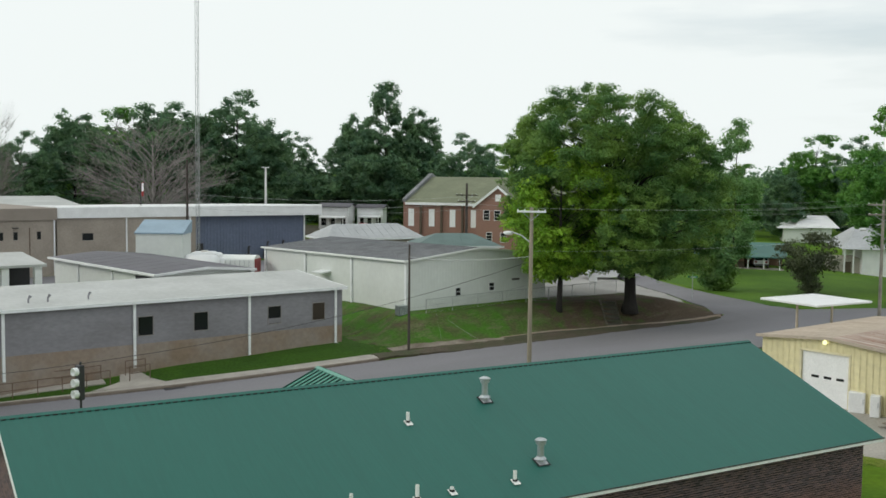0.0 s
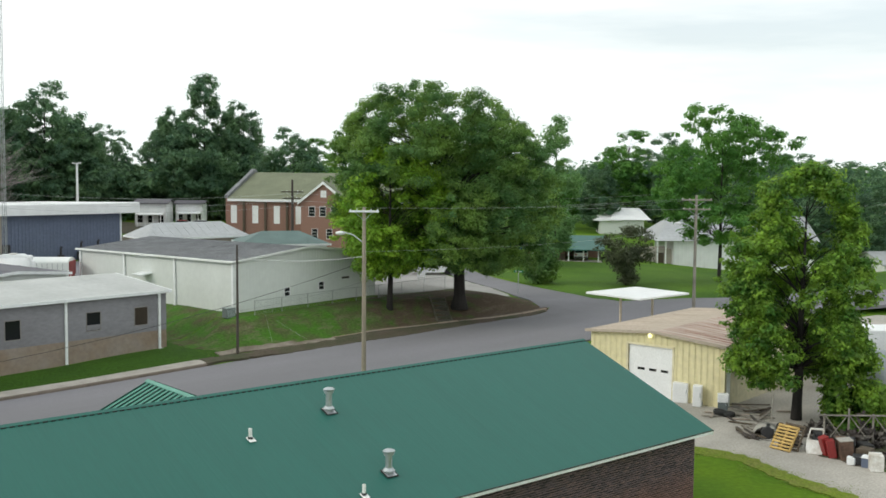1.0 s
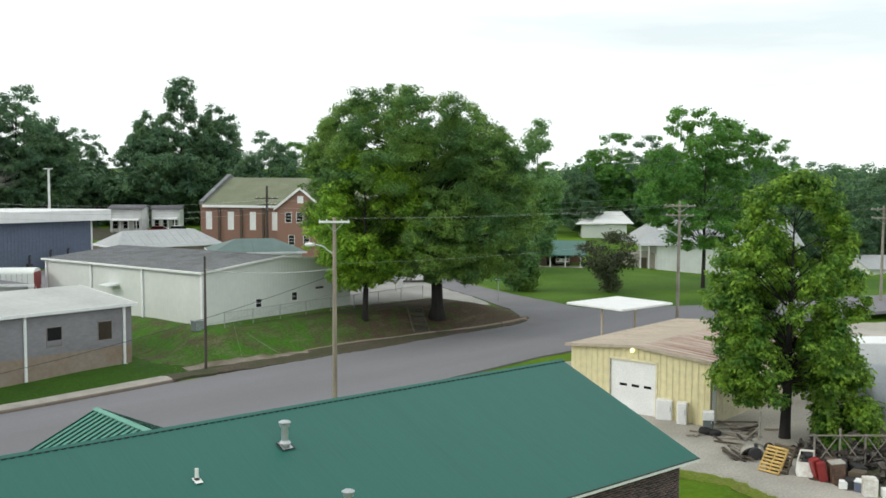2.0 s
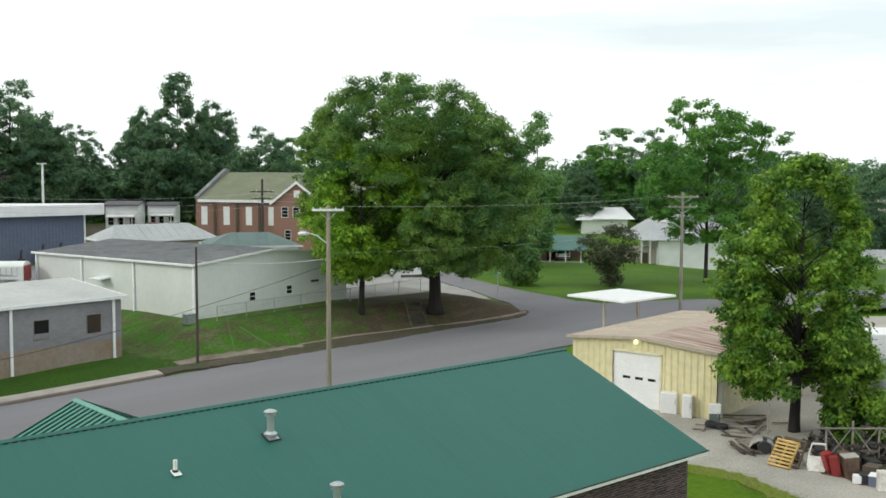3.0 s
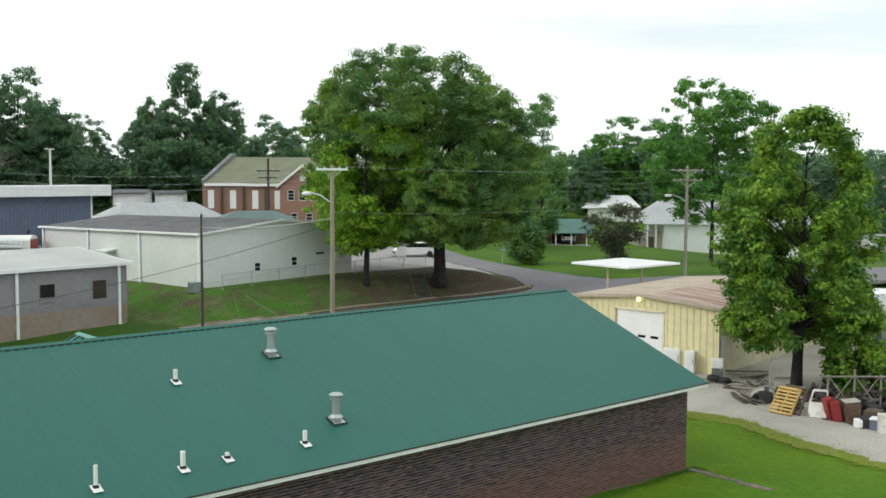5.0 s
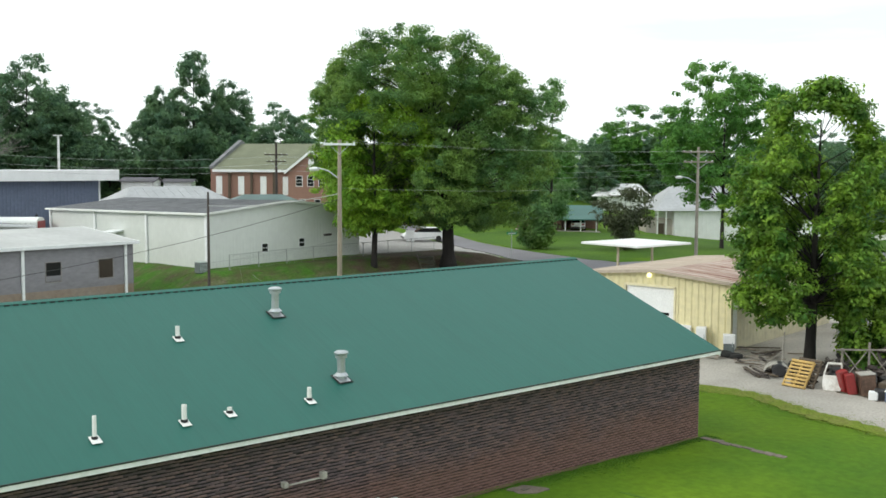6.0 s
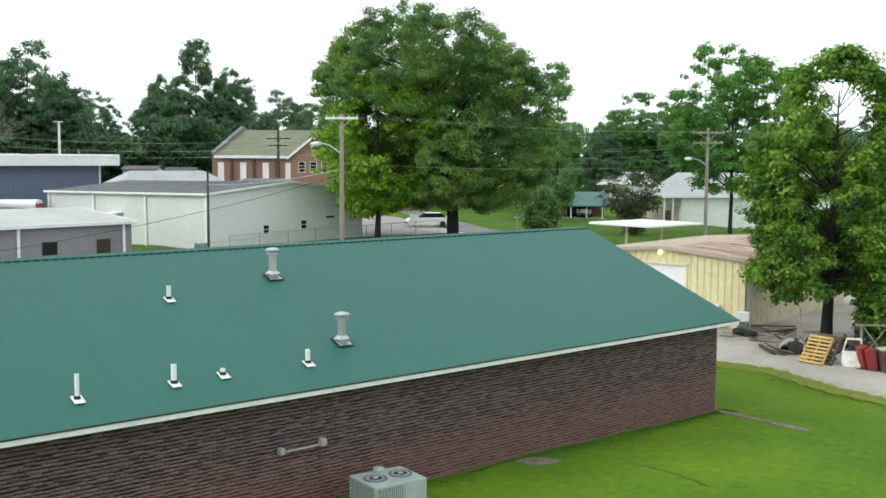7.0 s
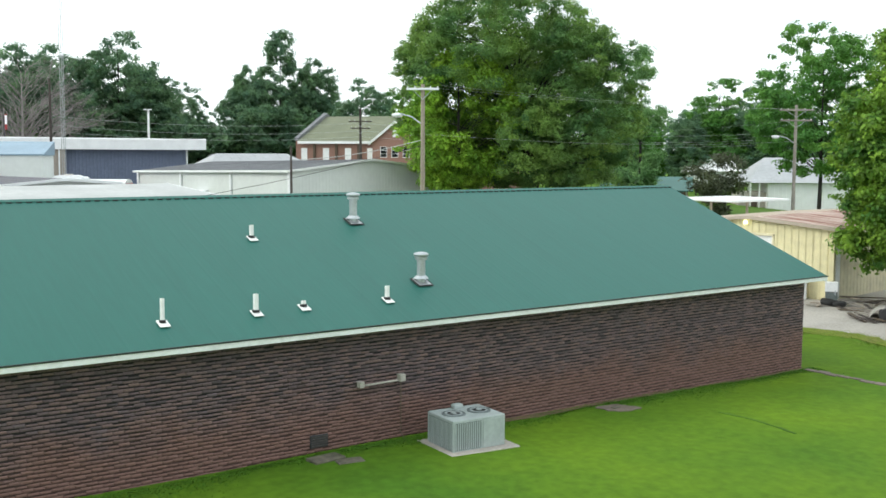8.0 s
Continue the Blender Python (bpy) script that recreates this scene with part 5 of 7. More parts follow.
def low_rear_building():
    top = thing("rear_building", pose(-10.2, 54.4, -0.2, 0, 0, 11.7), "low cream building with a dark grey roof", "building")
    W, D, e, p = 8.3, 19.6, 4.48, 4.82
    part("wall", prism([(0.15, -0.5), (W, -0.5), (W, e), (W / 2, p - 0.1), (0.15, e)], "y", 0.3, D), "cream", top)
    roof = part("roof", prism([(-0.3, e - 0.05), (-0.3, e + 0.08), (W / 2, p + 0.08), (W + 0.3, e + 0.08), (W + 0.3, e - 0.05), (W / 2, p - 0.05)], "y", 0.0, D + 0.3), "roof_dark", top, "dark grey low roof")
    for k in range(9):
        y = 1.2 + k * 2.0
        part("seam", T([(-0.3, y, e + 0.084), (W / 2, y, p + 0.084)], 0.012, 4), "roof_dark", roof)
    part("gutter", B(-0.38, -0.303, -0.02, D + 0.3, e - 0.1, e + 0.10, 0.008), "white_trim", top)
    part("rake_trim", prism([(-0.3, e - 0.1), (-0.3, e + 0.10), (W / 2, p + 0.10), (W + 0.3, e + 0.10), (W + 0.3, e - 0.1), (W / 2, p - 0.1)], "y", -0.06, -0.003), "white_trim", top)
    # flat dark panel in place of the shade inside the open doorway
    part("doorway", B(0.10, 0.147, 0.5, 4.0, 0.2, 4.2), "steel_dark", top, "dark panel for the shaded open doorway")
    for y in (8.0, 14.5):
        part("downpipe", B(0.03, 0.147, y, y + 0.12, -0.4, e - 0.1), "white_trim", top)
    lean = thing("lean_to", pose(-19.2, 62.5, -0.35, 0, 0, 7.4), "pale loading canopy with dark openings and white tanks", "annex")
    # wall coloured dark to stand for the shade inside the canopy
    part("back_wall", B(-8, 2.2, 3.2, 6, -0.5, 4.6), "steel_dark", lean)
    part("roof", prism([(-0.2, 4.85), (-0.2, 5.05), (6.2, 5.6), (6.2, 5.4)], "x", -8.3, 2.5), "roof_white", lean, "pale canopy roof")
    for x in (-6.4, -4.2, -2.3, -0.6, 1.9):
        part("post", B(x - 0.28, x + 0.28, 0.0, 0.5, -0.5, 4.93, 0.02), "white_trim", lean)
    for x in (-5.3, -1.45):
        tk = thing("upright_tank", lean.matrix_world @ pose(x, 1.7, 0.0), "white upright tank under the canopy", "tank", "tanks under the canopy")
        part("shell", lathe([(0.1, -0.4), (0.62, -0.4), (0.62, 3.9), (0.5, 4.15), (0.1, 4.3)], 20), "white_paint", tk, smooth=True)
        part("band", lathe([(0.63, 2.4), (0.65, 2.42), (0.65, 2.5), (0.63, 2.52)], 20), "block", tk)
    for x, z in ((-2.9, 0.9), (-1.9, 1.0)):
        part("roof_pipe", T([(x, 2.2, 5.1), (x, 2.2, 5.3 + z), (x + 0.15, 2.2, 5.4 + z)], 0.07, 6), "frame_dark", lean, "dark roof pipe")


low_rear_building()
sheet("rear_lot", [(22.9, 96.8), (36, 96.2), (38.5, 104), (66, 132), (60, 150), (52, 176), (30, 178), (18, 150), (21, 126)], 0.05, 6.0, "dirt", "dark bare ground behind the warehouse", "bare lot")
sheet("paved_lot", [(-60, 57), (6.5, 63), (6.0, 72), (26, 78), (34, 78), (34, 95.8), (-60, 93.8)], 0.04, 6.0, "asphalt", "grey paved lot between the rear buildings", "paved lot")


def wheel(parent, x, y, z, r, side):
    w = part("wheel", lathe([(r * 0.55, -0.11), (r * 0.95, -0.11), (r, -0.07), (r, 0.07), (r * 0.95, 0.11), (r * 0.55, 0.11)], 20, Matrix.Translation((x, y, z)) @ Matrix.Rotation(math.pi / 2, 4, "X")), "rubber", parent)
    part("rim", lathe([(r * 0.2, -0.10), (r * 0.58, -0.08), (r * 0.58, 0.08), (r * 0.2, 0.10)], 16, Matrix.Translation((x, y, z)) @ Matrix.Rotation(math.pi / 2, 4, "X")), "galv", w)
    return w


def car(name, m, label, paint, length=4.6, height=1.45, pickup=False):
    """A parked car: shaped body, glazed cabin, bumpers, lamps and wheels. It faces +x."""
    top = thing(name, m, label, "car", "parked vehicles")
    L, h = length, height
    k = 0.74 if pickup else 1.0
    body = [(-L / 2, 0.35), (-L / 2, 0.92 * k + 0.12), (-L / 2 + 0.25, 1.0), (L * 0.18, 1.0), (L / 2 - 0.3, 0.88), (L / 2, 0.68), (L / 2, 0.32), (L * 0.36, 0.26), (-L * 0.36, 0.26)]
    bm = prism(body, "y", -0.88, 0.88)
    bmesh.ops.bevel(bm, geom=bm.edges[:], offset=0.06, segments=2, affect="EDGES")
    part("body", bm, paint, top)
    cab = [(-L * (0.02 if pickup else 0.42), 0.98), (-L * (0.0 if pickup else 0.30), h), (L * 0.06, h), (L * 0.22, 0.98)]
    bm = prism(cab, "y", -0.74, 0.74)
    bmesh.ops.bevel(bm, geom=bm.edges[:], offset=0.05, segments=2, affect="EDGES")
    cabin = part("cabin", bm, "glass", top, "dark glazed cabin")
    part("roof_panel", B(-L * (0.0 if pickup else 0.30), L * 0.06, -0.70, 0.70, h - 0.02, h + 0.03, 0.02), paint, cabin)
    for sx in (-0.32, 0.32):
        for sy in (-0.80, 0.80):
            wheel(top, sx * L, sy, 0.32, 0.32, sy)
    for sy in (-0.62, 0.62):
        part("headlight", B(L / 2 - 0.12, L / 2 + 0.01, sy - 0.18, sy + 0.18, 0.60, 0.74, 0.02), "white_paint", top)
        part("tail_light", B(-L / 2 - 0.012, -L / 2 + 0.04, sy - 0.14, sy + 0.14, 0.70, 0.92, 0.01), "red", top)
    for sx in (-1, 1):
        part("bumper", B(sx * (L / 2 + 0.02) - 0.06, sx * (L / 2 + 0.02) + 0.06, -0.84, 0.84, 0.36, 0.54, 0.03), "steel_dark", top)
    return top


def camper():
    """A rounded white camper, seen over the roofs."""
    top = thing("camper", pose(-0.75, 72.3, 1.35, 0, 0, -30), "white rounded camper parked behind the low building", "camper")
    bm = prism([(-1.9, 0.5), (-1.9, 2.5), (-1.3, 3.15), (1.1, 3.2), (1.8, 2.85), (1.9, 0.5)], "y", -1.1, 1.1)
    bmesh.ops.bevel(bm, geom=bm.edges[:], offset=0.3, segments=4, affect="EDGES")
    part("body", bm, "white_paint", top, smooth=True)
    part("window", B(-0.6, 0.8, -1.125, -1.10, 1.6, 2.3, 0.01), "glass", top)
    part("roof_hatch", B(-0.3, 0.3, -0.3, 0.3, 3.17, 3.29, 0.03), "dirty_white", top)
    for sy in (-0.95, 0.95):
        wheel(top, 0.1, sy, 0.36, 0.36, sy)
    part("hitch", T([(-1.9, 0, 0.6), (-3.0, 0, 0.55)], 0.06, 6), "steel_dark", top)


def box_truck():
    """A pale box truck with a low curved roof; its red rear faces the yard."""
    top = thing("box_truck", pose(2.5, 71.8, 1.5, 0, 0, -36), "pale grey box truck with a red rear door", "truck")
    arch = [(-1.15, 0.7)] + [(-1.15 * math.cos(a), 2.25 + 0.42 * math.sin(a)) for a in np.linspace(0, math.pi, 13)] + [(1.15, 0.7)]
    bm = prism(arch, "x", -2.1, 1.75)
    part("box", bm, "cream_trim", top, "pale ribbed box")
    for x in np.arange(-1.9, 1.7, 0.45):
        part("rib", B(x - 0.02, x + 0.02, -1.175, -1.152, 0.8, 2.2), "roof_mid", top)
    part("rear_door", B(1.753, 1.83, -1.02, 1.02, 0.75, 2.35, 0.03), "red", top, "red rear door")
    for sy in (-0.8, 0.8):
        part("tail_light", B(1.832, 1.85, sy - 0.1, sy + 0.1, 0.8, 1.1, 0.01), "white_paint", top)
    part("cab", prism([(-3.5, 0.5), (-3.5, 1.2), (-2.9, 1.35), (-2.5, 2.1), (-2.13, 2.1), (-2.13, 0.5)], "y", -0.95, 0.95), "white_paint", top)
    for sx in (-2.8, 0.6):
        for sy in (-0.95, 0.95):
            wheel(top, sx, sy, 0.4, 0.4, sy)


camper()
box_truck()


def church():
    c = pose(38.7, 105.2, 1.0, 0, 0, -53)
    top = thing("brick_church", c, "red brick church with a green-grey shingle roof and white-framed windows", "church")
    L, D, e, r = 27.0, 19.0, 7.0, 10.4
    part("wall", B(0, L, 0, D, -0.5, e), "brick_red", top)
    part("gable_wall", prism([(0, e), (D, e), (D / 2, r)], "x", 0.0, 0.35), "brick_red", top)
    part("parapet", prism([(-0.1, e + 0.05), (D / 2, r + 0.15), (D + 0.1, e + 0.05), (D + 0.1, e + 0.45), (D / 2, r + 0.6), (-0.1, e + 0.45)], "x", -0.12, 0.42), "roof_grey", top, "raised dark gable coping")
    roof = part("roof", prism([(-0.35, e - 0.1), (-0.35, e + 0.03), (D / 2, r + 0.12), (D + 0.35, e + 0.03), (D + 0.35, e - 0.1), (D / 2, r)], "x", 0.43, L + 0.4), "shingle", top, "green-grey shingle roof")
    part("eaves_board", B(0.43, L, -0.42, -0.36, e - 0.35, e + 0.0, 0.01), "white_paint", top, "white eaves board")
    for i in range(4):
        x = 1.2 + i * 3.1
        window(top, x, 4.9, 0.75, 2.3, y=0, frame="white_paint", pane="white_paint", bars=2, name="tall_window")
        part("pilaster", B(x + 1.35, x + 1.65, -0.22, 0.0, -0.5, e - 0.36, 0.01), "door_brown", top, "dark brick pilaster")
    wing = part("wing", prism([(12.0, -0.5), (18.2, -0.5), (18.2, e - 0.2), (15.1, 9.25), (12.0, e - 0.2)], "y", -3.2, -0.01), "brick_red", top, "gabled brick wing")
    part("wing_roof", prism([(11.6, e - 0.42), (15.1, 9.30), (18.6, e - 0.42), (18.6, e - 0.18), (15.1, 9.54), (11.6, e - 0.18)], "y", -3.35, 6.0), "shingle", top)
    part("barge_board", prism([(11.6, e - 0.55), (15.1, 9.17), (18.6, e - 0.55), (18.6, e - 0.2), (15.1, 9.52), (11.6, e - 0.2)], "y", -3.5, -3.36), "white_paint", top, "white barge board")
    for x in (13.5, 15.0, 16.5):
        window(wing, x, 5.6, 0.8, 1.25, y=-3.2, frame="white_paint", bars=2)
    for x in (13.9, 15.9):
        window(wing, x, 2.7, 0.75, 1.2, y=-3.2, frame="white_paint", bars=2)
    window(wing, 15.1, 7.9, 0.7, 0.8, y=-3.2, frame="white_paint", bars=1, pane="white_paint")


church()


def far_house(m, label, w=9.0, d=7.0, e=3.0, r=5.2, roof_mat="roof_grey", wall_mat="white_paint", porch=True):
    top = thing("house", m, label, "house", "houses beyond the street")
    part("wall", B(0, w, 0, d, -0.6, e), wall_mat, top)
    part("roof", prism([(-0.4, e - 0.12), (-0.4, e), (d / 2, r), (d + 0.4, e), (d + 0.4, e - 0.12), (d / 2, r - 0.14)], "x", -0.4, w + 0.4), roof_mat, top)
    for gx in (0.0, w - 0.2):
        part("gable", prism([(0, e), (d, e), (d / 2, r - 0.15)], "x", gx, gx + 0.2), wall_mat, top)
    for k in range(3):
        window(top, w * (k + 0.5) / 3, 1.7, 0.9, 1.3, y=0, frame="white_paint", bars=1)
    if porch:
        part("porch_roof", prism([(-1.6, 2.45), (-1.6, 2.6), (-0.02, 2.85), (-0.02, 2.7)], "x", 0.4, w - 0.4), wall_mat, top)
        for k in range(4):
            x = 0.7 + (w - 1.4) * k / 3
            part("porch_post", T([(x, -1.45, -0.4), (x, -1.45, 2.46)], 0.09, 8), "white_paint", top)
    return top


far_house(pose(49.6, 158, 0.9, 0, 0, -38), "white wooden house with a porch under the trees", w=5.6, d=6, e=4.6, r=5.2, roof_mat="roof_dark")
far_house(pose(57.6, 158.0, 0.9, 0, 0, -36), "white wooden house half hidden by a tree trunk", w=5, d=5, e=4.4, r=4.9, roof_mat="roof_dark")
car("parked_car", pose(43.4, 66.8, float(ground_z(43.4, 66.8)) + 0.05, 0, 0, 150), "white car parked on the lot behind the fence", "white_paint")
car("parked_car", pose(54.5, 148, 1.2, 0, 0, -35), "dark red parked car by the white houses", "red")
car("parked_car", pose(57.6, 147, 1.2, 0, 0, -35), "pale parked car by the white houses", "white_paint")


# ---- right of the side street ----
def green_house():
    top = thing("green_roofed_house", pose(64.4, 73.7, -0.6, 0, 0, -49), "low dark brick house with a green metal roof and carport", "house")
    w, d, e, r = 10.0, 7.0, 2.75, 4.3
    part("wall", B(0, w * 0.55, 0, d, -0.8, e), "brick_red", top)
    part("back_wall", B(w * 0.55, w, d - 1.6, d, -0.8, e), "brick_red", top)
    part("roof", prism([(-1.0, e - 0.14), (-1.0, e), (d / 2, r), (d + 0.5, e), (d + 0.5, e - 0.14), (d / 2, r - 0.15)], "x", -0.6, w + 0.6), "roof_leafgreen", top, "green metal roof")
    for gx in (0.0, w - 0.2):
        part("gable", prism([(0, e), (d, e), (d / 2, r - 0.16)], "x", gx, gx + 0.2), "door_brown", top)
    for k in range(3):
        x = w * 0.6 + k * w * 0.19
        part("carport_post", B(x - 0.07, x + 0.07, -0.8, -0.66, -0.8, e - 0.14), "white_paint", top)
    window(top, 2.0, 1.6, 1.2, 1.2, y=0, frame="white_paint")
    part("door", B(4.6, 5.5, -0.03, 0.0, 0.0, 2.1), "door_brown", top)


green_house()
car("parked_car", pose(71.2, 69.6, float(ground_z(71.2, 69.6)), 0, 0, 41), "pale car parked under the carport", "white_paint")
sheet("driveway", [(63.5, 73.2), (70.6, 65.4), (72.2, 67.0), (65, 74.6)], 0.05, 2.5, "concrete", "pale concrete driveway before the green-roofed house", "driveway")


def white_sheds():
    a = thing("white_workshop", pose(82.4, 63.2, -1.1, 0, 0, -40), "large white metal workshop with a pale grey hipped roof", "building")
    w, d, e, r = 19.0, 12.0, 4.2, 7.2
    part("wall", ribbed((0, 0), (w, 0), -2.5, lambda t: e, 0.5, 0.03), "white_paint", a)
    part("core", B(0.02, w, 0.06, d, -2.5, e), "white_paint", a)
    bm = bmesh.new()
    lo = [bm.verts.new(q) for q in ((-2.4, -0.5, e - 0.1), (w + 0.5, -0.5, e - 0.1), (w + 0.5, d + 0.5, e - 0.1), (-2.4, d + 0.5, e - 0.1))]
    r1, r2 = bm.verts.new((0.8, d / 2, r)), bm.verts.new((w + 0.5, d / 2, r))
    for f in ((lo[0], lo[1], r2, r1), (lo[1], lo[2], r2), (lo[2], lo[3], r1, r2), (lo[3], lo[0], r1), (lo[3], lo[2], lo[1], lo[0])):
        bm.faces.new(f)
    part("roof", bm, "roof_mid", a, "pale grey metal roof with a hipped end")
    for x in (-2.2, -1.1):
        part("porch_post", B(x - 0.08, x + 0.08, -0.3, -0.14, -2.0, e - 0.1), "white_paint", a)
    part("side_porch", B(-3.4, -0.02, 1.0, 6.0, -0.5, 2.9), "concrete", a, "grey side annex")
    part("porch_door", B(-2.0, -1.1, 0.96, 0.997, 0.2, 2.4), "door_brown", a)
    b = thing("white_house", pose(106.0, 96.6, 0.6, 0, 0, -44) @ Matrix.Scale(0.8, 4), "cream house with a bright white metal roof", "house")
    part("wall", B(0, 9.4, 0, 8, -0.5, 3.9), "cream", b)
    for x0, x1, e0, r0 in ((2.4, 10.4, 3.9, 6.3), (-0.8, 4.2, 3.7, 5.2)):
        bm = bmesh.new()
        q = [bm.verts.new(p) for p in ((x0 - 0.5, -0.5, e0), (x1 + 0.5, -0.5, e0), (x1 + 0.5, 8.5, e0), (x0 - 0.5, 8.5, e0))]
        a1, a2 = bm.verts.new((x0 + 1.6, 4, r0)), bm.verts.new((x1 - 1.6, 4, r0))
        for f in ((q[0], q[1], a2, a1), (q[1], q[2], a2), (q[2], q[3], a1, a2), (q[3], q[0], a1), (q[3], q[2], q[1], q[0])):
            bm.faces.new(f)
        part("roof", bm, "white_paint", b, "bright metal hip roof")
    c = thing("white_barn", pose(99.5, 42.5, -2.6, 0, 0, -40), "white painted barn behind the trees", "barn")
    part("wall", B(0, 24, 0, 10, -1.0, 3.0), "white_paint", c)
    part("roof", prism([(-0.4, 2.9), (-0.4, 3.02), (5, 4.4), (10.4, 3.02), (10.4, 2.9), (5, 4.28)], "x", -0.5, 24.5), "roof_mid", c)
    for gx in (0.0, 23.8):
        part("gable", prism([(0, 3.0), (10, 3.0), (5, 4.27)], "x", gx, gx + 0.2), "white_paint", c)
    for k in range(3):
        part("barn_door", B(3 + k * 7, 6 + k * 7, -0.05, -0.003, 0, 2.7), "white_trim", c)


white_sheds()


def carport():
    top = thing("flat_carport", pose(24.4, 26.9, 0, 0, 0, 0), "open carport with a flat white roof on slim posts", "carport")
    bm = bmesh.new()
    roof = part("roof", box(bm, 0, 5.6, -4.6, 0.3, 3.62, 3.76, 0.02), "white_paint", top, "flat white sheet roof")
    g0 = float(ground_z(27, 25)) - 0.2
    for x in (1.0, 4.6):
        part("post", B(x - 0.06, x + 0.06, -2.16, -2.04, g0 - 0.5, 3.617), "buff_roof", top)
    for k in range(9):
        part("rib", B(0.25 + k * 0.63, 0.30 + k * 0.63, -4.58, 0.28, 3.763, 3.78), "white_paint", roof)


carport()


def yellow_garage():
    top = thing("yellow_garage", pose(15.49, 9.33, -0.2, 0, 0, 8.25), "pale yellow ribbed-metal garage with a rusty low roof", "garage")
    # local y runs along the front, local x goes back from it
    W, D, e, p = 8.49, 13.0, 3.41, 3.72
    d0, d1, dt = 3.09, 5.93, 2.86
    front = lambda t: e + (p - e) * (1 - abs(2 * t - 1))
    part("front_wall", ribbed((0, W), (0, d1), -0.3, lambda t: front(1 - t * (W - d1) / W), 0.37, 0.035, 0.12, 0.04), "yellow", top, "pale yellow ribbed wall")
    part("front_wall", ribbed((0, d0), (0, 0), -0.3, lambda t: front((1 - t) * d0 / W), 0.37, 0.035, 0.12, 0.04), "yellow", top, "pale yellow ribbed wall")
    part("lintel_wall", ribbed((0, d1), (0, d0), dt, lambda t: front((d1 - t * (d1 - d0)) / W), 0.37, 0.035, 0.12, 0.04), "yellow", top)
    part("side_wall", ribbed((0, 0), (D, 0), -0.3, lambda t: e, 0.37, 0.018, 0.12, 0.06), "yellow_rib", top, "faded yellow side wall")
    part("core", prism([(0.06, -0.3), (W - 0.02, -0.3), (W - 0.02, e - 0.08), (W / 2, p - 0.09), (0.06, e - 0.08)], "x", 0.12, D), "yellow_rib", top)
    door = part("shutter_door", B(0.05, 0.10, d0 + 0.02, d1 - 0.02, -0.1, dt - 0.02, 0.006), "white_paint", top, "white overhead door with a row of small panes")
    for k in range(3):
        part("pane", B(0.035, 0.052, d0 + 0.3 + k * 0.75, d0 + 0.75 + k * 0.75, 1.42, 1.56), "glass", door)
    for k in range(5):
        part("panel_line", B(0.038, 0.052, d0 + 0.04, d1 - 0.04, 0.38 + k * 0.52, 0.40 + k * 0.52), "white_trim", door)
    for a, b in ((d0 - 0.11, d0), (d1, d1 + 0.11)):
        part("door_jamb", B(-0.07, 0.08, a, b, -0.1, dt + 0.08), "yellow_rib", top)
    part("door_head", B(-0.07, 0.08, d0 - 0.11, d1 + 0.11, dt - 0.017, dt + 0.1), "yellow_rib", top)
    part("wall_lamp", lathe([(0.03, 0.12), (0.12, 0.04), (0.11, -0.10), (0.04, -0.13)], 12, Matrix.Translation((-0.16, 4.48, 3.47))), "lamp_lit", top, "small lit lamp over the door")
    roof = part("roof", prism([(-0.2, e - 0.03), (W / 2, p), (W + 0.2, e - 0.03), (W + 0.2, e - 0.09), (W / 2, p - 0.06), (-0.2, e - 0.09)], "x", -0.25, D), "buff_roof", top, "faded buff metal roof")
    sl = (p - e) / (W / 2)
    pit = math.atan(sl)
    run = (W / 2 + 0.22) / math.cos(pit)
    for side, mat in ((0, "rust"), (1, "buff_roof")):
        data = None
        for i in range(16):
            w = (D + 0.25) / 16
            if data is None:
                ob = part("panel", rib_panel(w - 0.012, run, 3, 0.03), mat, roof, "rusted roof sheet" if side == 0 else "")
                data = ob.data
            else:
                ob = new("panel", data)
                ob.parent = roof
            if side == 0:
                ob.matrix_local = Matrix.Translation((-0.25 + i * w, -0.22, e - 0.03)) @ Matrix.Rotation(pit, 4, "X")
            else:
                ob.matrix_local = Matrix.Translation((-0.25 + (i + 1) * w, W + 0.22, e - 0.03)) @ Matrix.Rotation(math.pi, 4, "Z") @ Matrix.Rotation(pit, 4, "X")
    part("rake_trim", prism([(-0.25, e - 0.14), (W / 2, p - 0.09), (W + 0.25, e - 0.14), (W + 0.25, e + 0.03), (W / 2, p + 0.07), (-0.25, e + 0.03)], "x", -0.32, -0.252), "buff_roof", top, "buff rake trim")
    part("corner_trim", B(-0.09, 0.0, -0.10, 0.12, -0.3, e - 0.1), "yellow", top)
    part("side_door", B(0.2, 0.6, -0.09, -0.05, -0.2, e - 0.12), "cream_trim", top, "narrow pale side panel")


yellow_garage()


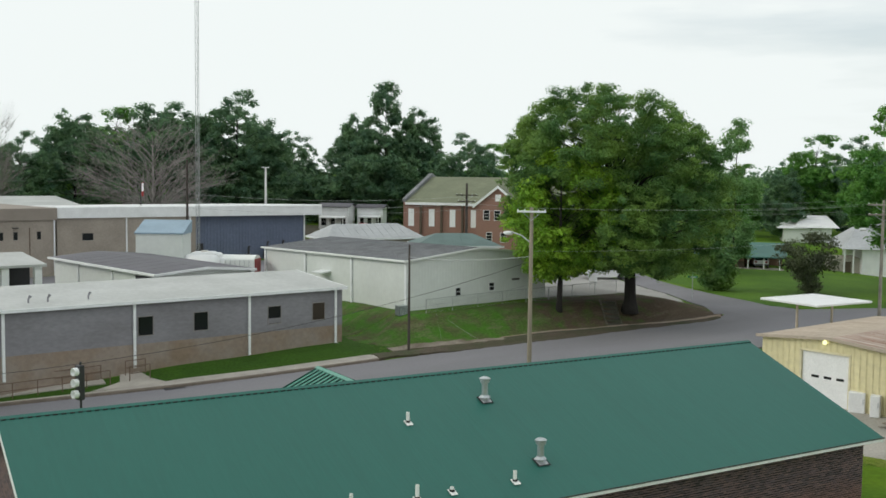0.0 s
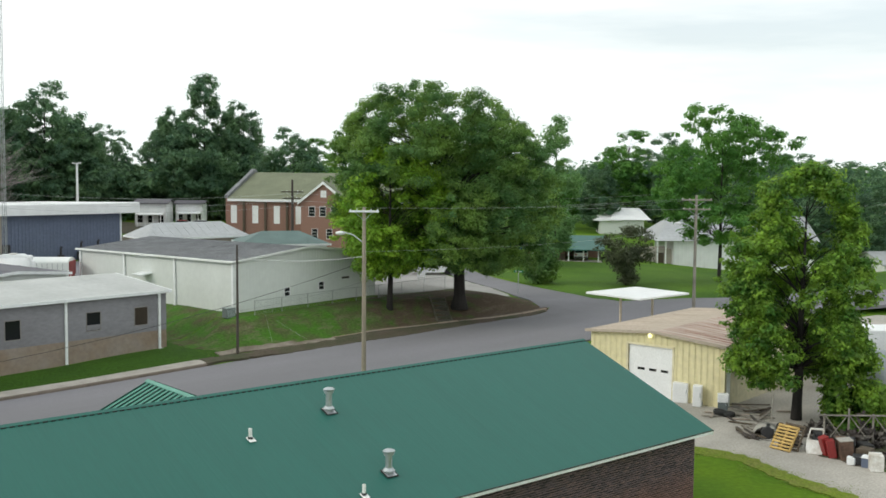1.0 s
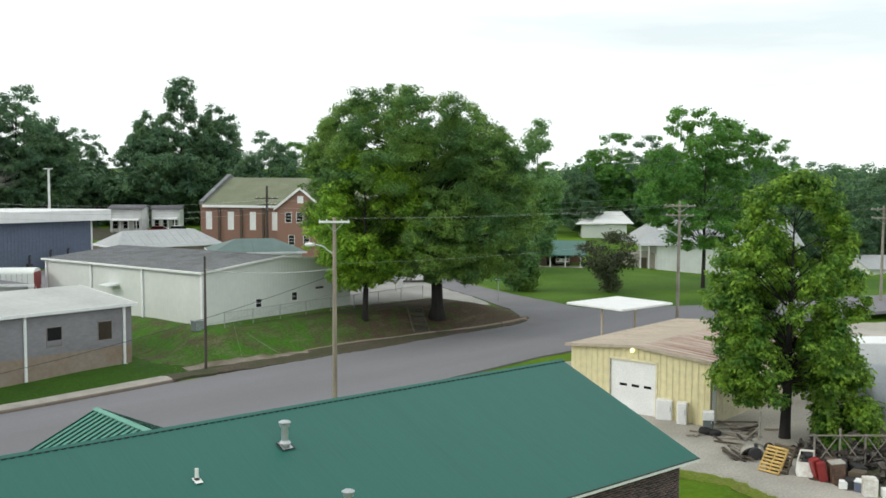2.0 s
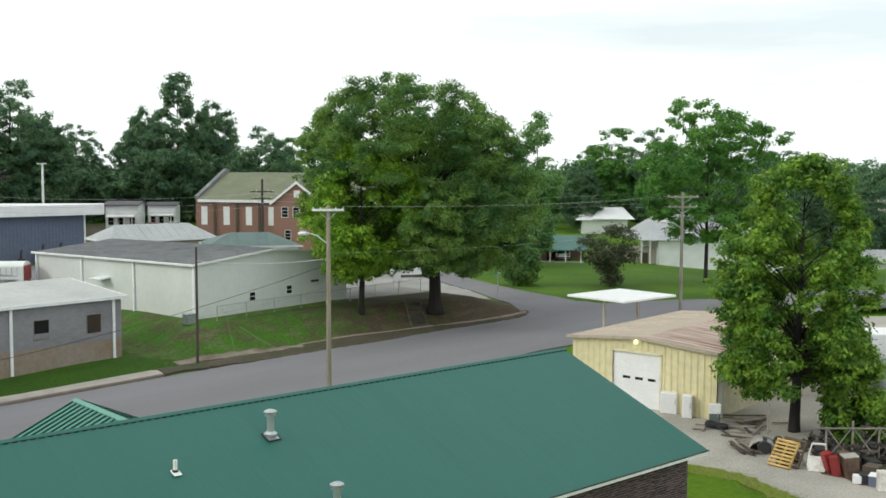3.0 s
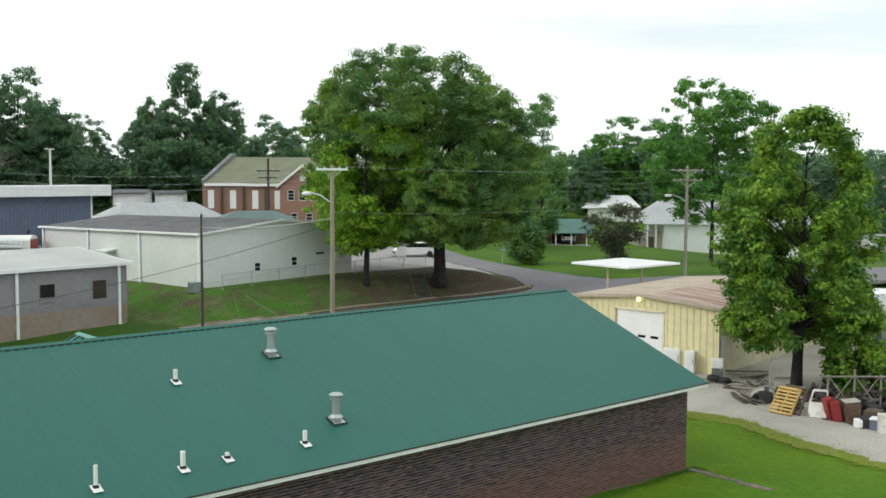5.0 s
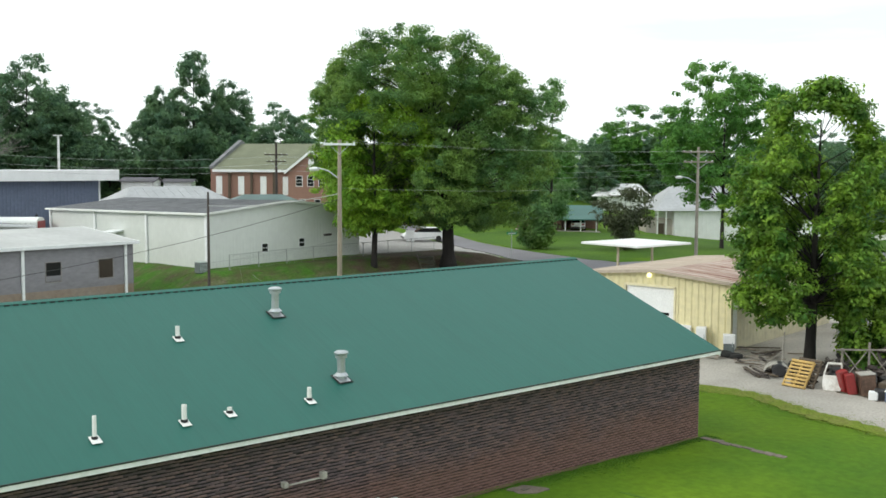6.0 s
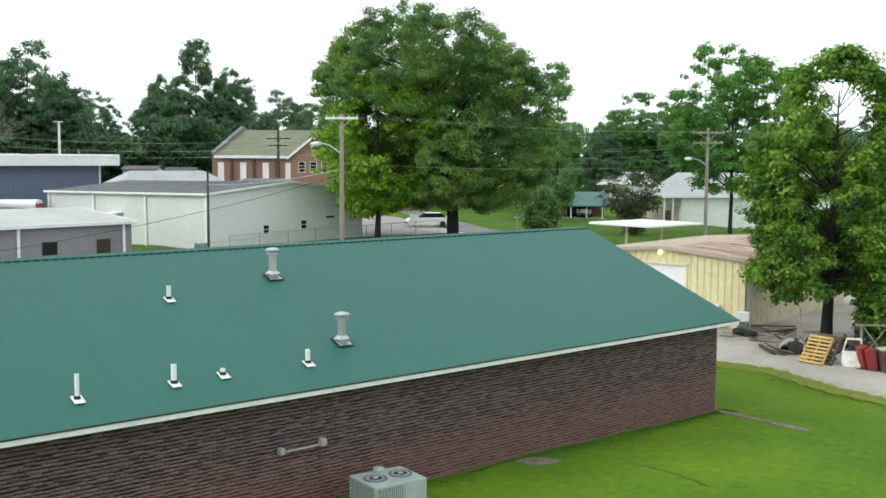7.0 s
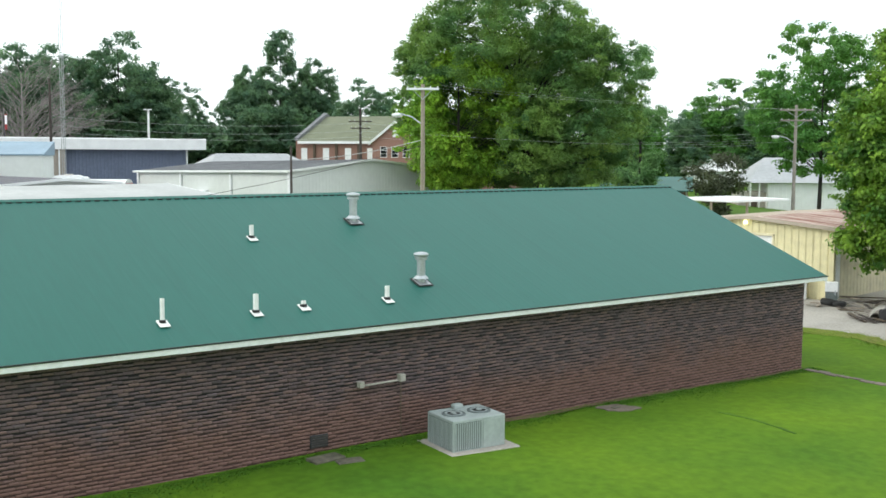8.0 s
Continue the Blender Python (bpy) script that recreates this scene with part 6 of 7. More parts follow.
# ---- poles and cables ----
def utility_pole(name, x, y, h, mat, label, arms=(), lamp=None, r=0.15, rz=0.0, base=None):
    z = float(ground_z(x, y)) if base is None else base
    top = thing(name, pose(x, y, z, 0, 0, rz), label, "utility pole", "poles along the street")
    part("pole", T([(0, 0, -0.4), (0, 0, h * 0.5), (0, 0, h)], [r, r * 0.85, r * 0.68], 12), mat, top)
    for ah, w, am in arms:
        arm = part("crossarm", B(-w / 2, w / 2, -0.06 - r, 0.05 - r, ah - 0.06, ah + 0.06, 0.01), am, top)
        for k in (-0.46, -0.24, 0.24, 0.46):
            part("insulator", lathe([(0.02, 0.0), (0.04, 0.02), (0.024, 0.04), (0.036, 0.06), (0.012, 0.085)], 10, Matrix.Translation((k * w, -r, ah + 0.06))), "white_trim", arm)
        for s in (-1, 1):
            part("brace", T([(0, -r, ah - 0.55), (s * w * 0.3, -r, ah - 0.04)], 0.018, 5), "galv", arm)
    if lamp:
        ah, reach, ang = lamp
        d = Vector((math.cos(radians(ang)), math.sin(radians(ang)), 0))
        arm = part("lamp_arm", T([Vector((0, 0, ah)), d * reach * 0.5 + Vector((0, 0, ah + 0.45)), d * reach + Vector((0, 0, ah + 0.62))], 0.035, 8), "galv", top)
        bm = lathe([(0.05, 0.06), (0.16, 0.02), (0.19, -0.06), (0.13, -0.16), (0.03, -0.18)], 14)
        bm.transform(Matrix.Translation(d * (reach + 0.2) + Vector((0, 0, ah + 0.60))) @ Matrix.Diagonal((1.7, 1.0, 1.0, 1)))
        part("lamp_head", bm, "white_paint", arm, "pale lamp head", smooth=True)
    return top


utility_pole("street_pole", 4.52, 27.1, 11.2, "timber_pole", "weathered wooden street pole with crossarm and lamp", arms=((10.95, 1.75, "white_trim"),), lamp=(9.05, 1.5, 150), rz=-40)
utility_pole("dark_pole", 4.75, 42.5, 7.75, "timber_dark", "short dark creosoted pole on the verge", r=0.105)
utility_pole("street_pole", 42.6, 31.0, 9.9, "timber_grey", "grey wooden pole with two crossarms and a lamp", arms=((9.5, 2.6, "timber_grey"), (8.7, 2.4, "timber_grey")), lamp=(6.9, 1.3, 160), rz=-40, base=0.5)
utility_pole("street_pole", 65.3, 24.5, 9.6, "timber_grey", "grey wooden pole with two crossarms beyond the yard", arms=((9.3, 2.6, "timber_grey"), (8.5, 2.4, "timber_grey")), rz=-40, base=0.1)
utility_pole("street_pole", 29.6, 74.2, 9.6, "timber_dark", "dark wooden pole with crossarms in front of the church", arms=((8.3, 2.4, "timber_dark"), (7.6, 2.0, "timber_dark")), rz=-35, r=0.17)
utility_pole("dark_pole", 0.2, 80.6, 12.2, "timber_dark", "tall dark pole behind the grey building", r=0.15, base=1.0)
utility_pole("lamp_post", 28.4, 131.0, 11.2, "white_trim", "tall pale lamp post before the trees", r=0.22, arms=((11.15, 1.3, "white_trim"),), rz=-40)
utility_pole("signal_post", 1.8, 104, 9.5, "steel_dark", "thin dark mast with a small red and white flag", r=0.08)
flag = thing("flag", pose(1.8, 104, 9.0), "small red and white flag hanging on a mast", "flag")
part("cloth", B(0.08, 0.35, -0.03, 0.03, -0.1, 1.6, 0.02), "red", flag)
part("stripe", B(0.10, 0.33, -0.045, -0.032, 0.5, 1.5), "white_paint", flag)


def lattice_mast(x, y, h):
    top = thing("radio_mast", pose(x, y, 0), "slender steel lattice radio mast", "radio mast")
    r = 0.20
    legs = [Vector((r * math.cos(a), r * math.sin(a), 0)) for a in (0.3, 0.3 + math.tau / 3, 0.3 + 2 * math.tau / 3)]
    for l in legs:
        part("leg", T([l, l + Vector((0, 0, h))], 0.026, 5), "chain", top)
    bm = bmesh.new()
    z, k = 0.0, 0
    while z < h - 0.6:
        for i in range(3):
            a, b = legs[i], legs[(i + 1) % 3]
            if k % 2:
                a, b = b, a
            tube(bm, [a + Vector((0, 0, z)), b + Vector((0, 0, z + 0.6))], 0.010, 3, False)
        z, k = z + 0.6, k + 1
    part("lacing", bm, "galv", top, "thin zigzag lacing")


lattice_mast(1.6, 81.5, 56.0)


def cable(a, b, sag, r=0.004, label="grey overhead cable between poles", name="overhead_cable", mat="cable"):
    a, b = Vector(a), Vector(b)
    pts = []
    for i in range(15):
        t = i / 14
        pts.append(a.lerp(b, t) - Vector((0, 0, 4 * sag * t * (1 - t))))
    tagged(part(name, T(pts, r, 5), mat, None), label, "cable", "overhead cables")


P1, P2, P3, P4, PD = (4.52, 27.1, 10.2), (42.6, 31.0, 10.1), (65.3, 24.5, 9.5), (29.6, 74.2, 10.2), (4.75, 42.5, 6.1)
for dx, dz in ((-0.8, 0.05), (0.8, 0.05)):
    cable((P1[0] + dx * 0.77, P1[1] - dx * 0.64, P1[2]), (P2[0] + dx * 0.77, P2[1] - dx * 0.64, P2[2]), 0.3)
    cable((P2[0] + dx * 0.77, P2[1] - dx * 0.64, P2[2]), (P3[0] + dx * 0.77, P3[1] - dx * 0.64, P3[2]), 0.5)
cable((4.52, 27.1, 7.6), (42.6, 31, 7.6), 0.4, 0.005)
cable((4.52, 27.1, 7.3), PD, 0.25, 0.02)
cable((42.6, 31.0, 9.2), (51, 78, 9.5), 0.7)
cable((42.6, 31.0, 8.2), (51, 78, 8.6), 0.8)
for dz in (0.0, -0.8, -1.4):
    cable((29.6, 74.2, 9.6 + dz), (0.2, 80.6, 9.8 + dz), 0.6, 0.011)
    cable((29.6, 74.2, 9.6 + dz), (90, 66, 9.4 + dz), 0.9, 0.011)
cable((4.52, 27.1, 7.0), (-40, 25.0, 3.4), 1.7, 0.013, mat="steel_dark", label="thick dark cable along the street")
cable((4.75, 42.5, 2.3), (22.5, 47.6, 3.6), 0.3, 0.018)
cable((6.6, 40.9, 0.1), (7.9, 44.2, 2.2), 0.0, 0.003, "thin guy wire on the bank", "guy_wire")
cable((10.6, 42.3, -0.3), (9.3, 44.6, 1.0), 0.08, 0.006, "thin guy wire on the bank", "guy_wire", "chain")


def street_sign():
    x, y = 39.7, 49.5
    top = thing("street_sign", pose(x, y, float(ground_z(x, y)), 0, 0, -40), "green street name sign on a steel post", "street sign")
    part("post", T([(0, 0, -0.3), (0, 0, 2.3)], 0.04, 8), "galv", top)
    for k, rz in enumerate((0, 90)):
        pl = B(-0.45, 0.45, -0.012, 0.012, 2.05 + k * 0.26, 2.27 + k * 0.26, 0.004)
        pl.transform(Matrix.Rotation(radians(rz), 4, "Z"))
        plate = part("plate", pl, "sign_green", top, "green name plate")
        br = B(-0.32, 0.32, -0.018, -0.0125, 2.12 + k * 0.26, 2.20 + k * 0.26)
        br.transform(Matrix.Rotation(radians(rz), 4, "Z"))
        part("lettering_bar", br, "white_paint", plate)


street_sign()


def notice_board(x, y):
    top = thing("notice_board", pose(x, y, float(ground_z(x, y)), 0, 0, -35), "blank white notice board behind the fence", "notice board")
    for k in (-0.3, 0.3):
        part("post", B(k - 0.03, k + 0.03, -0.03, 0.03, -0.2, 1.75), "galv", top)
    part("panel", B(-0.42, 0.42, -0.06, -0.033, 0.75, 1.8, 0.006), "white_paint", top)


notice_board(34.6, 58.2)


# ---- the junk yard ----
def pallet(m, label, mat="pallet"):
    top = thing("pallet", m, label, "pallet", "pallets in the yard")
    for y in (0.0, 0.5, 1.0):
        part("runner", B(0, 1.25, y, y + 0.06, 0.02, 0.11, 0.004), mat, top)
    for k in range(8):
        part("slat", B(k * 0.166, k * 0.166 + 0.095, 0, 1.06, 0.113, 0.132, 0.003), mat, top)
    for k in (0, 3, 7):
        part("bottom_slat", B(k * 0.166, k * 0.166 + 0.095, 0, 1.06, 0.0, 0.018, 0.003), mat, top)
    return top


pallet(pose(10.36, 2.18, -0.25, 0, -54, -3), "fresh yellow wooden pallet leaning on the pile")
pallet(pose(10.72, 1.98, -0.25, 0, -60, -3), "dark brown wooden pallet leaning behind a yellow one", "door_brown")
pallet(pose(12.0, 5.2, -0.24, 0, -8, -30), "weathered wooden pallet lying on the gravel", "timber_grey")


def junk_box(name, x, y, w, d, h, rz, mat, label, category, tilt=0.0, lid=None, hood=0.047):
    top = thing(name, pose(x, y, float(ground_z(x, y)) + 0.02, tilt, 0, rz), label, category)
    part("body", B(-w / 2, w / 2, -d / 2, d / 2, 0, h, 0.025), mat, top)
    part("front_panel", B(-w / 2 + 0.04, w / 2 - 0.04, -d / 2 - 0.015, -d / 2 + 0.004, 0.05, h - max(0.05, hood), 0.006), mat, top)
    if lid:
        part("lid", B(-w / 2 - 0.02, w / 2 + 0.02, -d / 2 - 0.02, d / 2 + 0.02, h + 0.05 - hood, h + 0.05, 0.01), lid, top)
    part("handle", B(w / 2 - 0.12, w / 2 - 0.08, -d / 2 - 0.05, -d / 2 - 0.015, h * 0.45, h * 0.7, 0.004), "galv", top)


junk_box("washing_machine", 10.7, -1.72, 0.58, 0.55, 0.74, 38, "dirty_white", "discarded white washing machine on the gravel", "appliance")
junk_box("metal_cabinet", 11.35, 0.0, 0.62, 0.58, 0.88, 45, "rust_brown", "rust-brown discarded cabinet with a pale top", "cabinet", lid="tarp", tilt=-6)
junk_box("crate", 11.75, 1.5, 0.5, 0.4, 0.62, 55, "steel_dark", "black plastic crate behind the car door", "crate", tilt=-8)
junk_box("crate", 11.9, 0.55, 0.55, 0.45, 0.8, 35, "rust_brown", "rusty open drum crate behind the red lockers", "crate")
junk_box("plastic_tub", 10.75, -0.55, 0.36, 0.34, 0.34, 25, "white_paint", "small white plastic tub on the gravel", "tub")
junk_box("plastic_tub", 10.9, -2.35, 0.4, 0.36, 0.4, 50, "white_paint", "small white plastic tub beside the washing machine", "tub")
junk_box("red_locker", 11.1, 0.5, 0.34, 0.36, 0.85, 40, "red", "red metal locker leaning in the junk pile", "locker", tilt=-12)
junk_box("red_locker", 11.3, 0.85, 0.36, 0.36, 0.95, 62, "red", "dented red metal sheet box in the junk pile", "locker", tilt=-18)
junk_box("crate", 11.05, -0.72, 0.6, 0.45, 0.4, 30, "steel_dark", "dark plastic crate in the junk pile", "crate")
junk_box("crate", 11.7, -0.7, 0.7, 0.6, 0.6, 10, "door_brown", "dark brown wooden crate in the junk pile", "crate")
junk_box("crate", 12.4, 0.55, 0.7, 0.6, 0.7, 20, "steel_dark", "black plastic crate in the junk pile", "crate")
junk_box("crate", 12.7, -0.2, 0.8, 0.5, 0.55, 50, "rubber", "black plastic crate in the junk pile", "crate")
junk_box("crate", 12.1, 1.75, 0.6, 0.5, 0.75, 40, "steel_dark", "black plastic crate in the junk pile", "crate")
junk_box("cooler_box", 10.95, -1.2, 0.55, 0.4, 0.42, 15, "blue_siding", "blue and white cool box in the junk pile", "cool box", lid="white_paint")
junk_box("old_stove", 14.95, 10.6, 0.5, 0.5, 1.15, -60, "white_paint", "old white stove with a dark back by the garage", "appliance")
junk_box("old_stove", 15.05, 11.8, 0.85, 0.55, 1.1, -60, "white_paint", "old white appliance by the garage door", "appliance")
junk_box("metal_cabinet", 15.9, 12.1, 0.7, 0.5, 1.2, -60, "tarp", "grey worn cabinet by the garage door", "cabinet")
junk_box("waste_bin", 14.75, 8.85, 0.52, 0.5, 0.95, -55, "ac_dark", "blue-grey wheeled bin with a white hood", "bin", lid="white_paint", hood=0.42)


def car_door(m):
    top = thing("car_door", m, "scrap white car door leaning in the junk pile", "car door")
    part("panel", prism([(-0.5, 0.0), (0.42, 0.0), (0.55, 0.25), (0.5, 0.6), (-0.55, 0.6), (-0.58, 0.2)], "y", -0.06, 0.05), "dirty_white", top)
    part("door_handle", B(0.28, 0.45, -0.085, -0.063, 0.46, 0.5, 0.006), "steel_dark", top)
    part("inner_lining", B(-0.45, 0.4, 0.053, 0.075, 0.1, 0.52, 0.01), "steel_dark", top)
    for a, b in (((-0.5, 0, 0.6), (-0.32, 0, 1.08)), ((-0.32, 0, 1.08), (0.45, 0, 1.08)), ((0.45, 0, 1.08), (0.5, 0, 0.6))):
        part("window_frame", T([a, b], 0.045, 6), "dirty_white", top)


car_door(pose(11.0, 1.32, -0.24, -24, 0, -62) @ Matrix.Diagonal((0.7, 1, 1.08, 1)))


def tyre(pile, x, y, z, rx=0):
    t = part("tyre", lathe([(0.19, -0.10), (0.30, -0.11), (0.34, -0.06), (0.34, 0.06), (0.30, 0.11), (0.19, 0.10)], 22), "rubber", pile, smooth=True)
    t.matrix_local = pose(x, y, z, rx)
    part("rim", lathe([(0.06, -0.05), (0.19, -0.07), (0.19, 0.07), (0.06, 0.05)], 16), "galv", t)


heap = thing("tyre_pile", pose(14.2, 8.1, -0.12), "pile of worn black scrap tyres by the garage", "tyre pile")
tyre(heap, 0, 0, 0)
tyre(heap, -0.2, 0.4, 0.06, 9)
heap = thing("tyre_pile", pose(12.6, 3.6, 0.1), "worn black scrap tyres standing in the junk", "tyre pile")
tyre(heap, 0, 0, 0, 66)
tyre(heap, 0.1, 0.5, 0, 72)


def mound(x, y, w, d, h, mat, label, name, seed):
    """A heap of broken boards, bent sheets and lumps, thrown over one another."""
    rng = random.Random(seed)
    bm = bmesh.new()
    for k in range(46):
        a, r = rng.uniform(0, math.tau), rng.uniform(0, 1) ** 0.6
        top_z = h * (1 - r ** 1.6)
        px, py, pz = math.cos(a) * r * w, math.sin(a) * r * d, rng.uniform(0.0, 1.0) * top_z
        l, b, c = rng.uniform(0.15, 0.62), rng.uniform(0.06, 0.3), rng.uniform(0.015, 0.14)
        m = pose(px, py, pz + 0.06, rng.uniform(-45, 45), rng.uniform(-50, 50), rng.uniform(0, 180))
        q = bmesh.ops.create_cube(bm, size=1, matrix=m @ Matrix.Diagonal((l, b, c, 1)))
        for v in q["verts"]:
            v.co += Vector((rng.uniform(-1, 1), rng.uniform(-1, 1), rng.uniform(-0.6, 1))) * 0.035
            v.co.z = max(v.co.z, -0.05)
    ob = part(name, bm, mat, None)
    ob.matrix_world = pose(x, y, float(ground_z(x, y)), 0, 0, seed * 40)
    return tagged(ob, label, "junk heap")


def arched_sheet():
    """A curved sheet of pale metal that rests over an old drum."""
    x, y = 12.2, 4.6
    z = float(ground_z(x, y))
    bm = bmesh.new()
    ring = [(math.cos(a) * 0.62, math.sin(a) * 0.55) for a in np.linspace(0.25, math.pi - 0.1, 13)]
    rows = [[bm.verts.new((u * k, v, w * k)) for u, w in ring] for v in (-0.5, 0.5) for k in (1.0, 0.96)]
    for i in range(12):
        for a, b in ((0, 2), (3, 1), (1, 0), (2, 3)):
            bm.faces.new((rows[a][i], rows[a][i + 1], rows[b][i + 1], rows[b][i]))
    for i in (0, 12):
        bm.faces.new([rows[k][i] for k in (0, 1, 3, 2)])
    ob = part("arched_sheet", bm, "tarp", None, smooth=True)
    ob.matrix_world = pose(x, y, z + 0.05, 0, 0, -58)
    tagged(ob, "curved pale metal sheet lying over an old drum", "metal sheet")
    dr = thing("oil_drum", pose(x - 0.15, y - 0.15, z + 0.32, 90, 0, -58), "dark dented oil drum lying under a curved sheet", "drum")
    part("shell", lathe([(0.24, -0.42), (0.29, -0.42), (0.285, -0.1), (0.3, -0.08), (0.285, -0.06), (0.285, 0.3), (0.3, 0.32), (0.285, 0.34), (0.29, 0.42), (0.24, 0.42)], 22), "steel_dark", dr, smooth=True)
    part("end_cap", lathe([(0.236, 0.40), (0.236, 0.405)], 20), "rust", dr)


arched_sheet()
mound(11.7, 3.0, 0.5, 0.5, 0.7, "scrap", "dark heap of scrap in the yard", "debris_mound", 5)
mound(12.5, 1.3, 0.9, 0.7, 0.6, "scrap", "dark heap of scrap in the yard", "debris_mound", 7)
mound(17.9, 4.0, 0.8, 0.7, 0.9, "tank", "grey sheeted heap behind the tree", "debris_mound", 9)


def plank(x, y, z, l, rz, ry=0.0, mat="timber_grey", w=0.14):
    ob = part("scrap_board", B(-l / 2, l / 2, -w / 2, w / 2, -0.02, 0.025, 0.004), mat, None)
    ob.matrix_world = pose(x, y, z, 0, ry, rz)
    tagged(ob, "weathered scrap board lying on the ground", "board", "scrap boards")


rb = random.Random(8)
for k in range(20):
    px, py = rb.uniform(13.2, 17.5), rb.uniform(6.2, 9.0)
    plank(px, py, float(ground_z(px, py)) + 0.07 + 0.03 * (k % 4), rb.uniform(0.9, 2.6), rb.uniform(0, 180), rb.uniform(-3, 3), rb.choice(["timber_grey", "timber_pole", "door_brown", "timber_dark"]))
for k in range(12):
    px, py = rb.uniform(11.0, 12.6), rb.uniform(4.4, 6.2)
    plank(px, py, float(ground_z(px, py)) + 0.07 + 0.03 * (k % 4), rb.uniform(0.7, 1.7), rb.uniform(20, 80), rb.uniform(-6, 6), rb.choice(["timber_grey", "timber_dark", "door_brown"]))
plank(15.0, 6.05, 0.45, 1.5, 0, -84, "tarp", 0.06)


def big_tank():
    """A long silver tank on a braced timber cradle."""
    top = thing("storage_tank", pose(22.4, 4.6, 0, 0, 0, -41), "large silver storage tank on a timber cradle", "tank")
    bm = lathe([(0.1, 0.0), (0.9, 0.06), (1.45, 0.35), (1.62, 0.8), (1.62, 8.2), (1.45, 8.65), (0.9, 8.94), (0.1, 9.0)], 36, Matrix.Translation((-0.6, 0, 1.25)) @ Matrix.Rotation(math.pi / 2, 4, "Y"))
    part("shell", bm, "tank", top, "silver painted shell", smooth=True)
    part("top_valve", lathe([(0.14, 0), (0.14, 0.2), (0.2, 0.2), (0.2, 0.28), (0.02, 0.3)], 14, Matrix.Translation((2.0, 0, 2.84))), "galv", top)
    for x in (0.6, 3.0, 5.4, 7.6):
        part("saddle", B(x - 0.15, x + 0.15, -1.5, 1.5, -0.4, 0.1, 0.02), "timber_grey", top)
    fr = thing("timber_frame", pose(12.85, 1.95, -0.3, 0, 0, -41), "grey braced timber frame beside the tank", "timber frame")
    for x in (0.0, 1.15, 2.3, 3.45, 4.6):
        part("post", B(x - 0.04, x + 0.04, -0.04, 0.04, 0, 1.55 + 0.25 * (x == 1.15), 0.006), "timber_grey", fr)
    for x in (0.0, 1.15, 2.3, 3.45):
        part("brace", T([(x + 0.05, -0.02, 1.45), (x + 1.08, -0.02, 0.1)], 0.03, 5), "timber_grey", fr)
        part("brace", T([(x + 0.05, 0.02, 0.1), (x + 1.08, 0.02, 1.45)], 0.025, 5), "timber_grey", fr)
    part("rail", B(-0.3, 5.0, -0.075, -0.042, 1.46, 1.53, 0.006), "timber_grey", fr)
    tr = thing("white_trailer", pose(23.4, 8.3, -0.3, 0, 0, -41), "long white box trailer behind the tank", "trailer")
    part("box", B(1.2, 10.5, 0, 2.4, 0.9, 3.75, 0.06), "white_paint", tr)
    for sx in (3.6, 4.7):
        wheel(tr, sx, 0.25, 0.5, 0.5, 1)


big_tank()
# dirty ground, made darker for the shade of tree, tank and junk
sheet("dark_soil", [(15.2, 3.0), (12.5, 2.6), (11.0, 1.1), (10.7, -0.6), (11.0, -2.8), (14, -7), (26, -9), (30, 2), (22, 6.5), (18.4, 4.6)], 0.045, 1.2, "dirt", "dark soil with painted shade under the tree and tank", "soil", rough_edge=0.35, seed=15)
for px, py, pw, ph, sd in ((13.6, 2.4, 0.9, 1.0, 11), (14.4, 0.6, 1.1, 1.1, 13), (15.4, -0.8, 1.0, 1.2, 15), (14.9, 3.4, 0.8, 0.8, 17), (13.4, -1.4, 0.9, 1.0, 19), (17.0, 0.2, 1.1, 1.2, 21), (13.3, 0.7, 0.8, 0.9, 23), (16.0, 1.6, 1.0, 1.2, 25), (14.2, -2.6, 0.9, 1.0, 27)):
    mound(px, py, pw, pw * 0.8, ph, "scrap", "dark heap of scrap in the yard", "debris_mound", sd)


def yard_lamp():
    x, y = 18.9, 5.4
    top = thing("yard_lamp", pose(x, y, float(ground_z(x, y))), "white lamp head on a slim yard post", "lamp post")
    part("post", T([(0, 0, -0.2), (0, 0, 3.9)], 0.045, 8), "galv", top)
    bm = lathe([(0.05, 0.12), (0.26, 0.06), (0.30, -0.04), (0.2, -0.14), (0.05, -0.16)], 16)
    bm.transform(Matrix.Translation((0, 0, 3.95)) @ Matrix.Diagonal((1.5, 1, 1, 1)))
    part("lamp_head", bm, "white_paint", top, smooth=True)


yard_lamp()


# ---- other trees ----
build_tree("lawn_tree", stand(53.8, 47.7), "small dark dull-green tree on the lawn", 6.6, 2.9, 0.5, "leaf_plum", seed=31, clumps=190, per=42, leaf=0.22, trunk=0.10, clump=(0.36, 0.75), limbs=36, lump=1.1, gaps=-0.2, uneven=0.14, stray=0.25, profile=[(0, 0.25), (0.25, 0.6), (0.55, 1.0), (0.8, 0.9), (0.93, 0.6), (1, 0.3)])
build_tree("bush", stand(47.4, 54.2), "dense dark green bush beside the side street", 4.9, 1.35, 0.1, "leaf_oak", seed=37, clumps=110, per=90, leaf=0.3, trunk=0.12, clump=(0.6, 1.0), limbs=10, lump=1.6, stray=0.15)
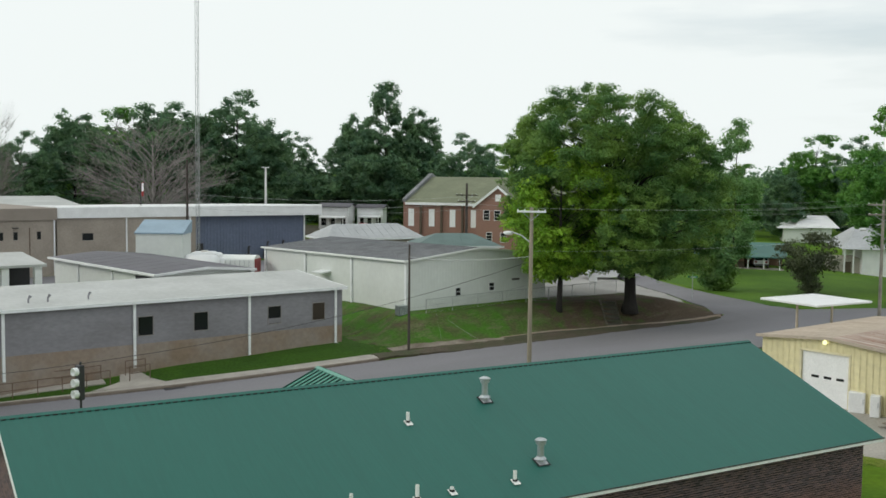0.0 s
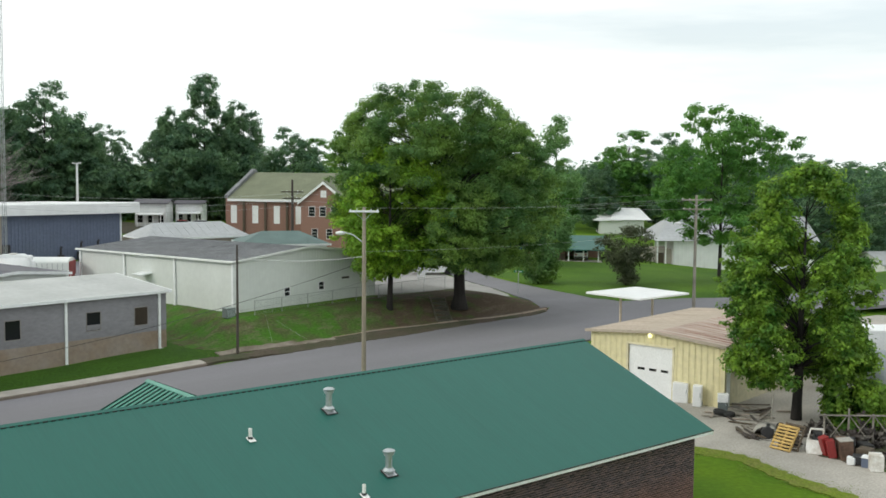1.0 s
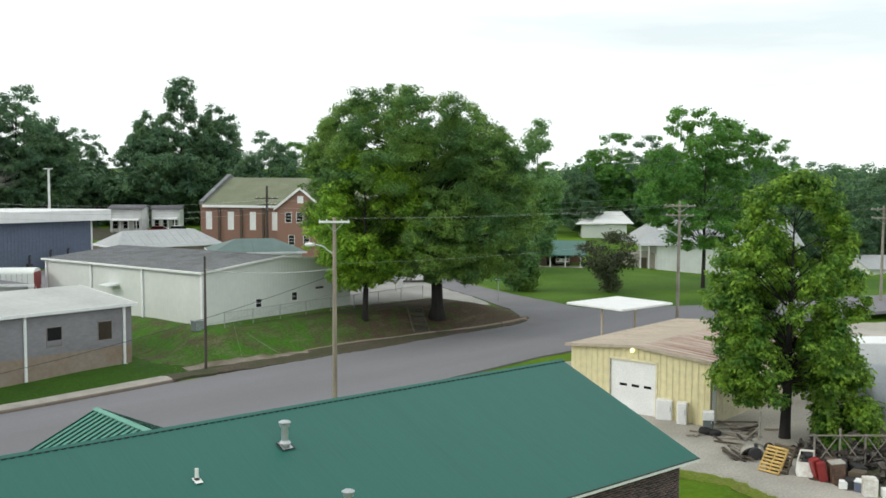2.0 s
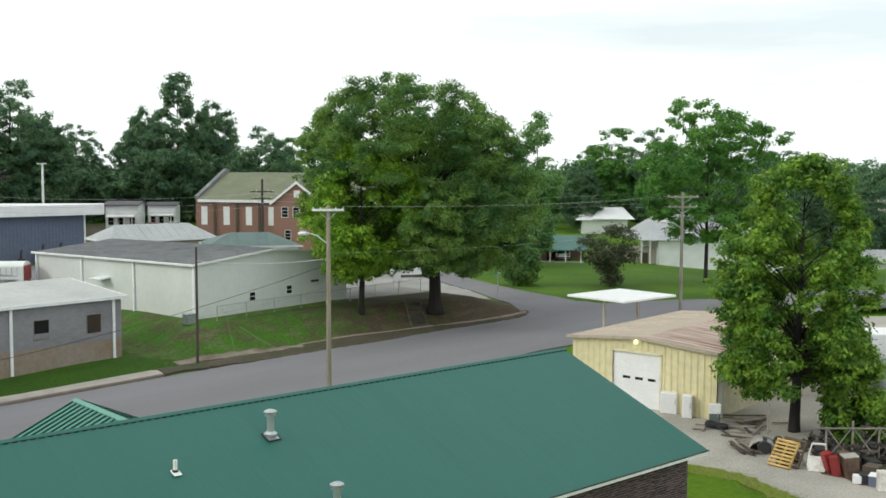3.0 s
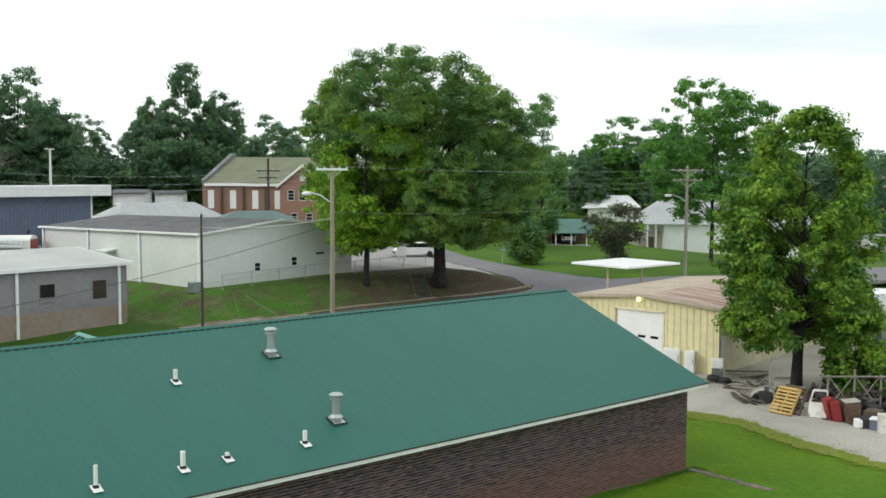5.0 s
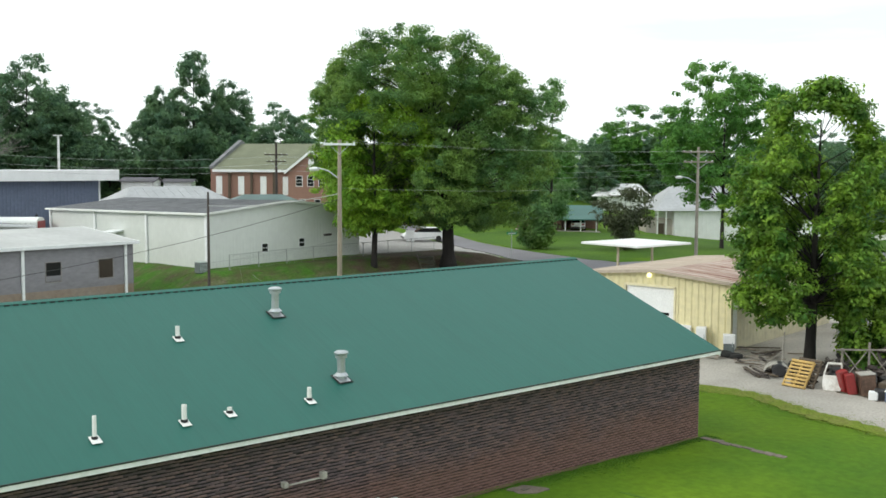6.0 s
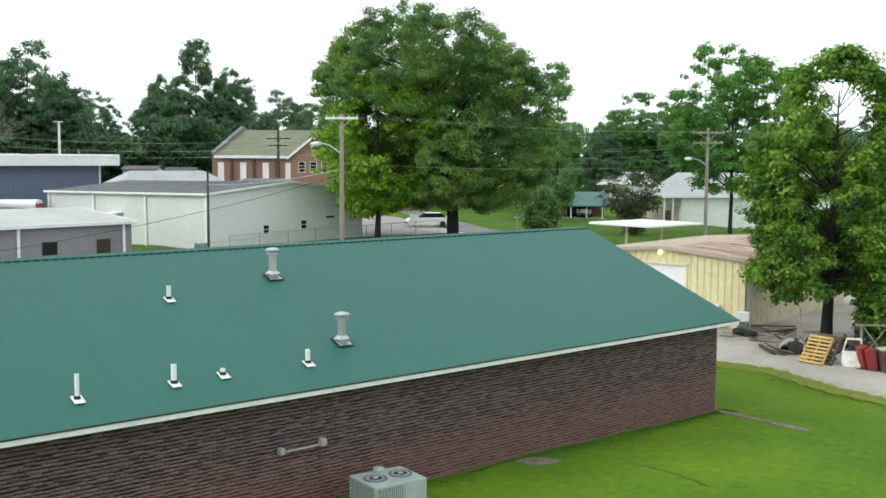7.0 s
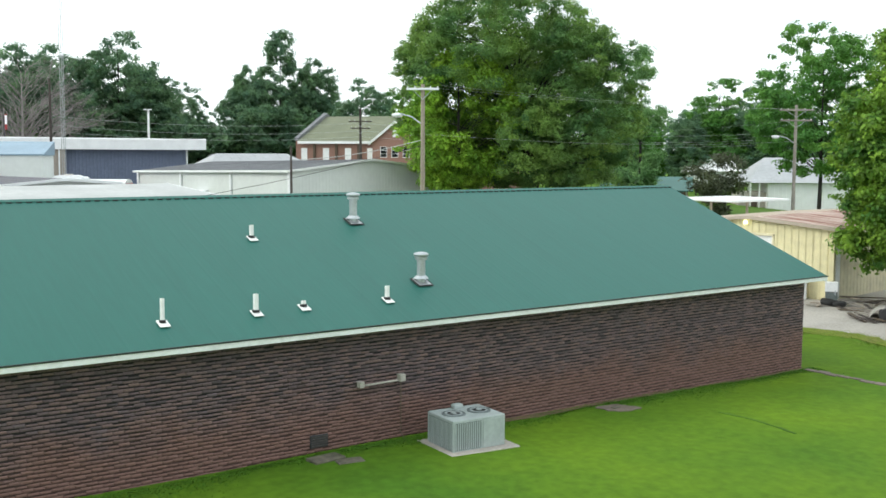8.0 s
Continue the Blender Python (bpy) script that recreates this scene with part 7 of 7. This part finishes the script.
build_tree("tall_tree", stand(66.5, 45.0), "tall airy tree with a forked grey trunk on the lawn", 18.8, 8.0, 4.6, "leaf_mid", bark="bark", seed=33, clumps=440, per=100, leaf=0.28, trunk=0.22, clump=(0.36, 0.9), limbs=80, profile=[(0, 0.35), (0.2, 0.8), (0.4, 1.0), (0.6, 0.93), (0.78, 0.76), (0.9, 0.55), (1, 0.25)], lump=3.2, gaps=-0.5, uneven=0.2, stray=0.12, thin=0.2)
build_tree("slender_tree", stand(62.4, 66.0), "slender pale green tree beyond the shade tree", 18.4, 2.7, 2.0, "leaf_pale", seed=39, clumps=210, per=70, leaf=0.28, trunk=0.25, clump=(0.45, 1.0), limbs=40, lump=2.0, gaps=0.0, uneven=0.2, stray=0.16, profile=[(0, 0.5), (0.3, 1.0), (0.6, 0.95), (0.8, 0.8), (0.93, 0.5), (1, 0.25)])
build_tree("slender_tree", stand(76.1, 83.0), "slender tree over the green-roofed house", 13.0, 5.0, 2.5, "leaf_mid", seed=35, clumps=150, per=110, leaf=0.4, trunk=0.25, clump=(0.7, 1.3), limbs=24, lump=2.4, stray=0.15)
bare = build_tree("bare_tree", pose(10.0, 128.0, 1.1), "leafless grey tree in front of the dark woods", 18.5, 10.5, 3.0, "leaf_far", bark="bark_pale", seed=36, clumps=260, trunk=0.36, limbs=220, crown=False, profile=DOME)
copy_thing(bare, pose(-10.5, 139.0, 1.1, 0, 0, 120) @ Matrix.Diagonal((0.5, 0.5, 1.12, 1)))

kinds = []
for k, (mat, wide, prof) in enumerate((("leaf_far", 7.6, DOME), ("leaf_far", 7.4, SPIRE), ("leaf_mid", 7.0, EGG), ("leaf_far", 6.4, EGG))):
    kinds.append(build_tree("wood_tree", pose(300 + k * 30, 420, 1.0), "broad dark green woodland tree at the edge of town", 20.0, wide, 1.6, mat, seed=50 + k, clumps=430, per=85, leaf=0.36, trunk=0.4, clump=(0.45, 1.1), limbs=40, group="trees at the edge of town", profile=prof, lump=3.0, gaps=-0.42, uneven=0.15, stray=0.14))
# x, y, height, kind and width of each tree, from west to east
WEST_WOODS = [(-11, 160, 15.5, 2, 1.25), (-5, 146, 16.5, 0, 0.9), (3.5, 149, 20.5, 3, 1.0), (9, 165, 18, 0, 1.1), (12, 158, 21, 2, 1.1), (16.6, 153, 20.8, 0, 1.0), (21, 162, 22, 3, 1.1), (24, 158, 21.5, 0, 1.0),
    (38.3, 175.6, 14.9, 0, 1.38), (31, 151, 23.6, 0, 0.86), (35.5, 150, 19.5, 3, 1.05), (54.2, 182.5, 18.6, 0, 0.8), (56.6, 179.3, 11.2, 0, 1.32)]
NORTH_WOODS = [(66.8, 184.8, 13.8, 0, 1.2), (69.0, 182.4, 23.6, 3, 0.78), (70.0, 178.1, 16.1, 0, 1.25), (71.2, 172.2, 29.0, 1, 0.84), (82.2, 183.0, 16.1, 0, 1.25), (78.9, 171.8, 24.8, 3, 0.8), (70, 138, 17.4, 0, 0.9),
    (80.5, 147, 16.4, 2, 1.0), (72, 120, 9.5, 0, 1.3), (88, 126, 16.0, 2, 1.1), (112, 112, 13, 2, 1.0)]
EAST_WOODS = [(109, 99.5, 12.4, 3, 0.9), (128, 112, 14, 0, 1.2), (118, 100.5, 18.0, 2, 1.15), (121, 93, 17.0, 0, 1.0), (138, 99, 15, 2, 1.1), (146, 89, 15.5, 0, 1.1), (132, 74, 15.4, 0, 1.1),
    (148, 73, 13.8, 2, 1.2), (150, 64, 13.8, 0, 1.2), (160, 56, 14.5, 3, 1.2), (155, 44, 15, 0, 1.2), (106, 52, 14.6, 0, 1.1), (116, 40, 14.2, 3, 1.25), (101, 63, 13.2, 0, 1.0), (126, 52, 15.5, 0, 1.2)]
rt = random.Random(3)
for x, y, h, k, w in WEST_WOODS + NORTH_WOODS + EAST_WOODS:
    s = h / 20.0
    copy_thing(kinds[k], pose(x, y, float(ground_z(x, y)) - 0.1, 0, 0, rt.uniform(0, 360)) @ Matrix.Diagonal((s * w * rt.uniform(0.95, 1.1), s * w * rt.uniform(0.95, 1.1), s, 1)))
for o in kinds:
    for c in o.children_recursive:
        bpy.data.objects.remove(c)
    bpy.data.objects.remove(o)


def undergrowth():
    """A dark hedge of brush that closes the foot of the woods."""
    rng = np.random.default_rng(77)
    n = 1500
    a = rng.uniform(math.radians(-22), math.radians(82), n)
    r = rng.uniform(212, 240, n)
    c = np.stack([-30 + np.sin(a) * r, -22 + np.cos(a) * r, 1.2 + rng.uniform(0, 11.5, n)], 1)
    v, f = leaf_cloud(rng, c, rng.uniform(1.6, 3.2, n), 70, 0.75)
    tagged(raw("far_woods", v, f, "leaf_far"), "dark green belt of far woods and brush", "woods", kind="stuff")


undergrowth()


# ---- grass and soil ----
def grass_tufts():
    rng = np.random.default_rng(9)
    n = 60000
    x = rng.uniform(-24, 9, n)
    y = -0.05 - rng.uniform(0, 1, n) ** 1.3 * 11.0
    y = np.where((x > 0.15) & (rng.uniform(size=n) < 0.4), rng.uniform(-1, 5, n), y)
    keep = (np.hypot(x + 14.1, (y + 1.28)) > 1.05) & (x < 6.6) & ~((np.abs(x + 0.12) < 0.16) & (y > -3.5))
    x, y = x[keep], y[keep]
    n = len(x)
    z = ground_z(x, y) + 0.03 * np.sin(x * 0.7) * np.cos(y * 0.6 + 1) - 0.01
    ang = rng.uniform(0, math.tau, n)
    h = rng.uniform(0.006, 0.018, n) * np.where((y > -0.2) & (x < 0), 2.5, 1.0)
    w = rng.uniform(0.012, 0.03, n)
    p = np.stack([x, y, z], 1)
    a = np.stack([np.cos(ang), np.sin(ang), 0 * ang], 1)
    tip = p + np.stack([rng.normal(0, 0.05, n), rng.normal(0, 0.05, n), h], 1)
    v = np.stack([p - a * w[:, None], p + a * w[:, None], tip], 1).reshape(-1, 3)
    tagged(raw("grass_tufts", v, np.arange(3 * n).reshape(n, 3), "blade"), "short blades of mown green grass", "grass", kind="stuff")


grass_tufts()


def thick_grass():
    """Longer, darker blades of grass along the brick wall."""
    rng = np.random.default_rng(29)
    n = 26000
    x = rng.uniform(-24, 0.3, n)
    y = -0.12 - np.abs(rng.normal(0, 0.42, n)) * (0.75 + 0.35 * np.sin(x * 0.8) + 0.2 * np.sin(x * 2.1))
    keep = (np.hypot(x + 14.1, y + 1.28) > 1.0) & (np.hypot(x + 8.9, y + 0.75) > 0.45)
    x, y = x[keep], y[keep]
    n = len(x)
    ang = rng.uniform(0, math.tau, n)
    p = np.stack([x, y, turf_z(x, y) - 0.01], 1)
    a = np.stack([np.cos(ang), np.sin(ang), 0 * ang], 1) * rng.uniform(0.012, 0.03, n)[:, None]
    tip = p + np.stack([rng.normal(0, 0.05, n), rng.normal(0, 0.05, n), rng.uniform(0.015, 0.04, n)], 1)
    v = np.stack([p - a, p + a, tip], 1).reshape(-1, 3)
    tagged(raw("thick_grass", v, np.arange(3 * n).reshape(n, 3), "dark_blade"), "thick dark green grass along the brick wall", "grass", kind="stuff")


thick_grass()


def verge_weeds():
    """Rough grass on the bank and along the edge of the gravel."""
    rng = np.random.default_rng(19)
    n = 9000
    x = rng.uniform(2.5, 34, n)
    y = kerb_y(x) + 0.3 + rng.uniform(0, 1, n) * 5.0
    keep = (np.sin(x * 0.9) + np.cos(y * 1.3 + x * 0.3) + rng.normal(0, 0.6, n) > 0.1) & (x < 23)
    m = 9000
    t = rng.uniform(0, 1, m)
    ey = 9.0 - 18.0 * t
    ex = np.interp(ey, [-9, -3, 0.2, 3, 5.6, 9], [6.7, 6.2, 6.8, 7.8, 7.1, 5.2]) + rng.normal(0, 0.42, m) + 0.22 * np.sin(ey * 2.3) + 0.13 * np.sin(ey * 5.1 + 1)
    x, y = np.concatenate([x[keep], ex]), np.concatenate([y[keep], ey])
    n = len(x)
    z = ground_z(x, y) + 0.02
    ang = rng.uniform(0, math.tau, n)
    h, w = rng.uniform(0.012, 0.04, n), rng.uniform(0.012, 0.035, n)
    p = np.stack([x, y, z], 1)
    a = np.stack([np.cos(ang), np.sin(ang), 0 * ang], 1)
    tip = p + np.stack([rng.normal(0, 0.09, n), rng.normal(0, 0.09, n), h], 1)
    v = np.stack([p - a * w[:, None], p + a * w[:, None], tip], 1).reshape(-1, 3)
    tagged(raw("verge_weeds", v, np.arange(3 * n).reshape(n, 3), "weed_blade"), "rough green weeds on the bank and yard edge", "weeds", kind="stuff")


verge_weeds()
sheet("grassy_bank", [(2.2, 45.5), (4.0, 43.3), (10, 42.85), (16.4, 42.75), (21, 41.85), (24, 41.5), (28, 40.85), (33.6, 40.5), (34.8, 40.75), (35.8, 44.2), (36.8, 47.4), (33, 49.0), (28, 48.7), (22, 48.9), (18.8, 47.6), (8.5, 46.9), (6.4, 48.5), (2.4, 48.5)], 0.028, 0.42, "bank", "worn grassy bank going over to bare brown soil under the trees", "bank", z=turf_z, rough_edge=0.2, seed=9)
sheet("wall_lawn", [(-40, 43.45), (-23, 42.42), (-18.2, 41.9), (-17, 42.3), (-12, 42.4), (-7, 42.25), (1.3, 42.55), (2.6, 42.2), (3.6, 42.7), (4.0, 43.3), (2.3, 45.5), (2.4, 48.5), (1.3, 48.5), (1.15, 46.6), (-13.2, 44.75), (-16.6, 44.3), (-23, 43.5), (-40, 44.0)], 0.02, 0.6, "shade_grass", "strip of darker green grass along the building, with shade in its colour", "lawn", z=turf_z, seed=71)
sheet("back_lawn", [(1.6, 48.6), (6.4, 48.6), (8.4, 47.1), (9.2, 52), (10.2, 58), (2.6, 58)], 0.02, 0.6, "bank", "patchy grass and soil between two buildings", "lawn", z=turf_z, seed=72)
sheet("rough_verge", [(1.7, 42.65), (3.0, 42.4), (10, 41.86), (12.9, 41.8), (13.2, 42.6), (16.6, 42.6), (18.8, 42.25), (21, 41.75), (24, 41.4), (26, 41.0), (28.6, 40.65), (31.7, 40.45), (33.8, 40.5), (34.0, 40.15), (31.5, 39.93), (28.5, 40.1), (25.6, 40.26), (22.8, 40.42), (19.9, 40.25), (15, 40.6), (9, 40.8), (2.8, 41.2), (1.7, 41.15)], 0.03, 0.6, "dirt", "trodden strip of brown soil and grass beside the asphalt", "verge",
      z=lambda x, y: road_z(x) + 0.22 * smoothstep(-0.9, 0.4, y - kerb_y(x)), rough_edge=0.12, seed=33)
sheet("dirt_verge", [(3.4, 42.55), (10, 42.15), (13.1, 41.95), (13.1, 42.7), (10, 42.9), (3.4, 43.25)], 0.09, 0.8, "verge", "pale dusty verge behind the kerb", "verge", rough_edge=0.16, seed=12)


def bank_steps():
    """Sunken steps up the bank between two thin side walls."""
    a, b = Vector((23.8, 41.95, 0)), Vector((25.7, 45.3, 0))
    run = (b - a).normalized()
    side = Vector((run.y, -run.x, 0))
    top = thing("bank_steps", pose(0, 0, 0), "sunken old concrete steps up the soil bank", "steps")
    for s in (-0.66, 0.66):
        pts = [a + (b - a) * k / 6 + side * s for k in range(7)]
        pts = [Vector((q.x, q.y, float(turf_z(q.x, q.y)) + 0.13)) for q in pts]
        bm = bmesh.new()
        rows = []
        for q in pts:
            rows.append([bm.verts.new(q + side * o + Vector((0, 0, h))) for o, h in ((-0.07, -0.35), (-0.07, 0), (-0.05, 0.03), (0.05, 0.03), (0.07, 0), (0.07, -0.35))])
        for r, t in zip(rows, rows[1:]):
            for i in range(6):
                bm.faces.new((r[i], r[(i + 1) % 6], t[(i + 1) % 6], t[i]))
        bm.faces.new(rows[0])
        bm.faces.new(rows[-1][::-1])
        bmesh.ops.recalc_face_normals(bm, faces=bm.faces)
        part("side_wall", bm, "mossy_concrete", top)
    for k in range(6):
        q = a + (b - a) * (k + 0.5) / 6
        z = float(turf_z(q.x, q.y)) + 0.12
        st = part("step", B(-0.58, 0.58, -0.3, 0.3, -0.3, 0.0, 0.02), "sunken_concrete", top)
        st.matrix_local = pose(q.x, q.y, z, 0, 0, math.degrees(math.atan2(-run.x, run.y)))


bank_steps()
sheet("parking_lot", [(22.2, 49.4), (29, 48.9), (34, 49.4), (37.1, 47.8), (40.1, 53.3), (41.8, 58.3), (43.4, 63), (46, 70), (48, 79), (38, 84), (28, 72), (24, 58)], 0.05, 1.2, "lot_concrete", "pale worn concrete lot behind the bank", "parking lot", rough_edge=0.2, seed=21)
sheet("dry_edge", [(7.9, 5.6), (8.4, 3.0), (7.3, 0.2), (6.7, -3.0), (7.1, -9), (6.2, -9), (5.7, -3.0), (6.2, 0.2), (7.2, 2.9), (6.6, 5.3), (4.9, 9), (5.6, 9.2)], 0.036, 0.35, "dry_grass", "dry trodden grass at the edge of the gravel", "grass edge", rough_edge=0.16, seed=41)
sheet("bare_patch", [(-9.35, -0.35), (-8.6, -0.40), (-8.3, -0.9), (-8.4, -1.2), (-8.9, -1.15), (-9.2, -0.8)], 0.018, 0.2, "kerb_tan", "small bare pale patch in the lawn", "bare patch", z=turf_z, rough_edge=0.06, seed=52)
sheet("soil_strip", [(-14.0, -0.02), (-0.05, -0.02), (-0.05, -0.10), (-2.5, -0.16), (-4.2, -0.10), (-6.5, -0.22), (-8.6, -0.16), (-10.5, -0.30), (-13.0, -0.22), (-14.0, -0.12)], 0.016, 0.4, "red_soil", "washed strip of reddish soil along the foot of the brick wall", "soil", z=turf_z, rough_edge=0.05, seed=53)
sheet("worn_furrow", [(-7.02, -2.5), (-6.86, -3.6), (-6.9, -4.7), (-6.8, -4.7), (-6.76, -3.6), (-6.92, -2.5)], 0.010, 0.3, "lawn_far", "faint grassy furrow in the lawn", "furrow", z=turf_z, rough_edge=0.03, seed=51)


# ---- bricks ----
def brick_shape(l, h):
    """A brick face with a small worn edge, standing out of the mortar."""
    e, k = 0.006, 0.002
    v = [(0, 0.012, 0), (l, 0.012, 0), (l, 0.012, h), (0, 0.012, h), (k, 0, e), (l - k, 0, e), (l - k, 0, h - e), (k, 0, h - e)]
    f = [(4, 5, 6, 7), (0, 1, 5, 4), (1, 2, 6, 5), (2, 3, 7, 6), (3, 0, 4, 7)]
    return np.array(v, float), np.array(f)


def lay_bricks():
    l, h, jl, jh = 0.2085, 0.059, 0.0045, 0.022
    bv, bf = brick_shape(l, h)
    rng = np.random.default_rng(2)
    me = None
    vs, fs, n = [], [], 0
    for row in range(36):
        z = -0.22 + row * (h + jh)
        if z + h > 2.69:
            break
        x = -27.9 + (0.0 if row % 2 else -(l + jl) / 2)
        while x + l < 0.0:
            if x >= -27.9:
                off, tall = float(rng.uniform(-0.004, 0.004)), float(rng.uniform(0.68, 1.16))
                near = -21.4 < x < -18.0 and 0.9 < z < 2.5
                if near:
                    if me is None:
                        ob = raw("brick", bv, bf, "brick", brick_wall)
                        me = ob.data
                    else:
                        ob = new("brick", me)
                        ob.parent = brick_wall
                    ob.location, ob.scale = (x, off, z + off * 1.4), (1, 1, tall)
                else:
                    vs.append(bv * np.array([1, 1, tall]) + np.array([x, off, z + off * 1.4]))
                    fs.append(bf + 8 * n)
                    n += 1
            x += l + jl
        if -0.004 - x > 0.025:
            closer = brick_shape(-0.002 - x, h)[0]
            vs.append(closer + np.array([x, 0.0, z]))
            fs.append(bf + 8 * n)
            n += 1
    tagged(raw("brickwork", np.concatenate(vs), np.concatenate(fs), "brick", brick_wall), kind="stuff")
    # west gable end
    vs, fs, n = [], [], 0
    turn = np.array([[0, -1, 0], [1, 0, 0], [0, 0, 1]], float)
    for row in range(70):
        z = -0.22 + row * (h + jh)
        y = 0.0 if row % 2 else (l + jl) / 2
        while y + l < 12.4:
            if z + h < min(roof_z(y), roof_z(2 * RIDGE_Y - y - l)) - 0.22:
                q = bv.copy()
                vs.append(np.stack([-27.912 + q[:, 1], y + q[:, 0], z + q[:, 2]], 1))
                fs.append(bf[:, ::-1] + 8 * n)
                n += 1
            y += l + jl
    tagged(raw("brickwork", np.concatenate(vs), np.concatenate(fs), "brick", brick_wall), kind="stuff")


lay_bricks()
